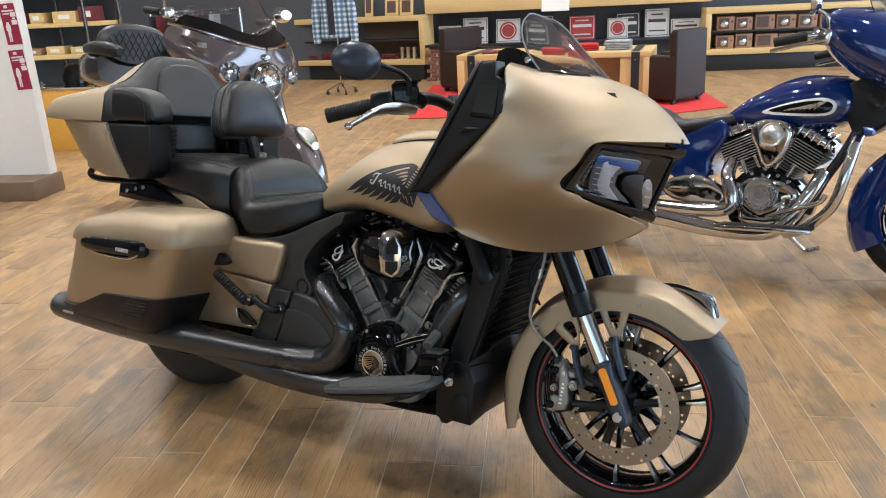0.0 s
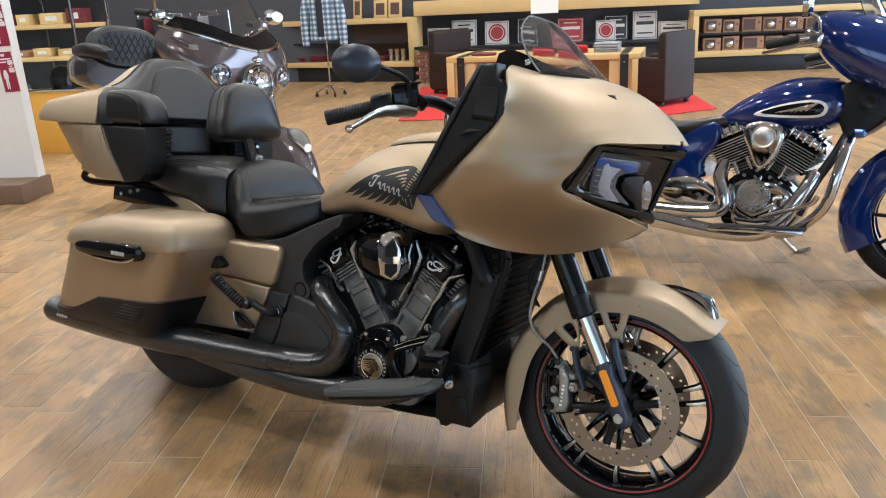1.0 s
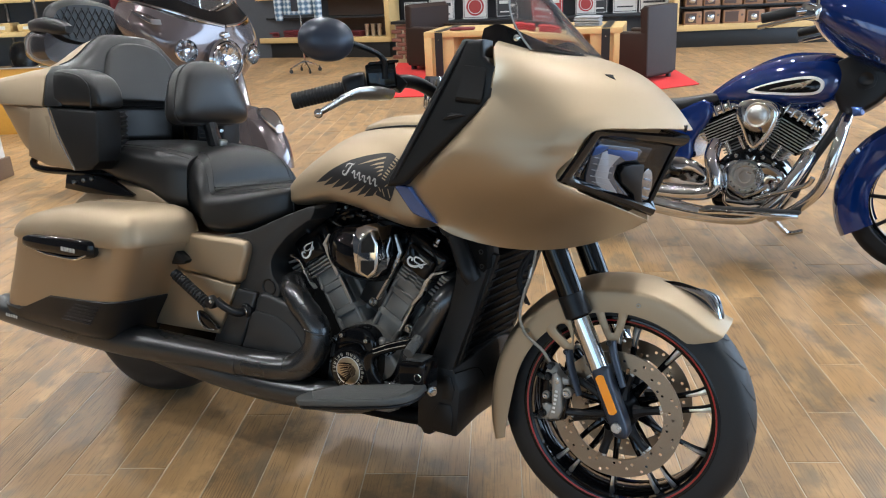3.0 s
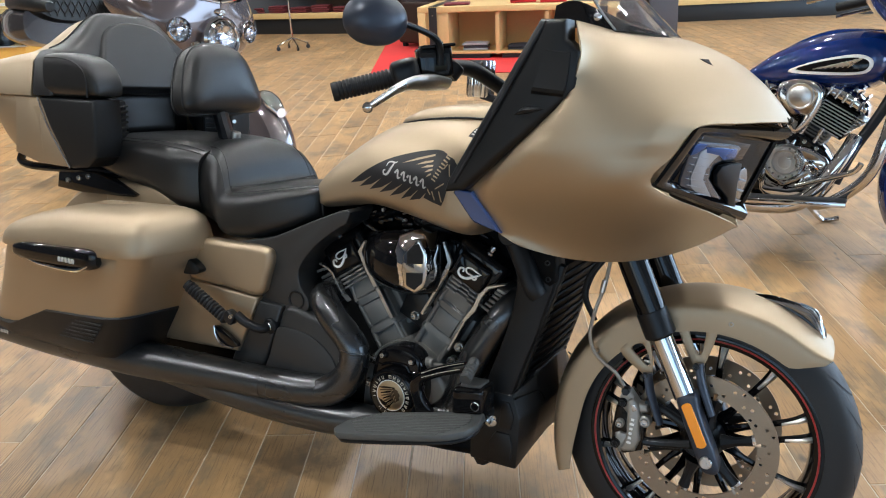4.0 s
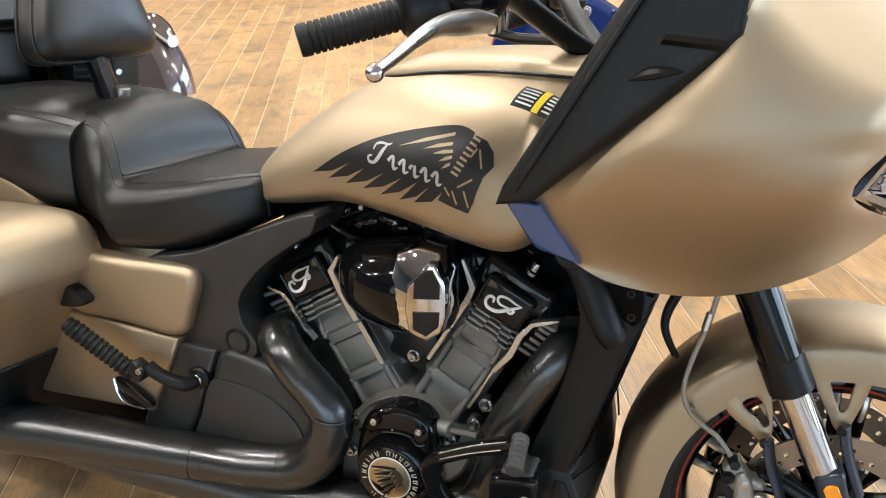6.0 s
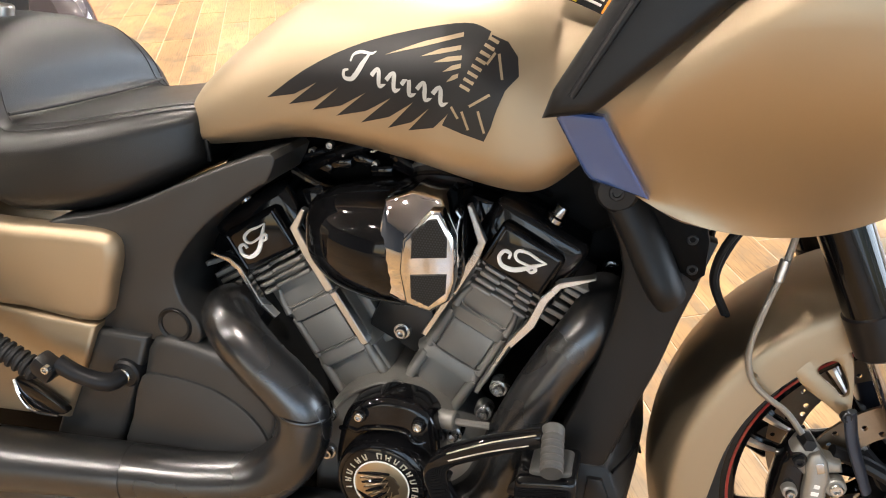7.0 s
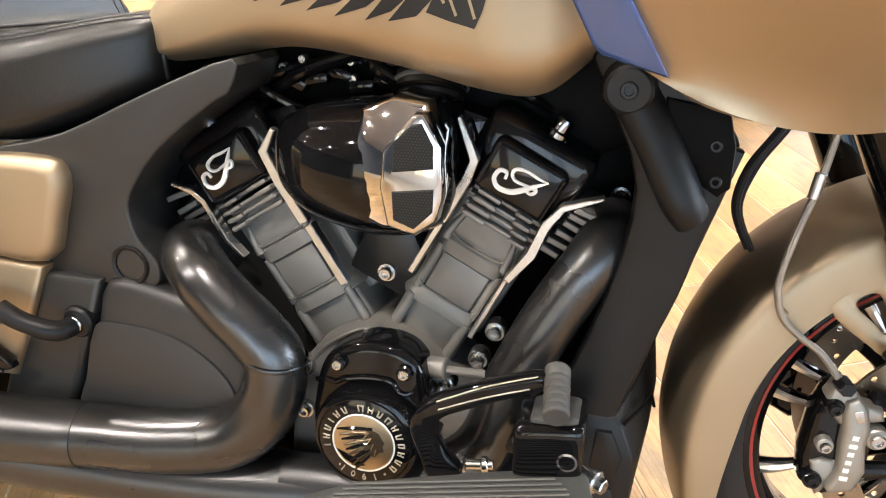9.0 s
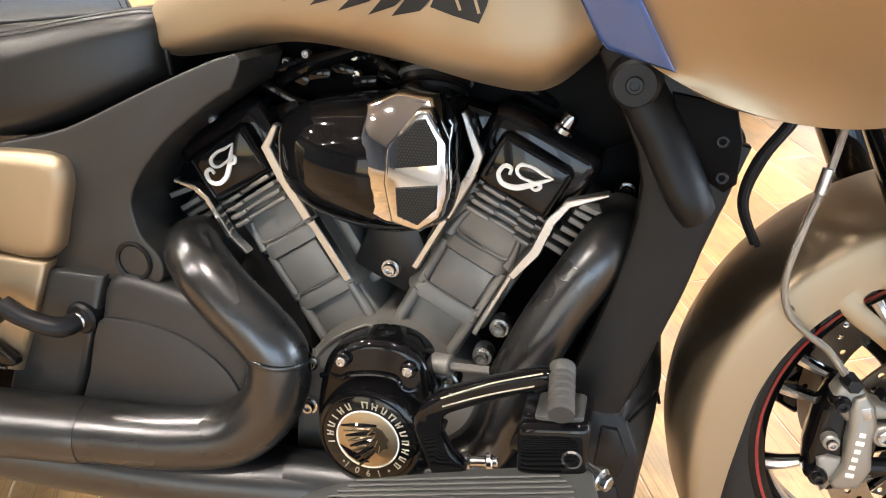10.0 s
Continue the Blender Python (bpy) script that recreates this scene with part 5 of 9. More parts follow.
# curled white emblem on each rocker cover
def emblem(cx, cz, turn, parent):
    m = Matrix.Translation((cx, -0.1715, cz)) @ Matrix.Rotation(radians(turn), 4, "Y")

    def stroke(pts, ws):
        return slab_stroke(spline(pts, 5), [float(w[0]) for w in spline([(w,) for w in ws], 5)])

    stem = stroke([(0.014, 0.027), (0.010, 0.012), (0.007, -0.002), (0.002, -0.015), (-0.009, -0.024), (-0.020, -0.022), (-0.024, -0.012), (-0.018, -0.007), (-0.013, -0.012)], [0.0012, 0.006, 0.0075, 0.0075, 0.0065, 0.006, 0.006, 0.005, 0.004])
    loop = stroke([(0.014, 0.027), (0.004, 0.020), (-0.008, 0.014), (-0.016, 0.005), (-0.014, -0.002), (-0.006, -0.003), (0.004, 0.004), (0.014, 0.011), (0.015, 0.004), (0.006, 0.0)], [0.0012, 0.004, 0.0045, 0.005, 0.005, 0.004, 0.004, 0.005, 0.0045, 0.003])
    part("emblem", moved(stem, m), M["white_mark"], parent, "white curled emblem")
    part("emblem", moved(loop, m @ Matrix.Translation((0, -0.0004, 0))), M["white_mark"], parent)


def slab_stroke(pts, ws, t=0.0022):
    """A flat raised pen stroke in the x-z plane with a width for each point."""
    rows = []
    for i, p in enumerate(pts):
        a, b = pts[max(i - 1, 0)], pts[min(i + 1, len(pts) - 1)]
        d = Vector((b[0] - a[0], b[1] - a[1])).normalized()
        nx, nz, w = -d.y, d.x, ws[i] * 0.43
        rows.append([(p[0] + nx * w, 0, p[1] + nz * w), (p[0] + nx * w * 0.8, -t, p[1] + nz * w * 0.8), (p[0] - nx * w * 0.8, -t, p[1] - nz * w * 0.8), (p[0] - nx * w, 0, p[1] - nz * w)])
    return loft(rows)


emblem(0.712, 0.629, 0, cov_r)
emblem(1.070, 0.641, 57, cov_f)

# air cleaner: black teardrop shell, chrome face with two mesh windows
air = part("air_cleaner", hull([(0.785, 0.628, 0.685, 0.03, -0.145), (0.80, 0.605, 0.70, 0.05, -0.15), (0.84, 0.585, 0.715, 0.075, -0.155), (0.90, 0.572, 0.724, 0.09, -0.155), (0.95, 0.572, 0.73, 0.09, -0.15), (0.985, 0.585, 0.725, 0.075, -0.14), (1.0, 0.61, 0.70, 0.05, -0.135)], 40, 2.5, 5), M["gloss_black"], engine, "gloss black air cleaner with chrome face")
face = slab([(0.910, 0.722), (0.944, 0.736), (0.980, 0.732), (0.996, 0.70), (0.998, 0.65), (0.992, 0.62), (0.974, 0.599), (0.934, 0.597), (0.909, 0.607), (0.905, 0.632), (0.887, 0.642), (0.884, 0.668), (0.904, 0.679)], -0.250, -0.15, 0.006, 3)
for k in range(18):
    bmesh.ops.bisect_plane(face, geom=face.verts[:] + face.edges[:] + face.faces[:], plane_co=(0.888 + 0.006 * k, 0, 0), plane_no=(1, 0, 0))
for k in range(8):
    bmesh.ops.bisect_plane(face, geom=face.verts[:] + face.edges[:] + face.faces[:], plane_co=(0, 0, 0.61 + 0.015 * k), plane_no=(0, 0, 1))
for v in face.verts:
    if v.co.y < -0.2:
        v.co.y += 3.6 * max(0.0, 0.955 - v.co.x) ** 2 + 3.6 * (v.co.z - 0.655) ** 2
part("chrome_face", face, M["chrome"], air, "mirror chrome air cleaner face", sharp=30)
fr_o = [(0.934, 0.684), (0.966, 0.722), (0.978, 0.722), (0.994, 0.690), (0.996, 0.640), (0.990, 0.614), (0.968, 0.597), (0.938, 0.605), (0.930, 0.646)]
fr_o = [(x + 0.009, z + 0.004) for x, z in fr_o]
part("face_frame", slab(fr_o, -0.262, -0.235, 0.005, 3), M["chrome"], air)
material("mesh_black", (0.006, 0.006, 0.006), 0.55, 0.3)
up_o = [(0.941, 0.692), (0.963, 0.715), (0.975, 0.717), (0.989, 0.692), (0.989, 0.666), (0.940, 0.659)]
lo_o = [(0.939, 0.645), (0.990, 0.652), (0.989, 0.624), (0.966, 0.602), (0.941, 0.611)]
up_o, lo_o = [[(x * 0.88 + 0.12 * 0.966 + 0.010, z * 0.90 + 0.10 * zc + 0.004) for x, z in o] for o, zc in ((up_o, 0.690), (lo_o, 0.628))]


def inside(x, z, poly):
    hit = False
    for i in range(len(poly)):
        (x0, z0), (x1, z1) = poly[i - 1], poly[i]
        if (z0 > z) != (z1 > z) and x < (x1 - x0) * (z - z0) / (z1 - z0) + x0:
            hit = not hit
    return hit


for poly in (up_o, lo_o):
    w = part("mesh_window", slab(poly, -0.2635, -0.25, 0.002, 1), M["mesh_black"], air, "black mesh window")
    dots, cz = bmesh.new(), sum(b for a, b in poly) / len(poly)
    for i in range(20):
        for j in range(44):
            x, z = 0.942 + 0.0034 * i + 0.0017 * (j % 2), 0.604 + 0.0029 * j
            if inside(x, z, [(0.975 + (a - 0.975) * 0.92, cz + (b - cz) * 0.92) for a, b in poly]):
                bmesh.ops.create_circle(dots, cap_ends=True, segments=6, radius=0.0011, matrix=pose(x, -0.2642, z, 90, 0, 0))
    tagged(part("mesh_wire", dots, M["dark_steel"], w, sharp=0), kind="stuff")
neck = part("intake_neck", tube([(0.955, -0.12, 0.70), (0.952, -0.112, 0.735), (0.948, -0.09, 0.765)], 0.040, 28, 4, flat=0.9), M["engine_black"], air)
for k in range(3):
    m, _ = along((0.954, -0.120 + 0.006 * k, 0.722 + 0.011 * k), (0.952, -0.10 + 0.006 * k, 0.76 + 0.011 * k))
    part("neck_band", lathe([(0.041, -0.003), (0.0435, -0.0015), (0.0435, 0.0015), (0.041, 0.003)], 36, m, True), M["gloss_black"] if k != 1 else M["engine_grey"], neck)

# crank cover and round badge
cc = part("crank_cover", slab(spline([(0.838, 0.33), (0.843, 0.38), (0.855, 0.42), (0.877, 0.44), (0.912, 0.452), (0.952, 0.448), (0.976, 0.424), (0.984, 0.38), (0.982, 0.318), (0.955, 0.275), (0.92, 0.262), (0.885, 0.268), (0.85, 0.295)], 4, True), -0.225, -0.17, 0.012, 4), M["gloss_black"], engine, "gloss black crank cover")
BADGE = (0.914, -0.225, 0.336)
part("cover_dome", lathe([(0.066, 0), (0.066, 0.014), (0.062, 0.022), (0.054, 0.026), (0, 0.026)], 64, Matrix.Translation(BADGE) @ pose(0, 0, 0, 90, 0, 0)), M["gloss_black"], cc)
BM = Matrix.Translation(BADGE) @ pose(0, 0, 0, 90, 0, 0)
bd = part("badge_ring", lathe([(0.0366, 0.0262), (0.0370, 0.0272), (0.0384, 0.0272), (0.0388, 0.0262)], 64, BM, True), M["white_mark"], cc)
part("badge_ring", lathe([(0.0562, 0.0250), (0.0565, 0.0262), (0.0575, 0.0262), (0.0578, 0.0246)], 64, BM, True), M["gloss_black"], cc)
# the maker's words round the rim as plain bars, then the year
for k in range(16):
    a = math.radians(193 - 14.7 * k - (11.5 if k > 5 else 0))
    w = (0.0016, 0.0042, 0.0044, 0.0016, 0.0044, 0.0042, 0.0056, 0.0052, 0.0040, 0.0052, 0.0042, 0.0046, 0.0042, 0.0044, 0.0036, 0.0040)[k]
    for e in ((-1, 1) if w > 0.0024 else (0,)):
        part("badge_bar", box(0.0017, 0.0014, 0.0086, BM @ pose(0, 0, 0, -90, 0, 0) @ Matrix.Translation((0.0462 * math.cos(a) + e * w / 2 * math.sin(a), -0.0262, 0.0462 * math.sin(a) - e * w / 2 * math.cos(a))) @ Matrix.Rotation(math.pi / 2 - a + e * 0.12, 4, "Y"), 0.0003, 1), M["badge_ink"], bd)
    if w > 0.0024:
        part("badge_bar", box(w, 0.0014, 0.0016, BM @ pose(0, 0, 0, -90, 0, 0) @ Matrix.Translation(((0.0462 + (0.0036, 0.0, -0.0036)[k % 3]) * math.cos(a), -0.0262, (0.0462 + (0.0036, 0.0, -0.0036)[k % 3]) * math.sin(a))) @ Matrix.Rotation(math.pi / 2 - a, 4, "Y"), 0.0003, 1), M["badge_ink"], bd)
for k, ch in enumerate("1901"):
    a = math.radians(287 - 17 * k)
    cu = bpy.data.curves.new("year_digit", "FONT")
    cu.body, cu.size, cu.extrude, cu.align_x, cu.align_y = ch, 0.0118, 0.0006, "CENTER", "CENTER"
    tmp = bpy.data.objects.new("tmp_text", cu)
    me = bpy.data.meshes.new_from_object(tmp)
    bpy.data.objects.remove(tmp)
    bm = bmesh.new()
    bm.from_mesh(me)
    bpy.data.meshes.remove(me)
    bm.transform(Matrix.Translation(BADGE) @ Matrix.Translation((0.0462 * math.cos(a), -0.0264, 0.0462 * math.sin(a))) @ Matrix.Rotation(math.pi / 2 - a, 4, "Y") @ pose(0, 0, 0, 90, 0, 0))
    part("year_digit", bm, M["badge_ink"], bd, sharp=0)
part("badge_face", lathe([(0, 0.0262), (0.0364, 0.0262), (0.0364, 0.0268), (0.0356, 0.027), (0, 0.027)], 48, BM), M["badge_gold"], bd, "gold badge face with black relief")
BF = Matrix.Translation((BADGE[0], -0.2521, BADGE[2])) @ Matrix.Diagonal((1.16, 1, 1.16, 1))
for k in range(9):
    part("badge_relief", moved(tube([(-0.0275 + 0.0022 * k, 0, 0.013 - 0.0058 * k), (-0.010 + 0.0010 * k, -0.0006, 0.0165 - 0.0050 * k), (0.010, 0, 0.0185 - 0.0035 * k)], [0.0012, 0.0024, 0.0016], 6, 4, flat=0.5), BF), M["badge_dark" if k % 2 else "gloss_black"], bd)
part("badge_relief", moved(slab([(0.004, 0.019), (0.016, 0.014), (0.0225, 0.004), (0.020, 0.000), (0.0215, -0.006), (0.017, -0.008), (0.012, -0.014), (0.004, -0.012), (0.000, -0.004)], -0.0012, 0.001, 0.0004, 1), BF), M["badge_dark"], bd)
for k in range(4):
    part("badge_line", moved(tube([(0.000 + 0.004 * k, -0.0016, 0.006 - 0.006 * k), (0.006 + 0.0025 * k, -0.0018, 0.014 - 0.006 * k)], 0.0006, 6, 2, smooth=False), BF), M["badge_gold"], bd)
for a in (229.0, 304.0):
    part("badge_bar", lathe([(0, 0.0274), (0.0012, 0.0274), (0.0014, 0.026), (0, 0.026)], 10, BM @ Matrix.Translation((0.0462 * math.cos(math.radians(a)), 0.0462 * math.sin(math.radians(a)), 0))), M["badge_ink"], bd)
part("badge_relief", moved(slab([(-0.030, -0.010), (-0.010, -0.018), (0.002, -0.026), (-0.008, -0.0285), (-0.020, -0.022)], -0.0006, 0.001, 0.0003, 1), BF), M["gloss_black"], bd)
part("cover_arch", tube([(0.846, -0.221, 0.394), (0.859, -0.224, 0.399), (0.872, -0.226, 0.397), (0.883, -0.227, 0.403), (0.912, -0.227, 0.409), (0.939, -0.227, 0.408), (0.948, -0.226, 0.396), (0.958, -0.225, 0.393), (0.968, -0.222, 0.396), (0.977, -0.219, 0.384)], 0.0032, 10, 5), M["gloss_black"], cc)
for x, z in ((0.877, 0.424), (0.957, 0.423)):
    part("bolt_boss", rod((x, -0.20, z), (x, -0.232, z), 0.0105, 0.0095, 16), M["gloss_black"], cc)
    bolt(cc, (x, -0.232, z), (x, -1, z), 0.0062, 0.005)
for x, y, z in ((0.910, -0.186, 0.437), (0.815, -0.183, 0.387), (0.812, -0.183, 0.325), (0.993, -0.175, 0.383), (1.030, -0.166, 0.419), (1.049, -0.166, 0.459), (0.902, -0.122, 0.500), (1.176, -0.075, 0.61), (1.165, -0.09, 0.585)):
    part("bolt_boss", lathe([(0.0125, -0.016), (0.0125, 0.001), (0.0115, 0.003), (0, 0.003)], 18, Matrix.Translation((x, y, z)) @ pose(0, 0, 0, 90, 0, 0)), M["bolt"], engine)
    bolt(engine, (x, y - 0.003, z), (x, -2, z), 0.0085, 0.008)
part("case_rim", tube([(0.822, -0.180, 0.392), (0.838, -0.181, 0.414), (0.858, -0.181, 0.431), (0.890, -0.181, 0.4475), (0.907, -0.181, 0.444), (0.921, -0.181, 0.4505), (0.932, -0.181, 0.441), (0.975, -0.181, 0.424), (0.988, -0.180, 0.410)], 0.0022, 8, 5), M["fin_grey"], engine)
part("v_cover", slab([(0.85, 0.50), (0.93, 0.46), (0.955, 0.51), (0.93, 0.57), (0.88, 0.57)], -0.12, -0.02, 0.008), M["engine_black"], engine)
part("clamp", join(rod((0.975, -0.19, 0.414), (1.0, -0.196, 0.417), 0.013, 0.013, 18), tube([(0.99, -0.195, 0.416), (1.01, -0.197, 0.417), (1.044, -0.195, 0.417)], 0.005, 8, 4)), M["engine_grey"], engine)

# dark mass between the cylinders and under the tank: throttle body, backbone, wiring
part("backbone", slab(spline([(0.62, 0.70), (0.72, 0.78), (0.95, 0.79), (1.12, 0.77), (1.22, 0.84), (1.27, 0.80), (1.20, 0.70), (1.15, 0.66), (0.95, 0.60), (0.80, 0.64), (0.70, 0.66)], 3, True), -0.09, 0.09, 0.01), M["frame_black"], bike, "black frame backbone")
part("throttle_body", rod((0.93, -0.03, 0.60), (0.93, -0.03, 0.75), 0.045, 0.05, 20), M["engine_black"], engine)
for k, pts in enumerate(([(0.70, -0.10, 0.70), (0.76, -0.12, 0.735), (0.84, -0.11, 0.755), (0.92, -0.10, 0.75)], [(0.72, -0.09, 0.69), (0.80, -0.13, 0.74), (0.87, -0.12, 0.765)], [(0.98, -0.1, 0.745), (1.04, -0.11, 0.735), (1.10, -0.08, 0.70), (1.14, -0.07, 0.66)], [(1.0, -0.08, 0.755), (1.08, -0.07, 0.73), (1.15, -0.06, 0.70)], [(0.75, -0.13, 0.72), (0.79, -0.125, 0.70), (0.83, -0.10, 0.69)], [(0.88, -0.11, 0.77), (0.895, -0.13, 0.75), (0.92, -0.125, 0.735)])):
    part("hose", tube(pts, 0.006 + 0.002 * (k % 2), 10, 5), M["gloss_black"], engine)
for x, z in ((0.80, 0.755), (0.86, 0.755), (0.862, 0.735), (0.775, 0.745)):
    bolt(engine, (x, -0.118, z), (x, -2, z), 0.005, 0.006)
for k in range(5):
    part("connector", box(0.03, 0.02, 0.014, pose(0.79 + 0.028 * k, -0.115 - 0.004 * (k % 2), 0.728 + 0.006 * (k % 3), 0, 20 - 25 * (k % 2), 0), 0.003), M["gloss_black"], engine)

# added dark slabs behind the engine: they close see-through gaps with painted shade
part("inner_frame", slab(spline([(0.55, 0.40), (0.56, 0.60), (0.66, 0.74), (0.80, 0.80), (1.10, 0.80), (1.20, 0.74), (1.22, 0.60), (1.17, 0.42), (1.05, 0.25), (0.75, 0.25)], 3, True), -0.05, 0.05, 0.01), M["frame_black"], bike)
part("inner_frame", slab([(0.52, 0.27), (0.53, 0.62), (0.60, 0.68), (0.68, 0.66), (0.74, 0.56), (0.80, 0.45), (0.80, 0.26)], -0.118, -0.05, 0.01), M["frame_black"], bike)
# front down tube cover with its bolted strut
part("down_tube", slab(spline([(1.14, 0.79), (1.155, 0.74), (1.19, 0.65), (1.172, 0.53), (1.12, 0.36), (1.105, 0.20), (1.15, 0.195), (1.174, 0.30), (1.203, 0.40), (1.224, 0.467), (1.246, 0.533), (1.262, 0.597), (1.279, 0.655), (1.275, 0.70), (1.24, 0.80)], 3, True), -0.185, -0.11, 0.008, 2), M["matte_plastic"], bike, "matte black front frame cover")
part("strut", tube([(1.174, -0.18, 0.755), (1.203, -0.19, 0.708), (1.234, -0.20, 0.650), (1.248, -0.195, 0.626)], [0.027, 0.025, 0.024, 0.02], 20, 5, flat=0.8), M["matte_plastic"], bike)
st = part("strut_cap", rod((1.174, -0.17, 0.754), (1.174, -0.210, 0.752), 0.029, 0.024, 28), M["matte_plastic"], bike)
bolt(st, (1.174, -0.209, 0.752), (1.174, -2, 0.752), 0.009, 0.005, M["satin_black"])
for x, z in ((1.266, 0.664), (1.262, 0.70)):
    bolt(bike, (x, -0.187, z), (x, -2, z), 0.0065, 0.004, M["satin_black"])
part("bracket", slab([(1.21, 0.745), (1.271, 0.735), (1.281, 0.70), (1.281, 0.658), (1.270, 0.648), (1.252, 0.659), (1.215, 0.70)], -0.19, -0.15, 0.004), M["frame_black"], bike)

# radiator across the front with slats, and the chin box
rad = part("radiator", moved(box(0.035, 0.29, 0.335, pose(0, 0, 0), 0.006), pose(1.222, 0, 0.525, 0, 14.5, 0)), M["frame_black"], bike, "black radiator with close slats")
for k in range(13):
    u = k / 12
    x, z = 1.205 + 0.078 * u, 0.385 + 0.29 * u
    part("slat", tube([(x - 0.004, -0.15, z - 0.012), (x + 0.012, -0.07, z), (x + 0.014, 0, z + 0.002), (x + 0.012, 0.07, z), (x - 0.004, 0.15, z - 0.012)], 0.0044, 8, 4), M["frame_black"], rad)
for s in (-1, 1):
    part("radiator_side", slab([(1.175, 0.37), (1.203, 0.38), (1.293, 0.69), (1.255, 0.70)], s * 0.165, s * 0.14, 0.004), M["matte_plastic"], rad)
chin_rows = []
for zs, zc, xs, xc, ys in ((0.193, 0.225, 1.195, 1.20, 0.165), (0.200, 0.232, 1.217, 1.226, 0.186), (0.262, 0.28, 1.220, 1.238, 0.190), (0.328, 0.335, 1.221, 1.248, 0.190), (0.378, 0.43, 1.198, 1.236, 0.186), (0.384, 0.445, 1.185, 1.215, 0.175)):
    chin_rows.append([(1.10, -ys, zs), (xs, -ys, zs), ((xs * 0.35 + xc * 0.65), -ys * 0.55, zs * 0.4 + zc * 0.6), (xc, 0, zc), ((xs * 0.35 + xc * 0.65), ys * 0.55, zs * 0.4 + zc * 0.6), (xs, ys, zs), (1.10, ys, zs)])
chin_bm = loft(chin_rows)
bmesh.ops.bevel(chin_bm, geom=chin_bm.edges[:], offset=0.003, segments=2, affect="EDGES", profile=0.5, clamp_overlap=True)
ch = part("chin_fairing", chin_bm, M["matte_plastic"], bike, "satin black chin fairing", sharp=25)
for s in (-1, 1):
    part("chin_plate", slab([(1.150, 0.215), (1.205, 0.218), (1.208, 0.255), (1.200, 0.285), (1.165, 0.285), (1.150, 0.26)], s * 0.1935, s * 0.18, 0.003), M["matte_plastic"], ch)
    part("chin_plate", slab([(1.170, 0.297), (1.202, 0.297), (1.208, 0.33), (1.194, 0.362), (1.176, 0.362)], s * 0.1935, s * 0.18, 0.003), M["matte_plastic"], ch)
    part("chin_vent", tube([(1.206, s * 0.186, 0.372), (1.226, s * 0.150, 0.378), (1.236, s * 0.11, 0.372), (1.243, s * 0.09, 0.345)], 0.0022, 6, 4), M["frame_black"], ch)
part("lower_frame", tube([(1.18, -0.13, 0.215), (1.05, -0.15, 0.205), (0.88, -0.16, 0.20), (0.70, -0.16, 0.205), (0.55, -0.15, 0.24), (0.45, -0.14, 0.30)], 0.020, 14, 5), M["frame_black"], bike)
part("sump", box(0.55, 0.26, 0.08, pose(0.90, 0, 0.225), 0.02, 3), M["frame_black"], bike)
part("swing_arm", box(0.55, 0.05, 0.07, pose(0.17, -0.14, 0.33, 0, 3, 0), 0.014, 3), M["satin_black"], bike)
part("gearbox", slab([(0.55, 0.32), (0.58, 0.50), (0.66, 0.60), (0.75, 0.55), (0.80, 0.40), (0.80, 0.25), (0.62, 0.22)], -0.14, 0.14, 0.015, 2), M["engine_black"], engine)

# brake pedal, peg, reservoir, floorboard
ped = part("brake_pedal", slab(spline([(1.120, 0.469), (1.078, 0.456), (1.038, 0.440), (1.003, 0.422), (0.982, 0.403), (0.974, 0.378), (0.985, 0.345), (0.998, 0.316), (1.03, 0.32), (1.033, 0.335), (1.014, 0.357), (1.006, 0.382), (1.012, 0.397), (1.033, 0.409), (1.080, 0.431), (1.119, 0.447)], 3, True), -0.272, -0.252, 0.007, 3), M["gloss_black"], bike, "gloss black brake pedal")
for pts in ([(1.113, -0.2722, 0.4665), (1.060, -0.2722, 0.4465), (1.006, -0.2722, 0.4195)], [(1.105, -0.2722, 0.4505), (1.055, -0.2722, 0.4315), (1.008, -0.2722, 0.4095)]):
    part("pedal_groove", tube(pts, 0.0009, 6, 4), M["badge_ink"], ped)
m, h = along((1.131, -0.255, 0.468), (1.137, -0.312, 0.446))
prof = [(0, 0), (0.0135, 0), (0.014, 0.008)]
for k in range(5):
    z = 0.012 + 0.0098 * k
    prof += [(0.0118, z), (0.0136, z + 0.002), (0.0136, z + 0.006), (0.0118, z + 0.008)]
part("pedal_rubber", lathe(prof + [(0.0128, h), (0, h)], 24, m), M["rubber_grey"], ped, "ribbed grey pedal rubber")
res = part("brake_reservoir", hull([(1.092, 0.347, 0.402, 0.030, -0.245), (1.097, 0.343, 0.409, 0.036, -0.245), (1.13, 0.346, 0.415, 0.037, -0.245), (1.160, 0.350, 0.419, 0.037, -0.245), (1.166, 0.354, 0.414, 0.032, -0.245)], 32, 6, 4), M["gloss_black"], bike, "black rear brake reservoir")
part("reservoir_cap", moved(hull([(1.108, -0.003, 0.003, 0.022, 0), (1.115, -0.004, 0.005, 0.026, 0), (1.150, -0.004, 0.005, 0.026, 0), (1.158, -0.003, 0.003, 0.022, 0)], 20, 4, 3), pose(1.133, -0.250, 0.417, 0, -6, 0) @ pose(-1.133, 0, 0)), M["rubber_grey"], res)
part("sight_glass", lathe([(0.011, 0), (0.011, 0.004), (0.0085, 0.0045), (0.008, 0.001), (0, 0.001)], 24, Matrix.Translation((1.150, -0.279, 0.376)) @ pose(0, 0, 0, 90, 0, 0)), M["chrome"], res)
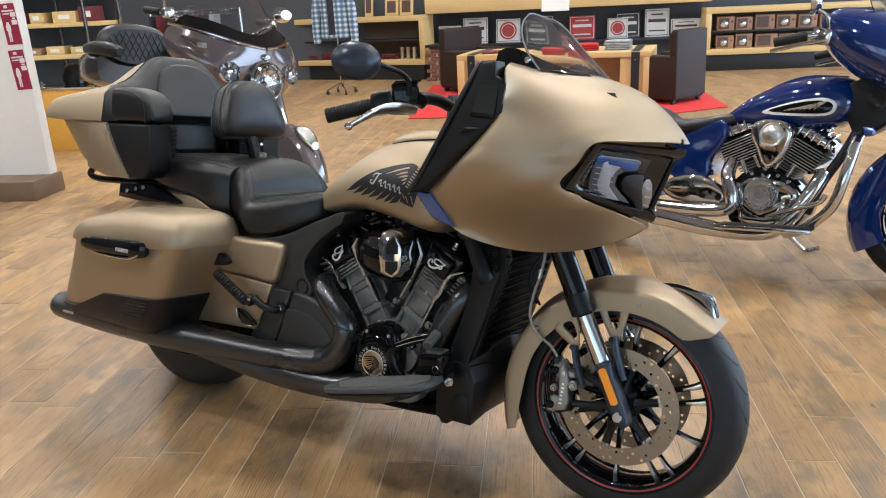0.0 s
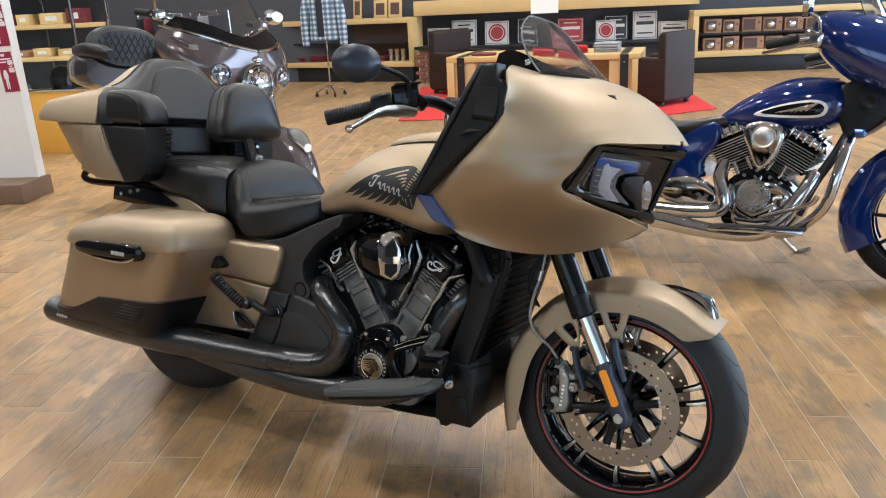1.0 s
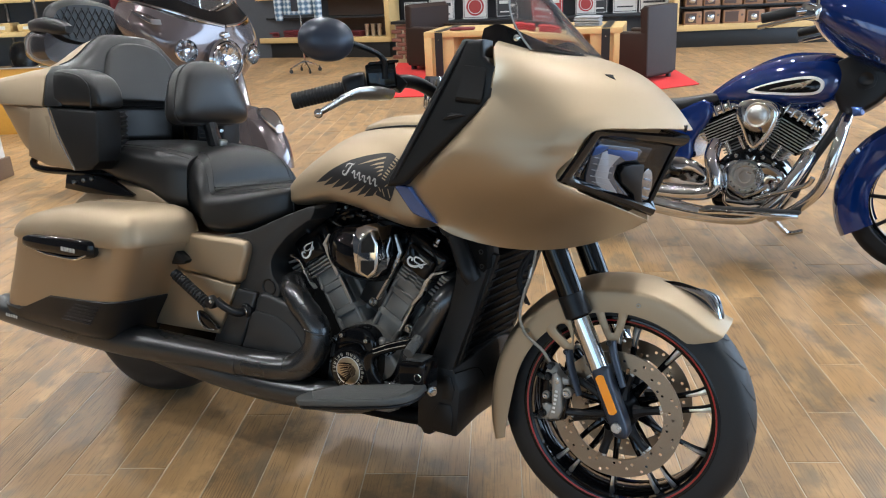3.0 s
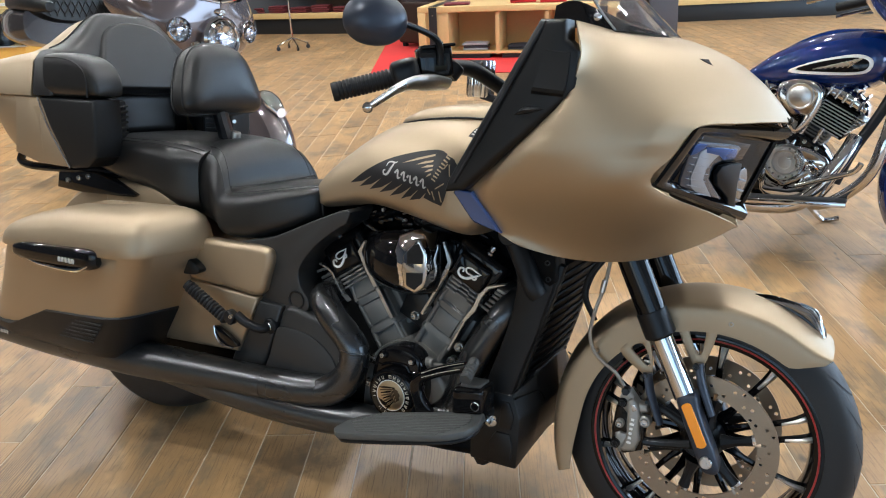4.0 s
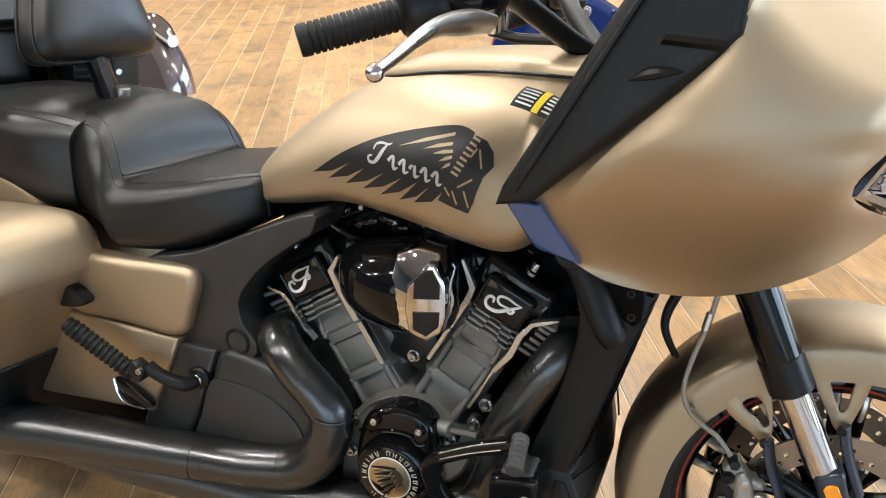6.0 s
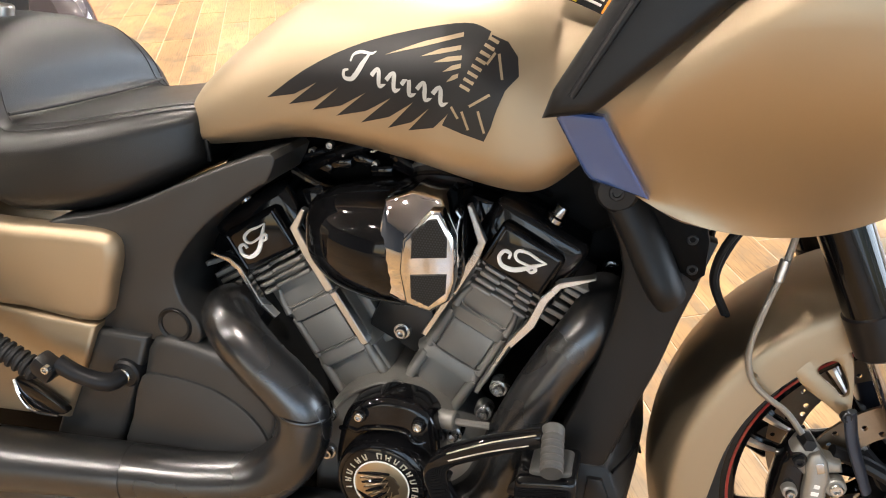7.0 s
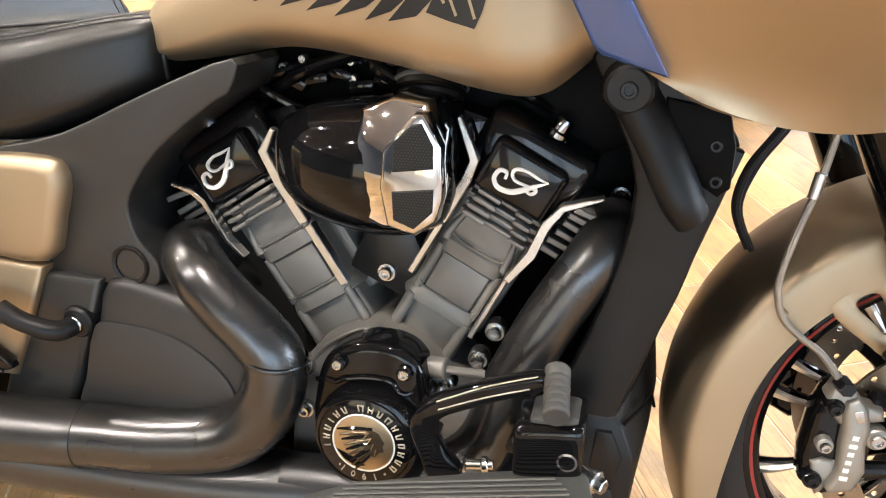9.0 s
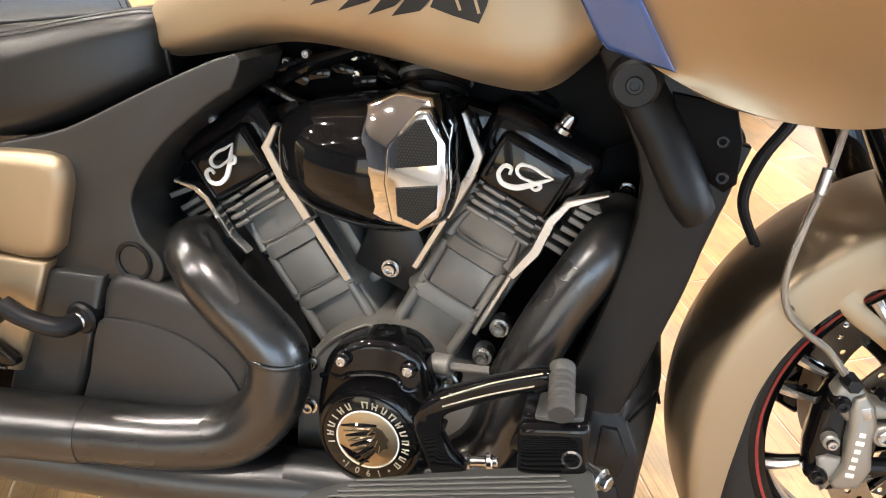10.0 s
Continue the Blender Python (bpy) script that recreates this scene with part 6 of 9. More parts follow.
part("banjo_bolt", join(rod((1.160, -0.245, 0.343), (1.178, -0.258, 0.342), 0.0105, 0.0105, 18), rod((1.176, -0.257, 0.342), (1.184, -0.262, 0.3415), 0.0135, 0.0135, 18), rod((1.183, -0.262, 0.3415), (1.191, -0.267, 0.341), 0.009, 0.009, 6)), M["bolt"], res)
part("pedal_link", join(rod((1.018, -0.235, 0.315), (1.034, -0.240, 0.322), 0.009, 0.009, 6), rod((1.034, -0.240, 0.322), (1.066, -0.238, 0.326), 0.006, 0.006, 12), rod((1.052, -0.239, 0.324), (1.060, -0.238, 0.325), 0.010, 0.010, 16)), M["bolt"], ped, "steel pedal linkage")
part("return_spring", tube([(1.008, -0.262, 0.385), (1.003, -0.258, 0.360), (1.014, -0.250, 0.335), (1.030, -0.245, 0.322)], 0.0042, 10, 5), M["satin_black"], ped)
part("board_bracket", tube([(1.03, -0.18, 0.325), (1.10, -0.20, 0.335), (1.16, -0.22, 0.345)], 0.014, 12, 4), M["satin_black"], bike)
fb_o = [(0.835, -0.36), (0.85, -0.395), (0.90, -0.41), (1.10, -0.405), (1.165, -0.385), (1.185, -0.35), (1.18, -0.30), (1.15, -0.265), (0.95, -0.275), (0.86, -0.30)]


def plate(outline, z0, z1, bevel):
    bm = slab(outline, z0, z1, bevel)
    bm.transform(Matrix(((1, 0, 0, 0), (0, 0, 1, 0), (0, 1, 0, 0), (0, 0, 0, 1))))
    return bm


material("board_rubber", (0.058, 0.061, 0.060), 0.5, 0.0, grain=0.1, scale=40, bump=0.1)
BOARD = Matrix.Translation((1.01, 0, 0.325)) @ Matrix.Rotation(radians(-13), 4, "Y") @ Matrix.Rotation(radians(0), 4, "X") @ Matrix.Translation((-1.01, 0, 0))
fb = part("floorboard", moved(plate(spline(fb_o, 4, True), -0.016, 0.0, 0.004), BOARD), M["board_rubber"], bike, "ribbed grey rubber floorboard")
part("board_base", moved(plate(spline([(1.01 + (x - 1.01) * 0.97, -0.34 + (y + 0.34) * 0.95) for x, y in fb_o], 4, True), -0.026, -0.0165, 0.004), BOARD), M["satin_black"], fb)
for k in range(13):
    y = -0.285 - 0.0092 * k
    x0, x1 = 0.87 + 0.05 * abs(k - 6) / 6 - 0.01, 1.165 - 0.03 * (abs(k - 5) / 6) ** 2
    part("board_rib", moved(box(x1 - x0, 0.005, 0.003, pose((x0 + x1) / 2, y, 0.0012), 0.0012, 1), BOARD), M["board_rubber"], fb)

# passenger peg
pg = part("passenger_peg", tube([(0.536, -0.235, 0.436), (0.525, -0.262, 0.432), (0.49, -0.275, 0.445), (0.462, -0.28, 0.462)], [0.012, 0.013, 0.012, 0.013], 14, 4), M["satin_black"], bike, "folded passenger foot peg")
part("peg_boss", rod((0.536, -0.20, 0.436), (0.536, -0.243, 0.435), 0.024, 0.021, 24), M["satin_black"], pg)
bolt(pg, (0.536, -0.243, 0.435), (0.536, -2, 0.43), 0.011, 0.006)
part("peg_joint", box(0.035, 0.03, 0.03, pose(0.448, -0.285, 0.456, 0, 35, 0), 0.007), M["satin_black"], pg)
bolt(pg, (0.462, -0.302, 0.463), (0.462, -2, 0.463), 0.006, 0.004)
m, h = along((0.435, -0.285, 0.445), (0.31, -0.30, 0.525))
prof = [(0, 0), (0.011, 0)]
for k in range(13):
    z = 0.004 + k * (h - 0.01) / 13
    prof += [(0.0135, z), (0.0165, z + 0.002), (0.0165, z + 0.006), (0.0135, z + 0.0085)]
part("peg_rubber", lathe(prof + [(0.014, h), (0, h)], 24, m), M["rubber"], pg, "ribbed peg rubber")
part("peg_heel_plate", slab(spline([(0.365, 0.41), (0.40, 0.40), (0.445, 0.372), (0.43, 0.362), (0.39, 0.365), (0.372, 0.385)], 3, True), -0.262, -0.248, 0.003), M["gloss_black"], bike)
part("heel_plate_edge", tube([(0.365, -0.262, 0.41), (0.372, -0.264, 0.385), (0.39, -0.264, 0.364), (0.43, -0.262, 0.361)], 0.0025, 8, 4), M["chrome"], bike)
part("frame_plug", lathe([(0.025, -0.01), (0.025, 0.006), (0.0235, 0.008), (0.0195, 0.006), (0.0175, -0.004), (0, -0.004)], 28, Matrix.Translation((0.612, -0.221, 0.515)) @ pose(0, 0, 0, 90, 0, 0)), M["matte_plastic"], bike)
part("cover_plug", rod((0.595, -0.22, 0.362), (0.595, -0.237, 0.362), 0.009, 0.008, 16), M["engine_black"], bike)
part("bag_mount", slab(spline([(0.25, 0.59), (0.30, 0.582), (0.33, 0.56), (0.31, 0.545), (0.26, 0.545)], 3, True), -0.275, -0.245, 0.006), M["matte_plastic"], bike)

# turn signals beside the tank: smoked lens with the window's blue reflection painted in
material("signal_lens", (0.075, 0.145, 0.42), 0.12, 0.6, coat=0.6)
for s in (-1, 1):
    bm = slab([(1.116, 0.858), (1.122, 0.866), (1.158, 0.864), (1.206, 0.779), (1.150, 0.796), (1.143, 0.804)], -0.370, -0.300, 0.006, 3)
    for v in bm.verts:
        v.co.y += 0.042 * (0.862 - v.co.z) / 0.08
    bm.transform(Matrix.Diagonal((1, -s, 1, 1)))
    part("turn_signal", bm, M["signal_lens"], fairing, "smoked turn signal lens with painted blue window reflection")

# ---- finer parts of the bronze motorcycle ----
from mathutils.bvhtree import BVHTree

bvh = BVHTree.FromPolygons([v.co for v in tank.data.vertices], [p.vertices for p in tank.data.polygons])


def decal(name, outline, mat, parent, lift=0.0006, label="", side=-1, cuts=3):
    """A thin film that follows the tank's flank, from an outline of (x, z)."""
    bm = bmesh.new()
    vs = [bm.verts.new((x, 0, z)) for x, z in outline]
    es = [bm.edges.new((vs[i], vs[(i + 1) % len(vs)])) for i in range(len(vs))]
    bmesh.ops.triangle_fill(bm, edges=es, use_beauty=True)
    for _ in range(cuts):
        bmesh.ops.subdivide_edges(bm, edges=[e for e in bm.edges if e.calc_length() > 0.012], cuts=1)
        bmesh.ops.triangulate(bm, faces=[f for f in bm.faces if len(f.verts) > 3])
    for v in bm.verts:
        hit = bvh.ray_cast(Vector((v.co.x, side * 0.6, v.co.z)), Vector((0, -side, 0)))[0]
        v.co.y = (hit.y if hit else side * 0.2) + side * lift
    bmesh.ops.recalc_face_normals(bm, faces=bm.faces)
    return part(name, bm, mat, parent, label, sharp=60)


material("film_black", (0.008, 0.008, 0.009), 0.4)
material("film_silver", (0.5, 0.5, 0.48), 0.4, 0.3)
# feathered black graphic with silver script bar shapes
tips = [(0.751, 0.826), (0.782, 0.821), (0.816, 0.818), (0.849, 0.815), (0.882, 0.811), (0.917, 0.809), (0.942, 0.809)]
notches = [(0.822, 0.850), (0.852, 0.847), (0.888, 0.845), (0.921, 0.843), (0.947, 0.840), (0.967, 0.836)]
top = spline([(0.751, 0.826), (0.805, 0.863), (0.864, 0.892), (0.920, 0.910), (0.974, 0.922), (1.007, 0.925), (1.028, 0.918)], 3)
lower = []
for i in range(6, 0, -1):
    lower += [tips[i], notches[i - 1]]
    a, b = np.array(tips[i - 1]), np.array(notches[i - 1])
    lower.append(tuple(a + (b - a) * 0.5 + np.array((0.004, -0.004))))
body_o = [tuple(p) for p in top] + [(1.022, 0.895), (1.005, 0.868), (1.0, 0.845), (0.985, 0.828), (0.972, 0.815)] + lower
wing = decal("tank_graphic", body_o, M["film_black"], tank, label="black feathered tank graphic")
decal("tank_graphic", [(1.0, 0.868), (1.014, 0.892), (1.03, 0.915), (1.048, 0.909), (1.06, 0.895), (1.063, 0.876), (1.05, 0.861), (1.042, 0.84), (1.037, 0.822), (1.03, 0.806), (1.005, 0.812), (0.982, 0.819), (0.995, 0.845)], M["film_black"], tank, 0.0009)
for k, (a, b) in enumerate((((0.911, 0.889), (0.999, 0.914)), ((0.953, 0.890), (0.998, 0.901)), ((0.969, 0.885), (1.0, 0.891)), ((0.980, 0.876), (1.0, 0.883)), ((0.985, 0.866), (0.998, 0.873)))):
    w = 0.0022
    decal("graphic_cut", [(a[0], a[1] - w * 0.3), ((a[0] + b[0]) / 2, (a[1] + b[1]) / 2 + 0.003), (b[0], b[1] + w), (b[0], b[1] - w), ((a[0] + b[0]) / 2, (a[1] + b[1]) / 2 - 0.002)], M["bronze_paint"], wing, 0.0013, cuts=2)
for k in range(9):
    u = k / 8
    x, z = 1.006 + 0.030 * u, 0.858 + 0.056 * u
    decal("graphic_cut", [(x - 0.006, z + 0.004), (x + 0.005, z - 0.001), (x + 0.0065, z + 0.002), (x - 0.0045, z + 0.007)], M["bronze_paint"], wing, 0.0013, cuts=1)
for a, b in (((1.040, 0.897), (1.046, 0.872)), ((1.028, 0.886), (1.036, 0.898)), ((1.012, 0.842), (1.034, 0.856)), ((1.004, 0.836), (1.012, 0.817)), ((1.022, 0.838), (1.03, 0.815)), ((0.992, 0.84), (1.0, 0.828))):
    d = (Vector((b[0] - a[0], b[1] - a[1])).normalized()) * 0.0014
    decal("graphic_cut", [(a[0] - d.y, a[1] + d.x), (b[0] - d.y, b[1] + d.x), (b[0] + d.y, b[1] - d.x), (a[0] + d.y, a[1] - d.x)], M["bronze_paint"], wing, 0.0014, cuts=2)
# slanted silver word shape, as plain joined strokes
def stroke(pts, ws, lift=0.0014):
    p = spline(pts, 4)
    w = [float(q[0]) / 2 for q in spline([(a,) for a in ws], 4)]
    left, right = [], []
    for i, q in enumerate(p):
        a, b = p[max(i - 1, 0)], p[min(i + 1, len(p) - 1)]
        d = Vector((b[0] - a[0], b[1] - a[1])).normalized()
        left.append((q[0] - d.y * w[i], q[1] + d.x * w[i]))
        right.append((q[0] + d.y * w[i], q[1] - d.x * w[i]))
    decal("word_bar", left + right[::-1], M["film_silver"], wing, lift, cuts=1)


stroke([(0.893, 0.889), (0.884, 0.877), (0.877, 0.866), (0.870, 0.859), (0.861, 0.860), (0.860, 0.867), (0.866, 0.869)], [0.002, 0.0055, 0.006, 0.005, 0.004, 0.0035, 0.002])
stroke([(0.868, 0.878), (0.872, 0.886), (0.882, 0.889), (0.894, 0.888), (0.900, 0.891)], [0.002, 0.003, 0.0035, 0.003, 0.001])
wave, wide = [], []
for k in range(41):
    u = k / 40
    d = math.sin(2 * math.pi * 5.0 * u)
    h = 0.0085 + 0.011 * math.exp(-((u - 0.34) / 0.05) ** 2)
    z = (h if d > 0 else 0.0085) * d
    wave.append((0.896 + 0.093 * u + 0.35 * z, 0.8650 - 0.0165 * u + z))
    wide.append(0.0034 + 0.0016 * abs(math.cos(2 * math.pi * 5.0 * u)))
for a in range(0, 40, 4):
    stroke(wave[a:a + 5], wide[a:a + 5], 0.0014 + 0.0002 * (a // 4 % 2))

# lights inside the bezel: clear C-shaped lamp, black block, centre lamp
def on_bezel(u, v, d):
    """A point of the lamp's plan, u across and v up, laid on the recessed bezel and lifted by d."""
    y, z, a = -0.30 + 0.30 * u, 0.90 + 0.11 * v, 0.5
    for _ in range(4):
        yl = BEZ[0][1] + (BEZ[1][1] - BEZ[0][1]) * a
        b = (y - yl) / (0 - yl)
        lo, hi = BEZ[0] + (BEZ[3] - BEZ[0]) * b, BEZ[1] + (BEZ[2] - BEZ[1]) * b
        a = (z - lo[2]) / (hi[2] - lo[2])
    return Vector(lo + (hi - lo) * a + BN * (d - 0.011))


def lit(outline, d0, d1, bevel=0.003):
    bm = bmesh.new()
    a = [bm.verts.new(on_bezel(u, v, d0)) for u, v in outline]
    b = [bm.verts.new(on_bezel(u, v, d1)) for u, v in outline]
    n = len(a)
    bm.faces.new(a)
    bm.faces.new(list(reversed(b)))
    for i in range(n):
        bm.faces.new((a[i], b[i], b[(i + 1) % n], a[(i + 1) % n]))
    bmesh.ops.recalc_face_normals(bm, faces=bm.faces)
    if bevel:
        bmesh.ops.bevel(bm, geom=[e for e in bm.edges if all(len(f.verts) == n or True for f in e.link_faces)], offset=bevel, segments=2, affect="EDGES", profile=0.5, clamp_overlap=True)
    return bm


C_OUT = [(0.225, -0.14), (0.175, 0.10), (0.105, 0.70), (0.16, 0.75), (0.56, 0.66), (0.605, 0.60), (0.59, 0.40), (0.47, 0.38), (0.42, 0.30), (0.44, 0.08), (0.56, -0.14), (0.69, -0.36), (0.75, -0.62), (0.66, -0.60)]
C_IN = [(0.30, -0.06), (0.245, 0.12), (0.205, 0.58), (0.25, 0.63), (0.42, 0.56), (0.38, 0.42), (0.355, 0.26), (0.38, 0.06), (0.52, -0.22), (0.62, -0.42), (0.64, -0.52), (0.56, -0.44)]
C_HOLE = [(0.02 + (u - 0.02) * 1.02, v) for u, v in ((0.20, -0.24), (0.13, 0.08), (0.07, 0.72), (0.10, 0.86), (0.70, 0.66), (0.69, 0.36), (0.49, 0.33), (0.46, 0.18), (0.52, -0.04), (0.70, -0.32), (0.84, -0.66), (0.76, -0.74), (0.64, -0.66))]
BLOCK = [(0.465, 0.16), (0.475, 0.30), (0.54, 0.335), (0.67, 0.335), (0.735, -0.05), (0.82, -0.42), (0.885, -0.66), (0.84, -0.70), (0.78, -0.55), (0.70, -0.30), (0.53, -0.05)]
material("lamp_clear", (0.070, 0.080, 0.105), 0.12, 0.45, coat=0.3, grain=0.15, scale=60)
# lamp top colour with the windows' blue sheen painted in
material("lamp_blue", (0.03, 0.08, 0.27), 0.12, 0.5, coat=0.2, grain=0.3, scale=80)
material("lamp_rim", (0.30, 0.33, 0.38), 0.15, 0.5, coat=0.3)
for s in (-1, 1):
    FLIP = Matrix.Diagonal((1, -s, 1, 1))
    part("lamp_housing", moved(lit(C_HOLE, -0.012, -0.004, 0.002), FLIP), M["gloss_black"], fairing)
    lc = part("running_lamp", moved(lit(C_OUT, -0.006, 0.002), FLIP), M["lamp_clear"], fairing, "clear C-shaped running lamp")
    part("lamp_step", moved(lit(C_IN, 0.0012, 0.0045, 0.002), FLIP), M["lamp_rim"], lc)
    part("lamp_top", moved(lit([(0.24, 0.66), (0.55, 0.60), (0.585, 0.44), (0.47, 0.41), (0.40, 0.50), (0.26, 0.56)], 0.0015, 0.005, 0.0015), FLIP), M["lamp_blue"], lc)
    part("lamp_top", moved(lit([(0.13, 0.52), (0.12, 0.69), (0.16, 0.73), (0.25, 0.70), (0.20, 0.56)], 0.0015, 0.0045, 0.001), FLIP), M["lamp_blue"], lc)
    for k in range(6):
        v = 0.50 - 0.125 * k
        u = 0.155 + 0.016 * k + (0.03 * (k - 3) if k > 3 else 0)
        part("lamp_rib", moved(lit([(u, v), (u + 0.20, v - 0.06 - 0.01 * k), (u + 0.20, v - 0.075 - 0.01 * k), (u, v - 0.018)], 0.003, 0.0062, 0.0005), FLIP), M["lamp_rim"], lc)
    part("lamp_block", moved(lit(BLOCK, -0.004, 0.009), FLIP), M["satin_black"], fairing)
    cl = part("centre_lamp", moved(lit([(0.80 + 0.075 * math.cos(a) + 0.06 * math.sin(a) * -1 + 0.03, -0.22 + 0.44 * math.sin(a)) for a in (2 * math.pi * k / 20 for k in range(20))], -0.02, -0.002, 0.002), FLIP), M["dark_chrome"], fairing, "clear centre headlight")
    for k in range(3):
        part("lamp_rib", moved(lit([(0.775 + 0.03 * k, 0.02 - 0.2 * k), (0.85 + 0.03 * k, -0.02 - 0.2 * k), (0.85 + 0.03 * k, -0.06 - 0.2 * k), (0.775 + 0.03 * k, -0.02 - 0.2 * k)], -0.003, 0.0005, 0.0005), FLIP), M["lamp_rim"], cl)
# small dark emblem on the nose
part("nose_emblem", moved(tube([(0, -0.02, 0.0), (0.003, -0.008, 0.006), (0.004, 0.004, -0.004), (0.003, 0.014, 0.005), (0, 0.024, 0)], [0.0015, 0.0035, 0.0035, 0.0035, 0.0015], 8, 4), pose(1.688, -0.045, 1.022, 0, 0, 25)), M["satin_black"], fairing)
# raised shapes on the black side panel
for s in (-1, 1):
    scoop = [[(x0, y, z + 0.004), (x1, y, z), (x1, -0.38, z), (x0, -0.38, z + 0.004)] for x0, x1, y, z in ((1.299, 1.346, -0.386, 1.137), (1.297, 1.348, -0.3915, 1.131), (1.291, 1.347, -0.394, 1.096), (1.284, 1.344, -0.399, 1.066), (1.281, 1.342, -0.397, 1.060), (1.277, 1.338, -0.388, 1.053))]
    part("panel_scoop", moved(loft(scoop), Matrix.Diagonal((1, -s, 1, 1))), M["matte_plastic"], fairing, sharp=25)
    part("panel_edge", moved(tube([(1.298, -0.388, 1.186), (1.270, -0.391, 1.135), (1.200, -0.391, 1.008), (1.130, -0.390, 0.882)], [0.002, 0.0045, 0.0045, 0.003], 8, 4), Matrix.Diagonal((1, -s, 1, 1))), M["matte_plastic"], fairing)
    part("panel_rib", moved(tube([(1.250, -0.391, 1.020), (1.275, -0.397, 1.029), (1.306, -0.392, 1.032)], [0.001, 0.007, 0.001], 8, 4), Matrix.Diagonal((1, -s, 1, 1))), M["satin_black"], fairing)
    part("screen_screw", lathe([(0, 0.006), (0.004, 0.006), (0.0075, 0.004), (0.008, 0), (0, 0)], 16, Matrix.Translation((1.345, s * 0.238, 1.205)) @ pose(0, 0, 0, 90 * s * -1, 0, 0)), M["bolt"], fairing)

# bright winged ornament on the fender's nose, built as a fan of ribs
orn = part("fender_ornament", hull([(1.655, 0.640, 0.652, 0.003), (1.70, 0.622, 0.655, 0.008), (1.75, 0.595, 0.645, 0.014), (1.785, 0.572, 0.627, 0.019), (1.806, 0.558, 0.606, 0.018), (1.813, 0.562, 0.588, 0.008)], 24, 2.2, 5), M["gloss_black"], ff, "black and chrome winged fender ornament")
for s in (-1, 1):
    for k in range(8):
        u = k / 7
        part("ornament_rib", tube([(1.672 + 0.012 * k, s * (0.008 + 0.004 * u), 0.648 - 0.004 * u), (1.72 + 0.010 * k, s * (0.0165 + 0.007 * u), 0.643 - 0.016 * u), (1.775 + 0.0045 * k, s * (0.025 + 0.003 * u), 0.632 - 0.045 * u)], [0.001, 0.0026, 0.0034], 8, 4), M["chrome"], orn)
for x, z in ((1.631, 0.605), (1.362, 0.497)):
    for s in (-1, 1):
        bolt(ff, (x, s * 0.103, z), (x, s * 2, z), 0.0055, 0.005, M["stainless"])

# brake hose and cables
part("brake_hose", tube([(1.385, -0.13, 0.735), (1.375, -0.13, 0.66), (1.36, -0.135, 0.60), (1.352, -0.135, 0.545), (1.362, -0.13, 0.505), (1.385, -0.125, 0.48), (1.412, -0.12, 0.46), (1.437, -0.12, 0.43)], 0.0042, 10, 6), M["stainless"], bike, "braided steel brake hose")
part("hose_sleeve", rod((1.3745, -0.13, 0.668), (1.3700, -0.1315, 0.64), 0.0062, 0.0062, 12), M["aluminium"], bike)
part("cable", tube([(1.36, -0.04, 0.74), (1.345, -0.05, 0.70), (1.315, -0.055, 0.65), (1.308, -0.05, 0.60), (1.33, -0.04, 0.55)], 0.0055, 8, 6), M["rubber"], bike)
part("cable", tube([(1.365, -0.03, 0.74), (1.352, -0.045, 0.70), (1.325, -0.05, 0.655), (1.312, -0.045, 0.60), (1.335, -0.035, 0.545)], 0.004, 8, 6), M["rubber"], bike)
part("fork_clamp", box(0.08, 0.36, 0.05, pose(1.39, 0, 0.765, 0, 26, 0), 0.014, 3), M["satin_black"], bike)
part("steering_head", box(0.10, 0.10, 0.25, pose(1.31, 0, 0.86, 0, 26, 0), 0.02, 3), M["satin_black"], bike)
part("exhaust_joint", lathe([(0.0385, -0.003), (0.0395, -0.0015), (0.0395, 0.0015), (0.0385, 0.003)], 32, Matrix.Translation((0.802, -0.24, 0.428)) @ pose(0, 0, 0, 0, 8, 0)), M["exhaust_black"], bike)
part("latch_stub", rod((0.222, -0.012, 0.885), (0.226, -0.012, 0.905), 0.014, 0.014, 12), M["aluminium"], br)
bolt(br, (0.226, -0.02, 0.935), (0.5, -0.4, 0.93), 0.006, 0.005)
# curled marks on bag handle and muffler tip, as plain small bars
for k in range(5):
    part("mark_bar", box(0.010, 0.002, 0.012, pose(0.045 + 0.013 * k, -0.4755, 0.588, 0, 15, 0), 0.0006, 1), M["film_silver"], bike)
    part("mark_bar", box(0.009, 0.002, 0.010, pose(-0.37 + 0.013 * k, -0.4015, 0.300, 0, 15, 0), 0.0006, 1), M["film_silver"], bike)

# warning label on the tank's shoulder: black fields with pale lines, a yellow and an orange band
material("label_yellow", (0.80, 0.62, 0.02), 0.4)
material("label_orange", (0.85, 0.28, 0.01), 0.4)


def label_patch(u0, u1, v0, v1, lift):
    rows = []
    for i in range(5):
        u = u0 + (u1 - u0) * i / 4
        row = []
        for j in range(7):
            v = v0 + (v1 - v0) * j / 6
            low = Vector((1.074, -0.2195, 0.9585)).lerp(Vector((1.150, -0.2265, 0.934)), u)
            top = Vector((1.087, -0.183, 0.981)).lerp(Vector((1.165, -0.190, 0.958)), u)
            p = low.lerp(top, v) + Vector((0.004, -0.55, 0.83)) * (lift + 0.0035 * 4 * v * (1 - v) + 0.004 * 4 * u * (1 - u))
            row.append(tuple(p))
        rows.append(row)
    return sheet(rows, 0.0008)


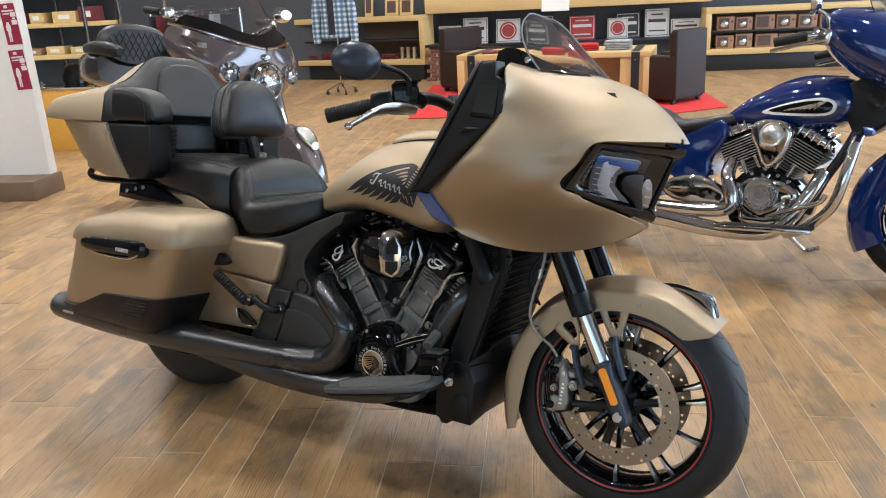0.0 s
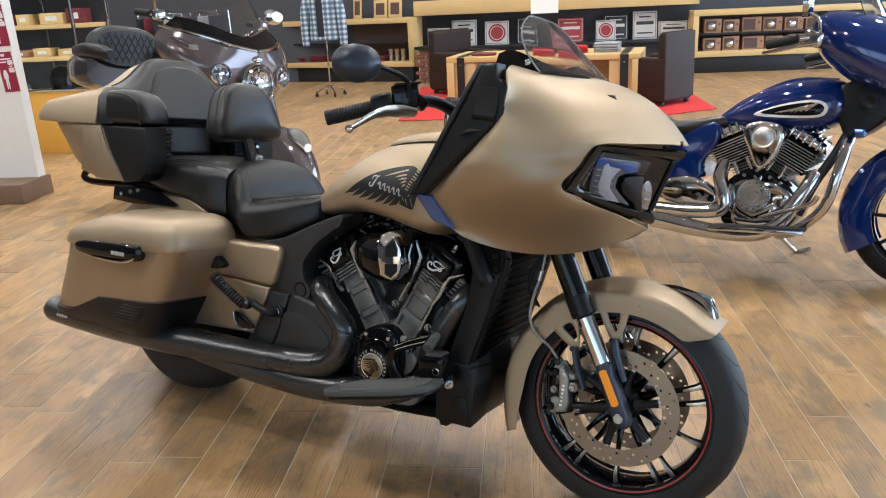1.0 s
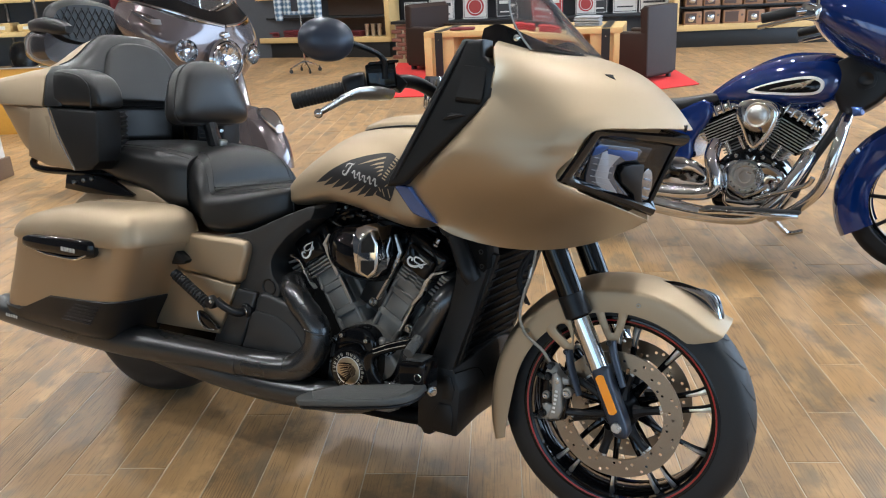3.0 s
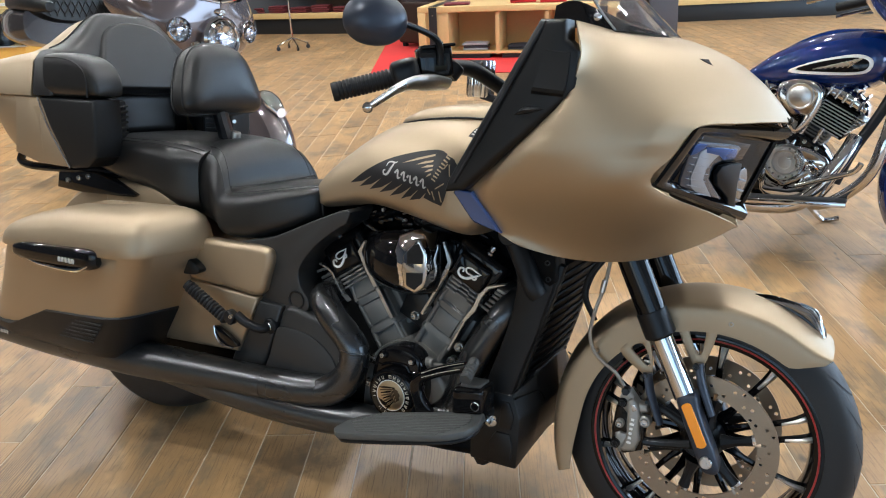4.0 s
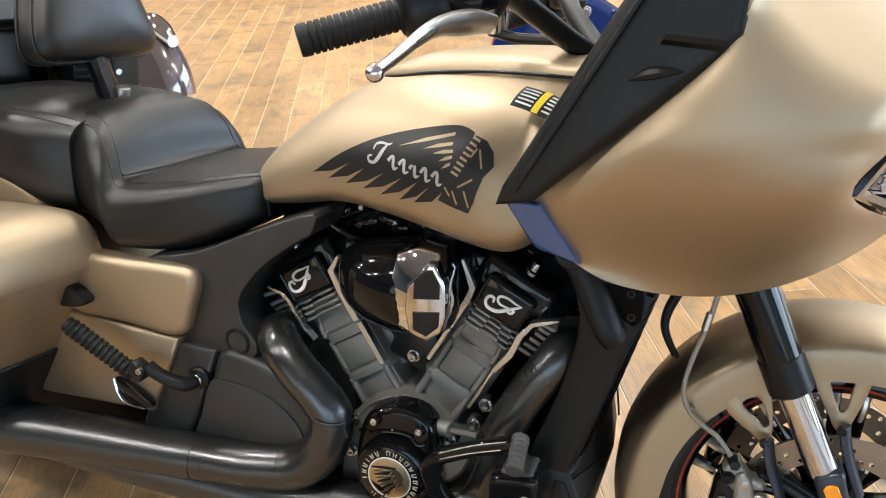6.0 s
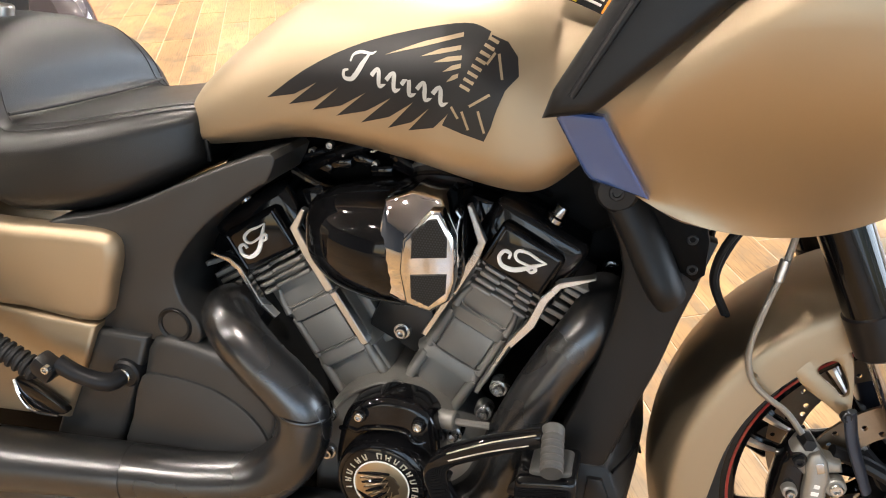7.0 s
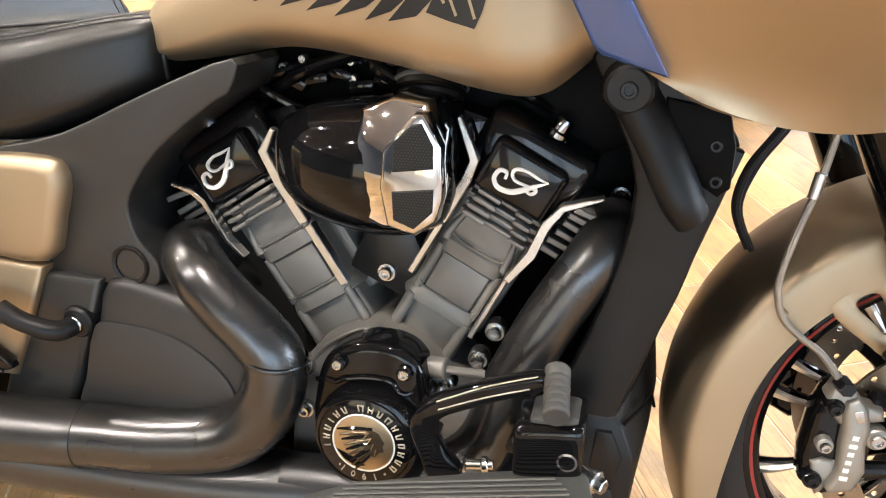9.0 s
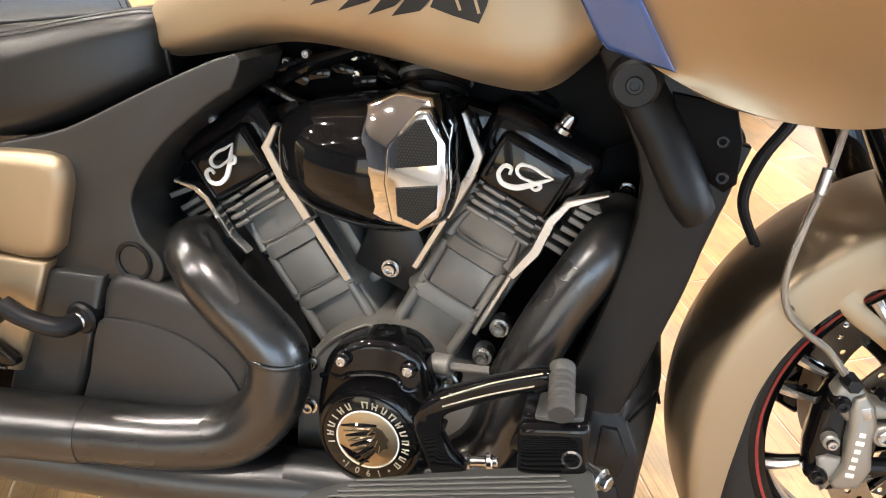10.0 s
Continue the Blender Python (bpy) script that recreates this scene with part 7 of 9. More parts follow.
lab = part("warning_label", label_patch(0, 1, 0, 1, 0.0015), M["satin_black"], tank, "black warning label with yellow and orange bands")
part("label_band", label_patch(0.40, 0.52, 0.0, 1.0, 0.0028), M["label_yellow"], lab, "yellow band")
part("label_band", label_patch(0.86, 1.0, 0.0, 1.0, 0.0028), M["label_orange"], lab, "orange band")
for u0, u1 in ((0.06, 0.36), (0.56, 0.82)):
    for k in range(5):
        part("label_line", label_patch(u0, u1, 0.13 + 0.165 * k, 0.19 + 0.165 * k, 0.0028), M["white_mark"], lab)

# slim vents on the fairing's brow: black plates that paint their shaded openings
for s in (-1, 1):
    n = Vector((0.6, 0.2 * s, 0.77)) * 0.0022
    up = [(1.528, 0.162, 1.133), (1.541, 0.126, 1.133), (1.559, 0.107, 1.125)]
    lo = [(1.532, 0.160, 1.130), (1.551, 0.146, 1.120), (1.567, 0.121, 1.1155)]
    part("fairing_vent", sheet([[(x + n.x, s * y + n.y, z + n.z) for x, y, z in r] for r in (up, lo)], 0.001), M["frame_black"], fairing)

# ---- the blue cruiser behind ----
def background_wheel(parent, centre, r, half, name):
    w = part(name, lathe([(r - 0.085, half * 0.8), (r - 0.08, half * 0.85), (r - 0.095, 0.0), (r - 0.08, -half * 0.85), (r - 0.085, -half * 0.8), (r - 0.11, -half * 0.3), (r - 0.11, half * 0.3)], 48, SIDE, True), M["gloss_black"], parent, "black cast wheel", m=Matrix.Translation(centre))
    part("tyre", lathe(tyre_profile(r - 0.085, r, half), 64, SIDE), M["rubber"], w, "black rubber tyre")
    part("hub", rod((0, -0.06, 0), (0, 0.06, 0), 0.04, 0.04, 20), M["chrome"], w)
    for k in range(10):
        a = 2 * math.pi * k / 10
        part("spoke", tube([(0.035 * math.cos(a), -0.02, 0.035 * math.sin(a)), ((r - 0.1) * math.cos(a), -0.015, (r - 0.1) * math.sin(a))], [0.011, 0.009], 6, 2, smooth=False), M["dark_steel"], w)
    return w


blue = thing("motorcycle", pose(1.57, 2.24, 0, -9, 0, -5), "deep blue cruiser motorcycle with chrome v-twin engine and fairing", "motorcycle")
B = blue
background_wheel(B, (0.73, 0, 0.33), 0.33, 0.065, "front_wheel")
background_wheel(B, (-0.92, 0, 0.32), 0.32, 0.08, "rear_wheel")
sec = [(0.10, 0.22), (0.098, 0.30), (0.085, 0.345), (0.05, 0.37), (0.0, 0.378)]
sec = sec + [(-y, r) for y, r in reversed(sec[:-1])]
for name, cx, a0, a1 in (("front_fender", 0.73, 25, 212), ("rear_fender", -0.92, -5, 165)):
    part(name, sheet([[(cx + r * math.cos(a), y, 0.33 + r * math.sin(a)) for y, r in sec] for a in (math.radians(a0 + (a1 - a0) * k / 40) for k in range(41))], 0.003), M["blue_paint"], B, "deep blue valanced fender")
bt = part("fuel_tank", hull([(-0.25, 0.71, 0.745, 0.05), (-0.22, 0.70, 0.775, 0.09), (-0.12, 0.695, 0.85, 0.135), (0.02, 0.69, 0.915, 0.165), (0.16, 0.69, 0.945, 0.175), (0.28, 0.71, 0.945, 0.16), (0.34, 0.76, 0.92, 0.11)], 40, 2.5, 5), M["blue_paint"], B, "glossy deep blue fuel tank")
part("tank_rail", tube([(-0.2, 0, 0.772), (-0.05, 0, 0.874), (0.1, 0, 0.925), (0.28, 0, 0.935)], [0.01, 0.018, 0.026, 0.018], 10, 5), M["blue_paint"], bt)
em_o = spline([(-0.05, 0.765), (0.06, 0.815), (0.2, 0.845), (0.265, 0.83), (0.27, 0.79), (0.23, 0.765), (0.1, 0.757)], 4, True)
part("tank_emblem", slab(em_o, -0.176, -0.15, 0.003), M["white_mark"], bt, "silver bordered tank emblem")
part("tank_emblem", slab([(0.03 + (x - 0.03) * 0.86 + 0.02, 0.8 + (z - 0.8) * 0.72) for x, z in em_o], -0.179, -0.16, 0.002), M["gloss_black"], bt)
for k in range(7):
    part("emblem_rib", tube([(0.05 + 0.022 * k, -0.18, 0.778 + 0.002 * k), (0.10 + 0.02 * k, -0.183, 0.79 + 0.006 * k), (0.20 + 0.006 * k, -0.18, 0.80 + 0.005 * k)], [0.001, 0.004, 0.001], 6, 4), M["aluminium"], bt)
part("seat", hull([(-0.19, 0.70, 0.76, 0.10), (-0.26, 0.67, 0.75, 0.15), (-0.38, 0.64, 0.725, 0.18), (-0.52, 0.62, 0.715, 0.19), (-0.60, 0.63, 0.76, 0.17), (-0.66, 0.67, 0.78, 0.15)], 32, 3, 4), M["leather"], B, "dark leather saddle")
part("frame_cover", slab(spline([(-0.24, 0.72), (-0.20, 0.64), (-0.27, 0.52), (-0.27, 0.44), (-0.36, 0.40), (-0.50, 0.44), (-0.55, 0.58), (-0.42, 0.64)], 3, True), -0.17, 0.17, 0.02, 3), M["blue_paint"], B, "deep blue side cover")
be = part("engine", slab(spline([(-0.17, 0.30), (-0.14, 0.44), (0.0, 0.52), (0.14, 0.44), (0.20, 0.32), (0.12, 0.2), (-0.12, 0.2)], 3, True), -0.15, 0.15, 0.02, 3), M["gloss_black"], B, "black and chrome v-twin engine")
for lean in (-27, 27):
    m = pose(0, 0, 0.36) @ Matrix.Rotation(radians(lean), 4, "Y")
    g = 1 if lean > 0 else -1
    part("cylinder", moved(box(0.12, 0.22, 0.16, pose(0, 0, 0.16), 0.02), m), M["engine_black"], be)
    part("fin_core", moved(box(0.175, 0.275, 0.125, pose(g * 0.028, 0, 0.262), 0.006), m), M["frame_black"], be)
    for k in range(9):
        u = k / 8
        part("fin", moved(box(0.185 + 0.045 * u, 0.29, 0.0052, pose(g * (0.012 + 0.004 * k), 0, 0.205 + 0.0135 * k), 0.002, 1), m), M["aluminium"], be, "polished cooling fin")
    for k in range(6):
        part("fin", moved(box(0.13, 0.26, 0.005, pose(0, 0, 0.115 + 0.014 * k), 0.002, 1), m), M["fin_grey"], be)
    part("rocker_cover", moved(moved(hull([(-0.115, 0.325, 0.345, 0.09), (-0.09, 0.32, 0.38, 0.125), (0.0, 0.32, 0.40, 0.135), (0.09, 0.32, 0.38, 0.125), (0.115, 0.325, 0.345, 0.09)], 28, 3, 4), pose(g * 0.03, 0, 0)), m), M["chrome"], be, "chrome rocker cover")
    for k in range(5):
        part("cover_rib", moved(tube([(-0.07 + 0.035 * k + g * 0.03, -0.138, 0.335), (-0.07 + 0.035 * k + g * 0.03, -0.118, 0.388), (-0.07 + 0.035 * k + g * 0.03, 0, 0.405)], 0.007, 8, 4), m), M["chrome"], be)
    for dx in (-0.035, 0.035):
        part("pushrod_tube", moved(join(rod((dx, -0.135, 0.09), (dx * 0.9, -0.135, 0.21), 0.012, 0.012, 14), rod((dx, -0.135, 0.085), (dx, -0.135, 0.115), 0.018, 0.015, 14)), m), M["chrome"], be, "chrome pushrod tube")
tear = spline([(-0.06, 0.72), (0.02, 0.735), (0.09, 0.72), (0.115, 0.67), (0.10, 0.60), (0.065, 0.54), (0.025, 0.505), (-0.01, 0.53), (-0.045, 0.60), (-0.075, 0.66)], 4, True)
ac = part("air_cleaner", slab(tear, -0.235, -0.15, 0.03, 5), M["chrome"], be, "chrome teardrop air cleaner")
part("cleaner_filter", slab([(0.02 + (x - 0.02) * 0.98, 0.64 + (z - 0.64) * 0.97) for x, z in tear], -0.17, -0.09, 0.006), M["engine_black"], ac)
part("cleaner_badge", lathe([(0, 0.012), (0.038, 0.012), (0.044, 0.008), (0.052, 0.012), (0.056, 0.004), (0.056, -0.01), (0, -0.01)], 32, Matrix.Translation((0.025, -0.232, 0.665)) @ pose(0, 0, 0, 90, 0, 0)), M["aluminium"], ac)
part("cam_chest", slab(spline([(-0.13, 0.40), (-0.08, 0.445), (0.0, 0.455), (0.10, 0.44), (0.17, 0.385), (0.13, 0.31), (0.05, 0.24), (-0.07, 0.24), (-0.13, 0.31)], 3, True), -0.172, -0.12, 0.022, 4), M["chrome"], be, "chrome cam chest")
part("cam_cover", moved(lathe([(0.078, -0.03), (0.078, 0.015), (0.07, 0.028), (0.058, 0.028), (0.052, 0.018), (0.046, 0.026), (0.03, 0.026), (0.027, 0.02), (0, 0.022)], 40, pose(0, 0, 0, 90, 0, 0)), pose(-0.005, -0.172, 0.375)), M["aluminium"], be, "round chrome cam cover")
for k in range(14):
    a = 2 * math.pi * k / 14
    bolt(be, (-0.005 + 0.064 * math.cos(a), -0.2, 0.375 + 0.064 * math.sin(a)), (-0.005 + 0.064 * math.cos(a), -2, 0.375 + 0.064 * math.sin(a)), 0.005, 0.006)
for x, z in ((-0.125, 0.41), (0.11, 0.445), (-0.15, 0.30), (0.18, 0.39), (0.06, 0.47), (-0.06, 0.47), (0.0, 0.50)):
    bolt(be, (x, -0.165, z), (x, -2, z), 0.010, 0.01)
part("lower_cover", slab(spline([(-0.09, 0.36), (0.0, 0.30), (0.10, 0.36), (0.12, 0.24), (0.0, 0.2), (-0.1, 0.24)], 3, True), -0.18, -0.13, 0.02, 3), M["chrome"], be)
part("exhaust_pipe", tube([(-0.17, -0.13, 0.52), (-0.17, -0.18, 0.45), (-0.14, -0.2, 0.36), (-0.15, -0.2, 0.29), (-0.30, -0.21, 0.265), (-0.6, -0.22, 0.265)], 0.035, 20, 6), M["chrome"], be, "chrome exhaust header")
part("exhaust_pipe", tube([(0.25, -0.12, 0.50), (0.22, -0.17, 0.42), (0.14, -0.19, 0.27), (0.04, -0.2, 0.19), (-0.2, -0.21, 0.18), (-0.55, -0.22, 0.215), (-1.2, -0.24, 0.25)], [0.033, 0.033, 0.033, 0.034, 0.04, 0.05, 0.05], 20, 6), M["chrome"], be, "long chrome muffler")
part("primary_cover", slab(spline([(-0.44, 0.42), (-0.30, 0.44), (-0.17, 0.36), (-0.22, 0.28), (-0.44, 0.30), (-0.5, 0.36)], 3, True), -0.19, -0.12, 0.02, 3), M["chrome"], be, "polished cover")
part("engine_guard", tube([(0.38, -0.10, 0.70), (0.385, -0.22, 0.66), (0.37, -0.28, 0.52), (0.33, -0.27, 0.36), (0.22, -0.22, 0.24), (0.12, -0.12, 0.19)], 0.024, 18, 6), M["chrome"], B, "chrome engine guard")
part("guard_cap", rod((0.375, -0.1, 0.70), (0.435, -0.12, 0.705), 0.026, 0.02, 16), M["signal_lens"], B)
part("down_tube", tube([(0.40, -0.06, 0.82), (0.33, -0.1, 0.62), (0.25, -0.12, 0.45), (0.20, -0.12, 0.3)], 0.022, 12, 5), M["satin_black"], B)
fbd = part("floorboard", box(0.42, 0.11, 0.018, pose(0.06, -0.30, 0.235, 0, -4, 0), 0.007), M["rubber"], B, "long black floorboard with chrome edge")
part("board_edge", box(0.43, 0.008, 0.022, pose(0.06, -0.357, 0.228, 0, -4, 0), 0.003), M["chrome"], fbd)
part("brake_pedal", tube([(0.06, -0.22, 0.28), (0.15, -0.25, 0.32), (0.27, -0.27, 0.37), (0.30, -0.28, 0.41)], 0.012, 12, 5), M["chrome"], B)
part("neck_cover", slab(spline([(0.28, 0.88), (0.40, 0.95), (0.55, 0.90), (0.52, 0.78), (0.40, 0.68), (0.34, 0.70)], 3, True), -0.12, 0.12, 0.02, 3), M["satin_black"], B, "black neck cover with round horn")
part("horn", lathe([(0.042, 0), (0.042, 0.012), (0.03, 0.014), (0.02, 0.008), (0, 0.008)], 28, Matrix.Translation((0.43, -0.125, 0.84)) @ pose(0, 0, 0, 90, 0, 0)), M["satin_black"], B)
for s in (-1, 1):
    part("fork_leg", rod((0.73, s * 0.11, 0.33), (0.52, s * 0.11, 0.98), 0.027, 0.027, 20), M["chrome"], B)
    part("grip", rod((0.03, s * 0.42, 1.07), (0.16, s * 0.40, 1.10), 0.021, 0.021, 18), M["rubber"], B)
    part("mirror", moved(hull([(-0.03, -0.03, 0.03, 0.04), (-0.015, -0.055, 0.055, 0.08), (0.01, -0.06, 0.06, 0.088)], 28, 2.0, 4), pose(0.18, s * 0.44, 1.24, 0, 0, 190)), M["chrome"], B, "round chrome mirror")
    part("mirror_stem", tube([(0.19, s * 0.42, 1.21), (0.23, s * 0.40, 1.18), (0.24, s * 0.38, 1.12)], 0.008, 10, 4), M["chrome"], B)
    part("control", box(0.09, 0.07, 0.07, pose(0.22, s * 0.37, 1.10, 0, 10, s * 20), 0.018, 3), M["chrome"], B)
    part("lever", tube([(0.24, s * 0.42, 1.08), (0.15, s * 0.45, 1.06), (0.03, s * 0.46, 1.03)], 0.009, 10, 4), M["chrome"], B)
part("handlebar", tube([(0.16, -0.40, 1.10), (0.26, -0.35, 1.10), (0.36, -0.2, 1.02), (0.40, 0, 0.99), (0.36, 0.2, 1.02), (0.26, 0.35, 1.10), (0.16, 0.40, 1.10)], 0.015, 14, 5), M["chrome"], B, "chrome handlebar")
bf = part("fairing", hull([(0.19, 1.08, 1.21, 0.31), (0.25, 1.00, 1.25, 0.38), (0.40, 0.90, 1.235, 0.40), (0.56, 0.84, 1.18, 0.36), (0.70, 0.82, 1.11, 0.27), (0.78, 0.86, 1.03, 0.16)], 40, 2.6, 5), M["blue_paint"], B, "deep blue handlebar fairing")
part("headlight", lathe([(0.0, 0.0), (0.07, 0.0), (0.085, -0.02), (0.085, -0.06)], 32, pose(0.80, 0, 0.99, 0, 90, 0)), M["chrome"], bf)
rows = []
for i in range(9):
    v = i / 8
    rows.append([(0.46 - 0.12 * v - 0.9 * y * y, y, 1.20 + 0.22 * v) for y in (0.27 * u * math.sqrt(max(0.05, 1 - (v * 0.95) ** 2.2)) for u in (-1, -0.7, -0.35, 0, 0.35, 0.7, 1))])
part("windscreen", sheet(rows, 0.004), M["screen"], bf, "smoked short windscreen")
part("side_stand", tube([(0.02, 0.12, 0.2), (0.08, 0.22, 0.12), (0.13, 0.30, 0.06), (0.20, 0.32, 0.075)], [0.012, 0.012, 0.011, 0.012], 10, 5), M["chrome"], B, "chrome side stand")

# ---- the grey touring motorcycle ----
G = thing("motorcycle", pose(-2.01, 1.75, 0, -8, 0, -7), "metallic grey touring motorcycle with chrome headlights and fairing", "motorcycle")
background_wheel(G, (0.80, 0, 0.32), 0.32, 0.065, "front_wheel")
background_wheel(G, (-0.70, 0, 0.31), 0.31, 0.08, "rear_wheel")
sec2 = [(0.105, 0.19), (0.10, 0.29), (0.085, 0.34), (0.05, 0.365), (0.0, 0.372)]
sec2 = sec2 + [(-y, r) for y, r in reversed(sec2[:-1])]
gf = part("front_fender", sheet([[(0.80 + r * math.cos(a), y, 0.32 + r * math.sin(a)) for y, r in sec2] for a in (math.radians(5 + 195 * k / 40) for k in range(41))], 0.003), M["grey_paint"], G, "metallic grey valanced fender with chrome edge")
for s in (-1, 1):
    part("fender_edge", tube([(0.80 + 0.19 * math.cos(a), s * 0.108, 0.32 + 0.19 * math.sin(a)) for a in (math.radians(8 + 190 * k / 12) for k in range(13))], 0.007, 8, 3), M["chrome"], gf)
part("fender_light", hull([(0.93, 0.645, 0.675, 0.02), (0.99, 0.63, 0.685, 0.05), (1.05, 0.59, 0.655, 0.055), (1.11, 0.55, 0.60, 0.03)], 20, 2.4, 4), M["chrome"], gf)
G_NET = [
    [(0.29, -0.42, 1.05), (0.41, -0.36, 0.955), (0.52, -0.22, 0.83), (0.57, 0.0, 0.75)],
    [(0.25, -0.44, 1.11), (0.41, -0.405, 1.03), (0.54, -0.27, 0.92), (0.60, 0.0, 0.86)],
    [(0.24, -0.45, 1.18), (0.42, -0.41, 1.12), (0.565, -0.29, 1.02), (0.64, 0.0, 0.98)],
    [(0.25, -0.42, 1.25), (0.43, -0.35, 1.215), (0.57, -0.22, 1.155), (0.65, 0.0, 1.13)],
]
G_SKIN = net(G_NET, 8)
gfa = part("fairing", sheet(G_SKIN, 0.004), M["grey_paint"], G, "metallic grey batwing fairing")
part("fairing_half", sheet([[(x, -y, z) for x, y, z in r] for r in G_SKIN], -0.004), M["grey_paint"], gfa)
part("fairing_inner", hull([(0.25, 1.08, 1.22, 0.36), (0.36, 1.02, 1.20, 0.32), (0.47, 0.95, 1.15, 0.24), (0.55, 0.9, 1.10, 0.14)], 32, 2.6, 4), M["satin_black"], gfa)
part("screen_base", sheet(net([[(0.27, -0.40, 1.262), (0.49, -0.29, 1.215), (0.64, 0, 1.14), (0.49, 0.29, 1.215), (0.27, 0.40, 1.262)], [(0.30, -0.34, 1.32), (0.43, -0.24, 1.29), (0.54, 0, 1.22), (0.43, 0.24, 1.29), (0.30, 0.34, 1.32)]], 6), 0.004), M["gloss_black"], gfa, "gloss black screen base")


def lamp_unit(parent, p, r, turn):
    m = Matrix.Translation(p) @ pose(0, 0, turn * 0) @ Matrix.Rotation(radians(turn), 4, "Z") @ pose(0, 0, 0, 0, 90, 0)
    h = part("headlight", lathe([(r * 1.02, -0.06), (r * 1.12, -0.02), (r * 1.14, 0.006), (r * 1.06, 0.014), (r, 0.006), (r * 0.92, -0.004), (r * 0.5, -0.016), (0, -0.018)], 36, m), M["chrome"], parent, "round chrome headlight")
    part("lamp_glass", lathe([(r * 1.0, 0.004), (r * 0.8, 0.016), (r * 0.4, 0.024), (0, 0.027)], 32, m), M["lamp_glass"], h)
    part("lamp_core", lathe([(r * 0.35, -0.02), (r * 0.3, 0.0), (0, 0.004)], 20, m), M["chrome"], h)
    for k in range(8):
        a = 2 * math.pi * k / 8
        part("lamp_fluting", moved(rod((r * 0.45 * math.cos(a), r * 0.45 * math.sin(a), -0.014), (r * 0.88 * math.cos(a), r * 0.88 * math.sin(a), -0.004), 0.004, 0.006, 6), m), M["aluminium"], h)


mg = material("lamp_glass", (0.9, 0.93, 1.0), 0.03)
gb = mg.node_tree.nodes["Principled BSDF"]
gb.inputs["Transmission Weight"].default_value, gb.inputs["IOR"].default_value = 1.0, 1.3
lamp_unit(gfa, (0.665, 0, 0.94), 0.092, 0)
lamp_unit(gfa, (0.600, -0.235, 0.985), 0.058, -14)
lamp_unit(gfa, (0.600, 0.235, 0.985), 0.058, 14)
part("lamp_surround", lathe([(0.118, -0.04), (0.125, 0.0), (0.112, 0.012), (0.104, 0.0)], 40, pose(0.66, 0, 0.94, 0, 90, 0), True), M["chrome"], gfa)
part("fairing_vent", slab([(0.36, 1.20), (0.54, 1.15), (0.55, 1.12), (0.52, 1.125), (0.36, 1.185)], -0.418, -0.35, 0.006), M["chrome"], gfa)
part("nose_emblem", moved(hull([(-0.02, -0.012, 0.012, 0.02), (0, -0.02, 0.02, 0.035), (0.02, -0.012, 0.012, 0.02)], 16, 2, 3), pose(0.65, 0, 1.085)), M["chrome"], gfa)
rows = []
for i in range(10):
    v = i / 9
    rows.append([(0.61 - 0.38 * v - 1.1 * y * y, y, 1.13 + 0.42 * v) for y in (0.36 * u * (1 - 0.25 * v) for u in (-1, -0.75, -0.5, -0.25, 0, 0.25, 0.5, 0.75, 1))])
part("windscreen", sheet(rows, 0.004), M["screen"], gfa, "tinted tall windscreen")
for s in (-1, 1):
    part("screen_trim", tube([(0.65, s * 0.005, 1.135), (0.60, s * 0.15, 1.16), (0.48, s * 0.30, 1.21), (0.25, s * 0.42, 1.262)], 0.009, 10, 5), M["chrome"], gfa)
    part("mirror", moved(hull([(-0.03, -0.03, 0.03, 0.05), (0.0, -0.05, 0.05, 0.075), (0.02, -0.052, 0.052, 0.08)], 24, 2.1, 4), pose(0.26, s * 0.46, 1.45 - s * 0.06, 0, 0, 185)), M["chrome"], G, "chrome mirror")
    part("mirror_stem", tube([(0.25, s * 0.45, 1.42 - s * 0.06), (0.22, s * 0.42, 1.34), (0.20, s * 0.38, 1.31)], 0.008, 8, 4), M["chrome"], G)
    part("grip", rod((0.02, s * 0.43, 1.345), (0.15, s * 0.41, 1.33), 0.022, 0.022, 16), M["rubber"], G)
    part("control", box(0.09, 0.07, 0.07, pose(0.20, s * 0.39, 1.325, 0, 0, s * 15), 0.018, 3), M["chrome"], G)
    part("fork_leg", rod((0.80, s * 0.12, 0.32), (0.58, s * 0.12, 0.92), 0.035, 0.035, 18), M["chrome"], G)
    part("saddlebag", hull([(-0.90, 0.35, 0.66, 0.06, s * 0.31), (-0.86, 0.33, 0.68, 0.10, s * 0.32), (-0.6, 0.35, 0.68, 0.12, s * 0.35), (-0.48, 0.38, 0.66, 0.07, s * 0.34)], 24, 4, 4), M["grey_paint"], G)
part("handlebar", tube([(0.15, -0.41, 1.33), (0.24, -0.36, 1.31), (0.28, 0, 1.18), (0.24, 0.36, 1.31), (0.15, 0.41, 1.33)], 0.015, 12, 5), M["chrome"], G)
part("fuel_tank", hull([(-0.28, 0.72, 0.80, 0.08), (-0.2, 0.71, 0.88, 0.13), (0.0, 0.70, 0.98, 0.18), (0.2, 0.72, 1.0, 0.17), (0.3, 0.78, 0.98, 0.1)], 32, 2.5, 5), M["grey_paint"], G, "metallic grey fuel tank")
part("seat", hull([(-0.22, 0.70, 0.78, 0.12), (-0.35, 0.66, 0.74, 0.2), (-0.5, 0.66, 0.80, 0.2), (-0.7, 0.68, 0.86, 0.2), (-0.85, 0.72, 0.86, 0.18)], 28, 3, 4), M["leather"], G, "black leather seat")
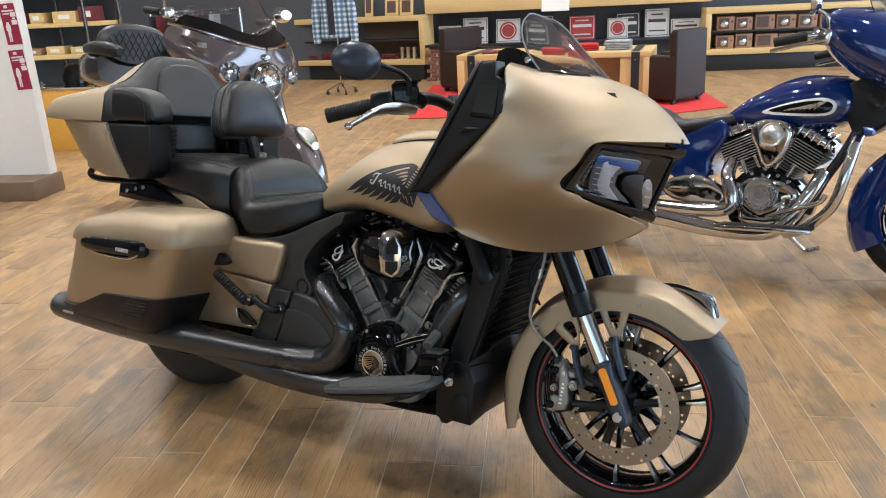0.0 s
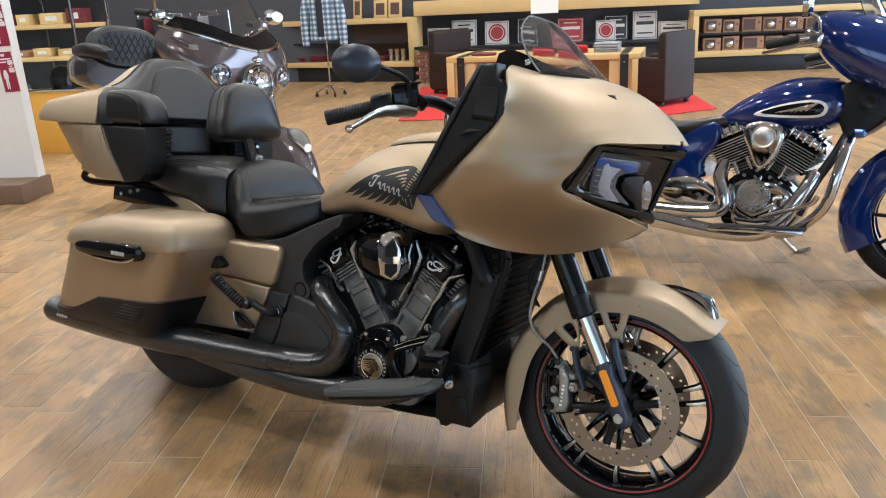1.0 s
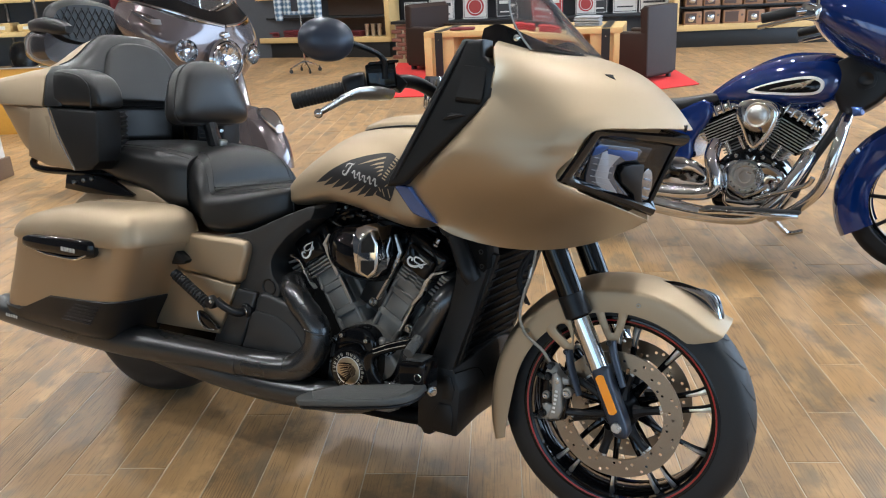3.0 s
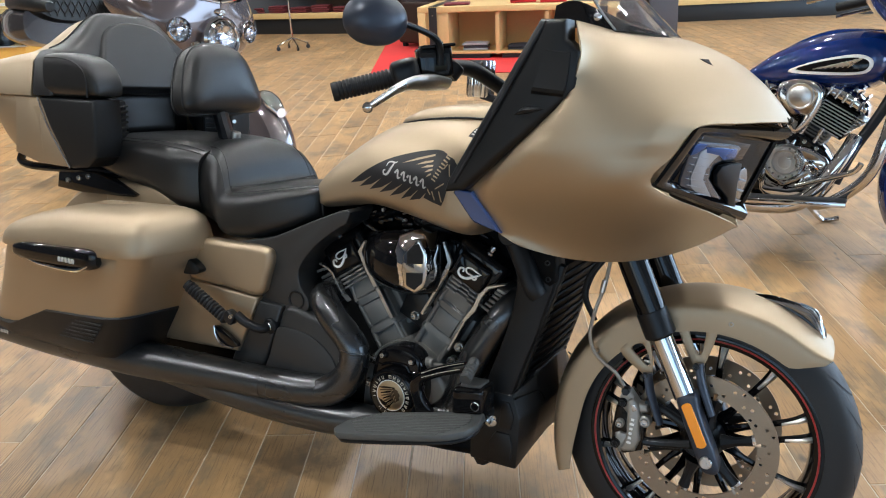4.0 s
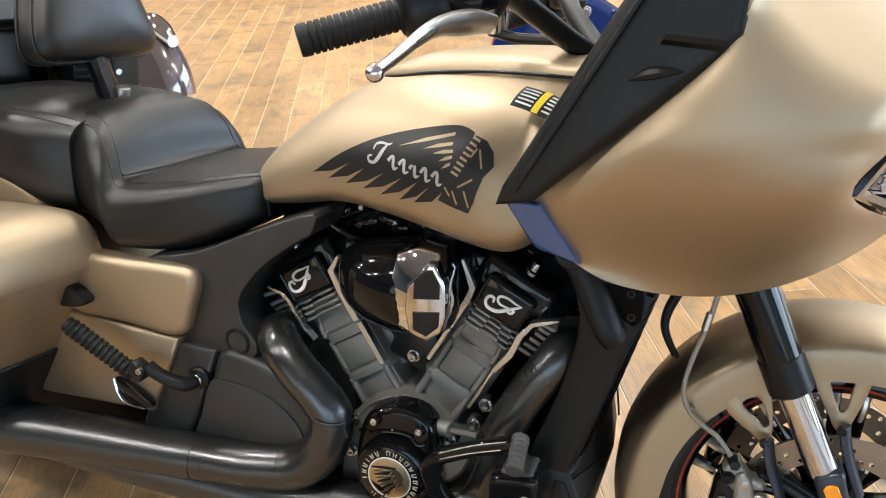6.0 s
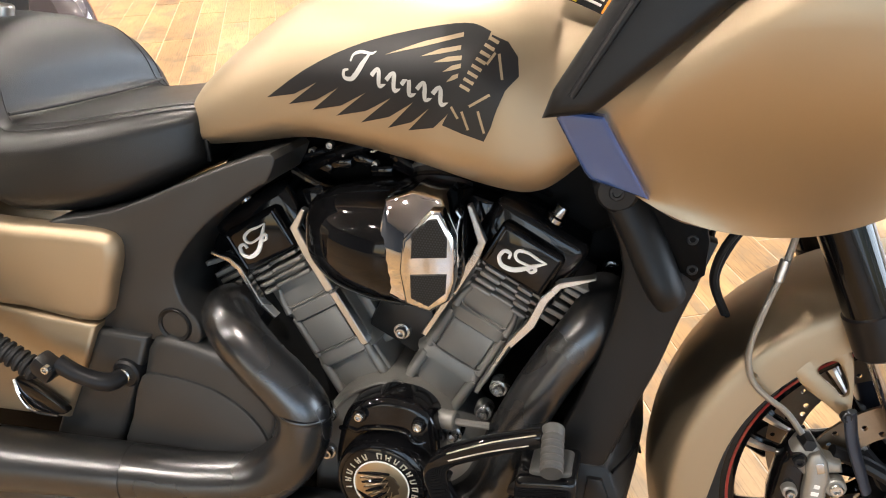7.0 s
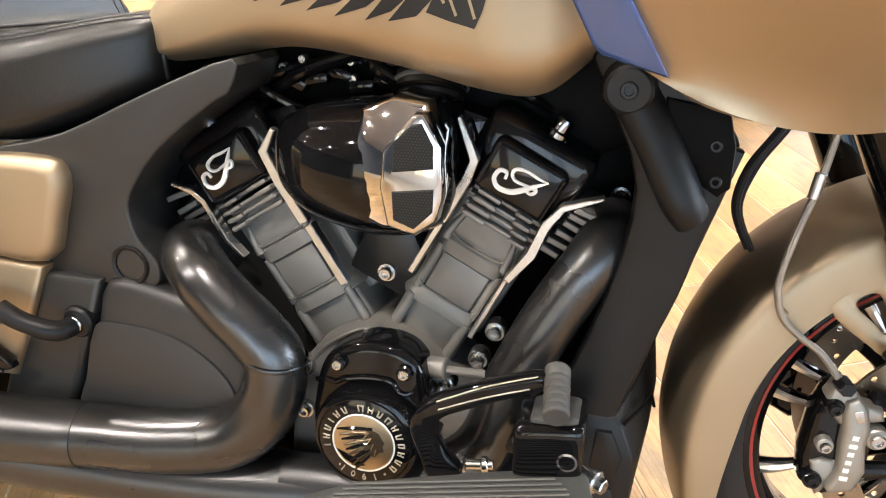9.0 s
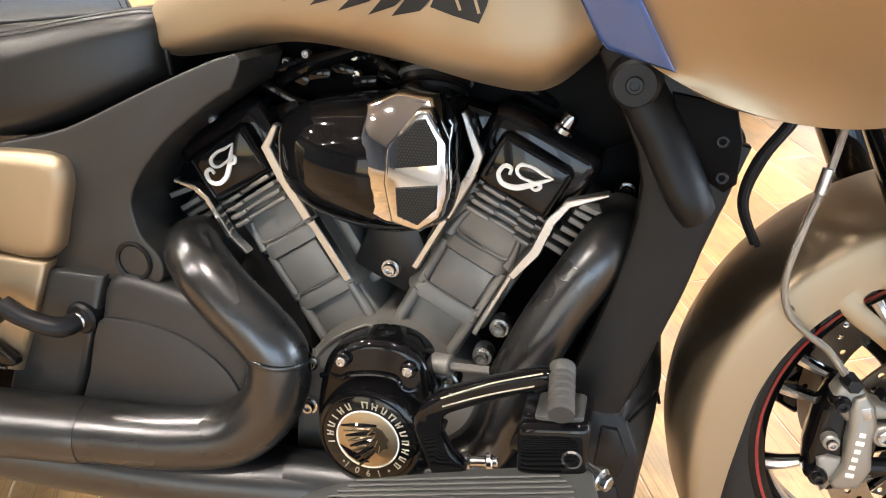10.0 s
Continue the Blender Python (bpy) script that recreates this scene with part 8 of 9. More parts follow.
gtr = part("trunk", hull([(-1.24, 0.88, 1.06, 0.2), (-1.20, 0.86, 1.10, 0.27), (-1.02, 0.84, 1.13, 0.31), (-0.86, 0.86, 1.12, 0.30)], 32, 3.2, 4), M["grey_dark"], G, "metallic dark grey trunk")
gp = part("trunk_pad", hull([(-0.95, 1.04, 1.25, 0.20), (-0.92, 1.01, 1.30, 0.265), (-0.86, 1.0, 1.305, 0.285), (-0.81, 1.02, 1.27, 0.25)], 36, 2.4, 4), M["leather"], gtr, "diamond-stitched black leather backrest")
for k in range(-5, 6):
    for d in (-1, 1):
        a = (-0.806, 0.05 * k - 0.055 * d, 1.045)
        b = (-0.806, 0.05 * k + 0.055 * d, 1.25)
        lim = lambda y, z: abs(y) < 0.25 * math.sqrt(max(0.0, 1 - ((z - 1.15) / 0.13) ** 2))
        pts = [tuple(np.array(a) + (np.array(b) - np.array(a)) * u) for u in np.linspace(0, 1, 9)]
        pts = [p for p in pts if lim(p[1], p[2])]
        if len(pts) > 2:
            part("stitch_line", tube(pts, 0.004, 6, 2), M["seam"], gp)
for s in (-1, 1):
    part("arm_rest", hull([(-1.02, 1.08, 1.15, 0.04, s * 0.28), (-0.85, 1.07, 1.17, 0.055, s * 0.28), (-0.68, 1.06, 1.15, 0.05, s * 0.27), (-0.6, 1.07, 1.12, 0.03, s * 0.26)], 24, 3, 4), M["leather"], gtr)
ge = part("engine", slab(spline([(-0.2, 0.25), (-0.25, 0.6), (0.0, 0.7), (0.28, 0.6), (0.25, 0.25), (0.0, 0.18)], 3, True), -0.16, 0.16, 0.03, 3), M["engine_black"], G, "dark v-twin engine")
part("exhaust_pipe", tube([(0.3, -0.14, 0.5), (0.25, -0.2, 0.3), (0.0, -0.23, 0.22), (-0.5, -0.23, 0.23), (-0.86, -0.24, 0.24)], 0.045, 18, 5), M["chrome"], G, "chrome muffler")

# ---- shop furniture ----
# oak display table with steel straps, on the red rug
rug = tagged(part("rug", plate([(-3.1, 5.85), (-0.25, 6.98), (0.20, 7.62), (-0.62, 9.35), (-4.75, 8.95)], 0.004, 0.014, 0.003), MAT["rug_red"], None), "flat red rug with darker lettering under the table", "rug")
T = thing("display_table", pose(-2.06, 7.88, 0, 0, 0, 14), "pale oak display table with dark steel straps", "table")
part("tabletop", box(2.47, 1.05, 0.07, pose(0, 0, 0.605), 0.004), M["oak"], T)
for sx in (-1, 1):
    part("end_panel", box(0.10, 1.05, 0.57, pose(sx * 1.185, 0, 0.285), 0.004), M["oak"], T)
    part("strap", box(0.10, 1.062, 0.004, pose(sx * 1.04, 0, 0.644), 0.001, 1), M["dark_steel"], T, "dark steel strap")
    part("strap", box(0.10, 0.006, 0.62, pose(sx * 1.04, -0.53, 0.322), 0.001, 1), M["dark_steel"], T, "dark steel strap")
    part("post", box(0.28, 0.98, 0.55, pose(sx * 0.995, 0, 0.30), 0.004), M["oak"], T)
    part("rivet", rod((sx * 1.04, -0.53, 0.54), (sx * 1.04, -0.54, 0.54), 0.012, 0.01, 12), M["bolt"], T)
part("inner_shelf", box(1.74, 0.95, 0.03, pose(0, 0, 0.085), 0.003), M["oak"], T)
part("inner_back", box(1.74, 0.03, 0.50, pose(0, 0.1, 0.31), 0.003), M["oak"], T)
part("divider", box(0.05, 0.9, 0.50, pose(-0.25, -0.02, 0.31), 0.003), M["oak"], T)
part("divider", box(0.05, 0.9, 0.50, pose(0.35, -0.02, 0.31), 0.003), M["oak"], T)
for sx in (-0.6, 0.05, 0.65):
    part("plinth", box(0.5, 0.9, 0.06, pose(sx, 0, 0.03), 0.003), M["dark_steel"], T)


def folded(m, n, colours, label):
    """A stack of folded shirts."""
    t = thing("shirt_stack", m, label, "clothing", "folded shirts")
    for k in range(n):
        bm = hull([(-0.15, 0.03 * k, 0.03 * k + 0.02, 0.10), (-0.14, 0.03 * k, 0.03 * k + 0.03, 0.12), (0.0, 0.03 * k, 0.03 * k + 0.034, 0.125), (0.14, 0.03 * k, 0.03 * k + 0.03, 0.12), (0.155, 0.03 * k + 0.004, 0.03 * k + 0.02, 0.10)], 20, 4, 3)
        part("shirt", moved(bm, pose(0.01 * math.sin(3 * k), 0.01 * math.cos(5 * k), 0, 0, 0, 3 * math.sin(k * 2.1))), MAT[colours[k % len(colours)]], t)
    return t


material("cloth_red", (0.45, 0.015, 0.02), 0.85, grain=0.15, bump=0.5, fine=400)
material("cloth_grey", (0.30, 0.31, 0.33), 0.85, grain=0.35, scale=60, bump=0.5, fine=400)
material("cloth_dark", (0.02, 0.022, 0.03), 0.85, grain=0.2, bump=0.5, fine=400)
material("cloth_maroon", (0.12, 0.015, 0.02), 0.8, grain=0.2, bump=0.5, fine=400)
TM = T.matrix_basis
folded(TM @ pose(0.40, -0.22, 0.641, 0, 0, 4), 3, ["cloth_red"], "stack of folded red shirts on the oak table")
folded(TM @ pose(0.02, -0.15, 0.641, 0, 0, 12), 3, ["cloth_red"], "stack of folded red shirts on the oak table")
folded(TM @ pose(0.80, -0.18, 0.641, 0, 0, -6), 4, ["cloth_grey"], "stack of folded patterned grey shirts on the oak table")
folded(TM @ pose(-0.78, -0.30, 0.641, 0, 0, 8), 1, ["cloth_maroon"], "single folded dark shirt on the oak table")
folded(TM @ pose(-0.55, -0.30, 0.101, 0, 0, 3), 3, ["cloth_grey", "cloth_dark"], "folded printed shirts on the table's lower shelf")
folded(TM @ pose(0.02, -0.30, 0.101, 0, 0, -4), 2, ["cloth_dark"], "folded black shirts on the table's lower shelf")

S = thing("table_sign", TM @ pose(-0.03, 0.0, 0.641), "white card on a thin black stand", "sign")
part("base", lathe([(0, 0), (0.06, 0), (0.06, 0.006), (0, 0.012)], 20), M["dark_steel"], S)
part("stem", rod((0, 0, 0.01), (0, 0, 0.50), 0.005, 0.005, 8), M["dark_steel"], S)
part("card", box(0.36, 0.004, 0.26, pose(0, 0, 0.62, -8, 0, 0), 0.001, 1), M["white_mark"], S)


def armchair(m):
    t = thing("armchair", m, "dark brown leather club armchair beside the oak table", "armchair", "leather armchairs")
    part("seat", box(0.56, 0.62, 0.20, pose(0, -0.03, 0.33), 0.035, 4), M["brown_leather"], t)
    part("base", box(0.72, 0.72, 0.22, pose(0, 0, 0.17), 0.015, 3), M["brown_leather"], t)
    for sx in (-1, 1):
        part("arm", box(0.13, 0.74, 0.55, pose(sx * 0.34, 0, 0.345), 0.03, 4), M["brown_leather"], t)
        for sy in (-1, 1):
            part("foot", box(0.06, 0.06, 0.06, pose(sx * 0.33, sy * 0.31, 0.03), 0.005), M["dark_steel"], t)
    part("backrest", slab([(0.0, 0.0)] * 0 or [(-0.40, 0.10), (-0.28, 0.10), (-0.24, 0.88), (-0.30, 0.93), (-0.38, 0.92)], -0.40, 0.40, 0.03, 4), M["brown_leather"], t, m=pose(0, 0, 0, 0, 0, -90))
    return t


armchair(pose(-0.60, 7.95, 0, 0, 0, -108) @ Matrix.Diagonal((0.8, 0.8, 0.95, 1)))
armchair(pose(-3.65, 8.5, 0, 0, 0, 75))

# clothes rack with a plaid shirt
K = thing("clothes_rack", pose(-5.66, 7.75, 0, 0, 0, 10), "chrome clothes stand on four castors", "clothes rack")
part("pole", rod((0, 0, 0.10), (0, 0, 1.75), 0.014, 0.014, 14), M["chrome"], K)
for k in range(4):
    a = math.radians(45 + 90 * k)
    c, s = math.cos(a), math.sin(a)
    part("foot", tube([(0, 0, 0.16), (0.10 * c, 0.10 * s, 0.13), (0.22 * c, 0.22 * s, 0.075)], [0.016, 0.012, 0.010], 10, 4), M["chrome"], K)
    part("castor", join(lathe([(0, -0.012), (0.028, -0.012), (0.03, 0), (0.028, 0.012), (0, 0.012)], 18, Matrix.Translation((0.225 * c, 0.225 * s, 0.03)) @ pose(0, 0, 0, 90, 0, 45 + 90 * k)), rod((0.225 * c, 0.225 * s, 0.03), (0.225 * c, 0.225 * s, 0.085), 0.008, 0.012, 10)), M["dark_steel"], K)
part("crossbar", rod((-0.35, 0, 1.72), (0.35, 0, 1.72), 0.011, 0.011, 12), M["chrome"], K)


def check_cloth(name):
    mat = material(name, (0.45, 0.5, 0.55), 0.9, bump=0.3)
    nt = mat.node_tree
    co = nt.nodes.new("ShaderNodeTexCoord")
    total = None
    for axis, sc in (("X", 26.0), ("Z", 26.0)):
        w = nt.nodes.new("ShaderNodeTexWave")
        w.bands_direction, w.inputs["Scale"].default_value = axis, sc / 6.28
        nt.links.new(co.outputs["Object"], w.inputs["Vector"])
        if total is None:
            total = w.outputs["Fac"]
        else:
            ad = nt.nodes.new("ShaderNodeMath")
            ad.operation = "ADD"
            nt.links.new(total, ad.inputs[0])
            nt.links.new(w.outputs["Fac"], ad.inputs[1])
            total = ad.outputs[0]
    r = nt.nodes.new("ShaderNodeValToRGB")
    r.color_ramp.elements[0].position, r.color_ramp.elements[0].color = 0.35, (0.08, 0.14, 0.22, 1)
    r.color_ramp.elements[1].position, r.color_ramp.elements[1].color = 0.9, (0.55, 0.62, 0.66, 1)
    half_ = nt.nodes.new("ShaderNodeMath")
    half_.operation = "MULTIPLY"
    half_.inputs[1].default_value = 0.5
    nt.links.new(total, half_.inputs[0])
    nt.links.new(half_.outputs[0], r.inputs["Fac"])
    nt.links.new(r.outputs[0], nt.nodes["Principled BSDF"].inputs["Base Color"])
    return mat


SH = thing("plaid_shirt", pose(-5.66, 7.72, 0.85, 0, 0, 20), "blue and white plaid shirt hanging over a dark tee", "shirt")
def torso(w0, w1, z0, z1, dep, y):
    return [[((w0 + (w1 - w0) * v) * math.cos(a) + 0.01 * math.sin(9 * v + 3 * a), y + dep * math.sin(a) * (1 + 0.15 * math.sin(5 * a)), z0 + (z1 - z0) * v) for a in (2 * math.pi * k / 28 for k in range(28))] for v in (j / 10 for j in range(11))]
part("body", loft(torso(0.23, 0.21, 0.0, 0.72, 0.10, 0)), check_cloth("plaid"), SH)
part("undershirt", box(0.10, 0.03, 0.62, pose(-0.02, -0.10, 0.36), 0.012), M["cloth_dark"], SH)
for sx in (-1, 1):
    part("sleeve", tube([(sx * 0.20, 0, 0.68), (sx * 0.27, 0, 0.45), (sx * 0.30, -0.01, 0.12), (sx * 0.30, -0.01, -0.08)], [0.07, 0.075, 0.065, 0.055], 14, 4), MAT["plaid"], SH)


def wall_unit(m, width, height, label, shelves, base=0.26):
    """An open oak wall shelf on a dark base."""
    t = thing("wall_shelf", m, label, "shelf", "oak wall shelves")
    part("base", box(width - 0.1, 0.36, base, pose(0, 0.03, base / 2), 0.004), M["dark_steel"], t, "dark recessed base")
    part("bottom", box(width, 0.42, 0.09, pose(0, 0, base + 0.045), 0.003), M["oak"], t)
    part("top", box(width, 0.42, 0.09, pose(0, 0, height - 0.045), 0.003), M["oak"], t)
    for sx in (-1, 1):
        part("side", box(0.09, 0.42, height - base - 0.18, pose(sx * (width / 2 - 0.045), 0, (height + base) / 2), 0.003), M["oak"], t)
    part("back", box(width - 0.1, 0.03, height - base, pose(0, 0.2, (height + base) / 2), 0.003), M["shelf_back"], t, "brown back panel")
    for z in shelves:
        part("shelf_board", box(width - 0.18, 0.36, 0.03, pose(0, 0.02, z), 0.003), M["dark_steel"], t)
    return t


material("shelf_back", (0.10, 0.065, 0.045), 0.6, grain=0.15, scale=8)
SL = pose(-6.75, 9.72, 0, 0, 0, 8)
wall_unit(SL, 2.75, 1.09, "long low oak wall shelf with folded goods", (0.68,))
SR = pose(0.75, 12.55, 0, 0, 0, 25.5)
wall_unit(SR, 4.2, 1.0, "long oak wall shelf with boxed parts", (0.62,))

material("brown_box", (0.28, 0.15, 0.08), 0.6, grain=0.1)
material("dark_box", (0.07, 0.04, 0.03), 0.5, grain=0.1)


def parcel(m, w, h, d, k):
    """A cardboard display box with a dark window and a pale end."""
    t = thing("product_box", m, "small brown display box with a window and a chrome part inside", "box", "boxed parts")
    part("carton", box(w, d, h, pose(0, 0, h / 2), 0.003), M["brown_box"], t)
    part("window", box(w * 0.62, 0.004, h * 0.76, pose(-w * 0.12, -d / 2 - 0.001, h * 0.5), 0.001, 1), M["dark_box"], t)
    part("label", rod((w * 0.36, -d / 2, h * 0.62), (w * 0.36, -d / 2 - 0.003, h * 0.62), h * 0.09, h * 0.09, 12), M["shelf_back"], t)
    if k % 3 != 2:
        part("chrome_part", lathe([(0, 0.012), (h * 0.12, 0.014), (h * 0.2, 0.008), (h * 0.26, 0.0), (0, 0)], 18, Matrix.Translation((-w * 0.1, -d / 2 - 0.004, h * 0.48)) @ pose(0, 0, 0, 90, 0, 0)), M["chrome"], t)
    return t


random.seed(4)
for row, z in enumerate((0.352, 0.637)):
    x = -1.9
    k = 0
    while x < 1.9:
        w = random.uniform(0.25, 0.36)
        parcel(SR @ pose(x + w / 2, -0.02, z, 0, 0, random.uniform(-4, 4)), w, random.uniform(0.19, 0.225), 0.22, k)
        x += w + random.uniform(0.02, 0.07)
        k += 1
random.seed(9)
for k in range(5):
    folded(SL @ pose(-1.05 + 0.42 * k, -0.02, 0.352, 0, 0, random.uniform(-6, 6)), 3 + k % 2, ["cloth_maroon"], "wrapped maroon shirts stacked in the oak shelf")
for k in range(3):
    for j in range(2):
        c = thing("drinking_cup", SL @ pose(0.86 + 0.12 * k, -0.05 + 0.0 * j, 0.352 + 0.105 * j), "small silver cup in a stacked display", "cup", "stacked cups")
        part("body", lathe([(0, 0), (0.034, 0), (0.042, 0.09), (0.044, 0.10), (0.03, 0.10), (0.0, 0.095)], 18), M["aluminium"], c)
for k, (x, w, h) in enumerate(((-1.0, 0.22, 0.26), (-0.72, 0.2, 0.3), (-0.45, 0.24, 0.24), (0.2, 0.16, 0.36), (0.66, 0.26, 0.3), (0.95, 0.26, 0.3))):
    t = thing("picture_frame", SL @ pose(x, 0.02, 1.091, -8, 0, 0), "small pale wooden frame standing on the oak shelf", "frame", "small frames")
    part("frame", box(w, 0.03, h, pose(0, 0, h / 2), 0.006), M["oak"], t)
    part("panel", box(w * 0.66, 0.006, h * 0.66, pose(0, -0.016, h / 2), 0.002, 1), M["dark_box"], t)

# middle of the back wall: dark niche, oak beam over it, ledge with metal signs, brick pier
N = pose(-3.35, 10.95, 0, 0, 0, 23)
nich = thing("wall_niche", N, "dark grey display niche under a thick oak beam", "wall panel")
part("backboard", box(4.5, 0.08, 2.2, pose(0.1, 0.35, 1.1), 0.004), M["wall_grey"], nich)
part("oak_beam", box(4.75, 0.5, 0.24, pose(0.05, 0.05, 1.22), 0.006), M["oak"], nich, "thick pale oak beam")
part("ledge", box(4.4, 0.34, 0.05, pose(0.1, 0.1, 0.53), 0.004), M["dark_steel"], nich)
part("ledge_front", box(4.3, 0.05, 0.50, pose(0.1, 0.2, 0.25), 0.004), M["wall_grey"], nich)
material("sign_white", (0.62, 0.62, 0.60), 0.5, grain=0.08)
material("sign_black", (0.02, 0.022, 0.025), 0.45, grain=0.1)
material("sign_red", (0.35, 0.03, 0.03), 0.5)
random.seed(2)
for x, w, h, base_m, kind in ((-1.95, 0.40, 0.32, "sign_white", 0), (-1.5, 0.44, 0.44, "sign_white", 1), (-0.92, 0.42, 0.40, "sign_white", 2), (-0.35, 0.44, 0.44, "sign_black", 3), (0.35, 0.44, 0.40, "sign_red", 4), (0.95, 0.34, 0.34, "sign_white", 2), (1.12, 0.40, 0.42, "sign_black", 5), (1.60, 0.40, 0.46, "sign_white", 6), (2.08, 0.50, 0.28, "sign_white", 7)):
    t = thing("metal_sign", N @ pose(x, 0.08 + 0.02 * (kind % 2), 0.556, -10, 0, 0), "square printed metal sign leaning on the ledge", "sign", "metal signs")
    part("plate", box(w, 0.012, h, pose(0, 0, h / 2), 0.004), MAT[base_m], t)
    ink = "sign_white" if base_m != "sign_white" else "sign_black"
    part("border", box(w * 0.92, 0.003, h * 0.90, pose(0, -0.0065, h / 2), 0.001, 1), MAT[ink], t)
    part("field", box(w * 0.88, 0.004, h * 0.86, pose(0, -0.0075, h / 2), 0.001, 1), MAT[base_m], t)
    if kind in (0, 2):
        part("roundel", lathe([(w * 0.36, 0), (w * 0.36, 0.003), (0, 0.003)], 32, Matrix.Translation((0, -0.009, h / 2)) @ pose(0, 0, 0, 90, 0, 0)), MAT["sign_red" if kind == 2 else "cloth_grey"], t)
        part("roundel_ring", lathe([(w * 0.26, 0.003), (w * 0.26, 0.0045), (w * 0.29, 0.0045), (w * 0.29, 0.003)], 32, Matrix.Translation((0, -0.009, h / 2)) @ pose(0, 0, 0, 90, 0, 0), True), MAT["sign_white"], t)
    else:
        for j, (zz, ww) in enumerate(((0.80, 0.5), (0.58, 0.72), (0.22, 0.66))):
            part("text_bar", box(w * ww, 0.003, h * (0.05 if j != 1 else 0.12), pose(0, -0.0105, h * zz), 0.001, 1), MAT[ink], t)
brick_pier = thing("brick_pier", pose(-4.92, 9.72, 0, 0, 0, 8), "low pier of red-brown bricks with a dark cap", "pier")
part("core", box(0.52, 0.34, 0.56, pose(0, 0.02, 0.28), 0.002), M["grout"], brick_pier)
part("cap", box(0.60, 0.44, 0.045, pose(0, 0, 0.585), 0.006), M["dark_steel"], brick_pier)
material("brick", (0.20, 0.075, 0.05), 0.8, grain=0.25, scale=20, bump=0.5)
for r in range(8):
    for k in range(3):
        w = 0.17
        part("brick", box(w, 0.06, 0.058, pose(-0.18 + 0.18 * k + (0.045 if r % 2 else -0.045) * (0.5 if k == 1 else 1) * (k != 1), -0.155, 0.035 + 0.068 * r), 0.006), M["brick"], brick_pier)

# white column with red height notices
C = thing("column", pose(-3.978, 1.542, 0, 0, 0, 25.5), "white square column with a brown tiled base", "column")
part("shaft", box(0.46, 0.10, 4.05, pose(-0.005, 0.155, 2.175), 0.003), M["wall_white"], C, sharp=20)
part("base", box(0.50, 0.40, 0.155, pose(0, 0.03, 0.0775), 0.004), M["base_brown"], C, "brown tiled base")
material("notice_red", (0.25, 0.012, 0.04), 0.45, grain=0.06)
material("notice_paper", (0.7, 0.66, 0.66), 0.5)
for k, z in enumerate((0.99, 1.335, 1.68)):
    nt_ = thing("notice", pose(-3.812, 1.737, z, 0, 0, 25.5) @ pose(-0.074, -0.0035, 0, 0, (-3, -2, -3)[k], 0), "small red printed notice taped to the white column", "notice", "red notices")
    part("sheet", box(0.138, 0.0016, 0.315, None, 0.0004, 1), M["notice_paper"], nt_)
    part("red_field", box(0.126, 0.0016, 0.303, pose(0, -0.0012, 0), 0.0004, 1), M["notice_red"], nt_)
    part("pictogram", slab([(-0.034, -0.13), (-0.026, -0.13), (-0.022, -0.07), (-0.018, -0.13), (-0.010, -0.13), (-0.009, -0.05), (-0.002, -0.045), (-0.004, -0.01), (-0.014, 0.016), (-0.030, 0.016), (-0.040, -0.01), (-0.042, -0.045), (-0.035, -0.05)], -0.0034, -0.0018, 0.0003, 1), M["notice_paper"], nt_)
    for w, h, x, zz in ((0.10, 0.011, 0.0, 0.098), (0.055, 0.010, -0.02, 0.076), (0.042, 0.034, 0.036, 0.07), (0.024, 0.012, 0.036, 0.040), (0.044, 0.034, 0.036, 0.012), (0.03, 0.02, -0.01, 0.128)):
        part("text_bar", box(w, 0.0012, h, pose(x, -0.0024, zz), 0.0003, 1), M["notice_paper"], nt_)

# glass display counter with goods, on a yellow base
material("case_glass", (0.95, 0.97, 0.96), 0.02)
cb = MAT["case_glass"].node_tree.nodes["Principled BSDF"]
cb.inputs["Transmission Weight"].default_value, cb.inputs["IOR"].default_value = 1.0, 1.1
D = thing("display_case", pose(-6.28, 3.05, 0, 0, 0, 25.5), "glass display cabinet with oak shelves on a yellow wooden base", "cabinet")
part("base", box(2.2, 0.75, 0.645, pose(0, 0, 0.3225), 0.006), M["yellow_wood"], D, "yellow wooden base")
part("rail", box(2.22, 0.77, 0.02, pose(0, 0, 0.655), 0.004), M["chrome"], D)
for z in (0.95, 1.28, 1.60):
    part("shelf_board", box(2.1, 0.34, 0.045, pose(0, 0.18, z), 0.003), M["oak"], D)
for x in (-1.08, -0.36, 0.36, 1.08):
    for y in (-0.35, 0.35):
        part("post", box(0.03, 0.03, 1.4, pose(x, y, 1.34), 0.003), M["dark_chrome"], D)
for x in (-0.72, 0, 0.72):
    p = part("pane", box(0.68, 0.005, 1.36, pose(x, -0.352, 1.34), 0), M["case_glass"], D, sharp=0)
    p.visible_shadow = False
part("back", box(2.18, 0.02, 1.4, pose(0, 0.37, 1.34), 0), M["wall_grey"], D, sharp=0)
random.seed(6)
for z in (0.975, 1.305, 1.625):
    x = -0.98
    while x < 0.9:
        w = random.uniform(0.12, 0.3)
        hgt = random.uniform(0.06, 0.16)
        t = thing("product_box", D.matrix_basis @ pose(x + w / 2, 0.16, z, 0, 0, random.uniform(-8, 8)), "small brown goods box in the glass cabinet", "box", "goods in the cabinet")
        part("carton", box(w, 0.2, hgt, pose(0, 0, hgt / 2), 0.004), MAT[random.choice(("brown_box", "oak", "cloth_maroon", "oak"))], t)
        part("label", box(w * 0.5, 0.002, hgt * 0.4, pose(0, -0.101, hgt * 0.5), 0.0005, 1), M["sign_white"], t)
        x += w + random.uniform(0.02, 0.12)
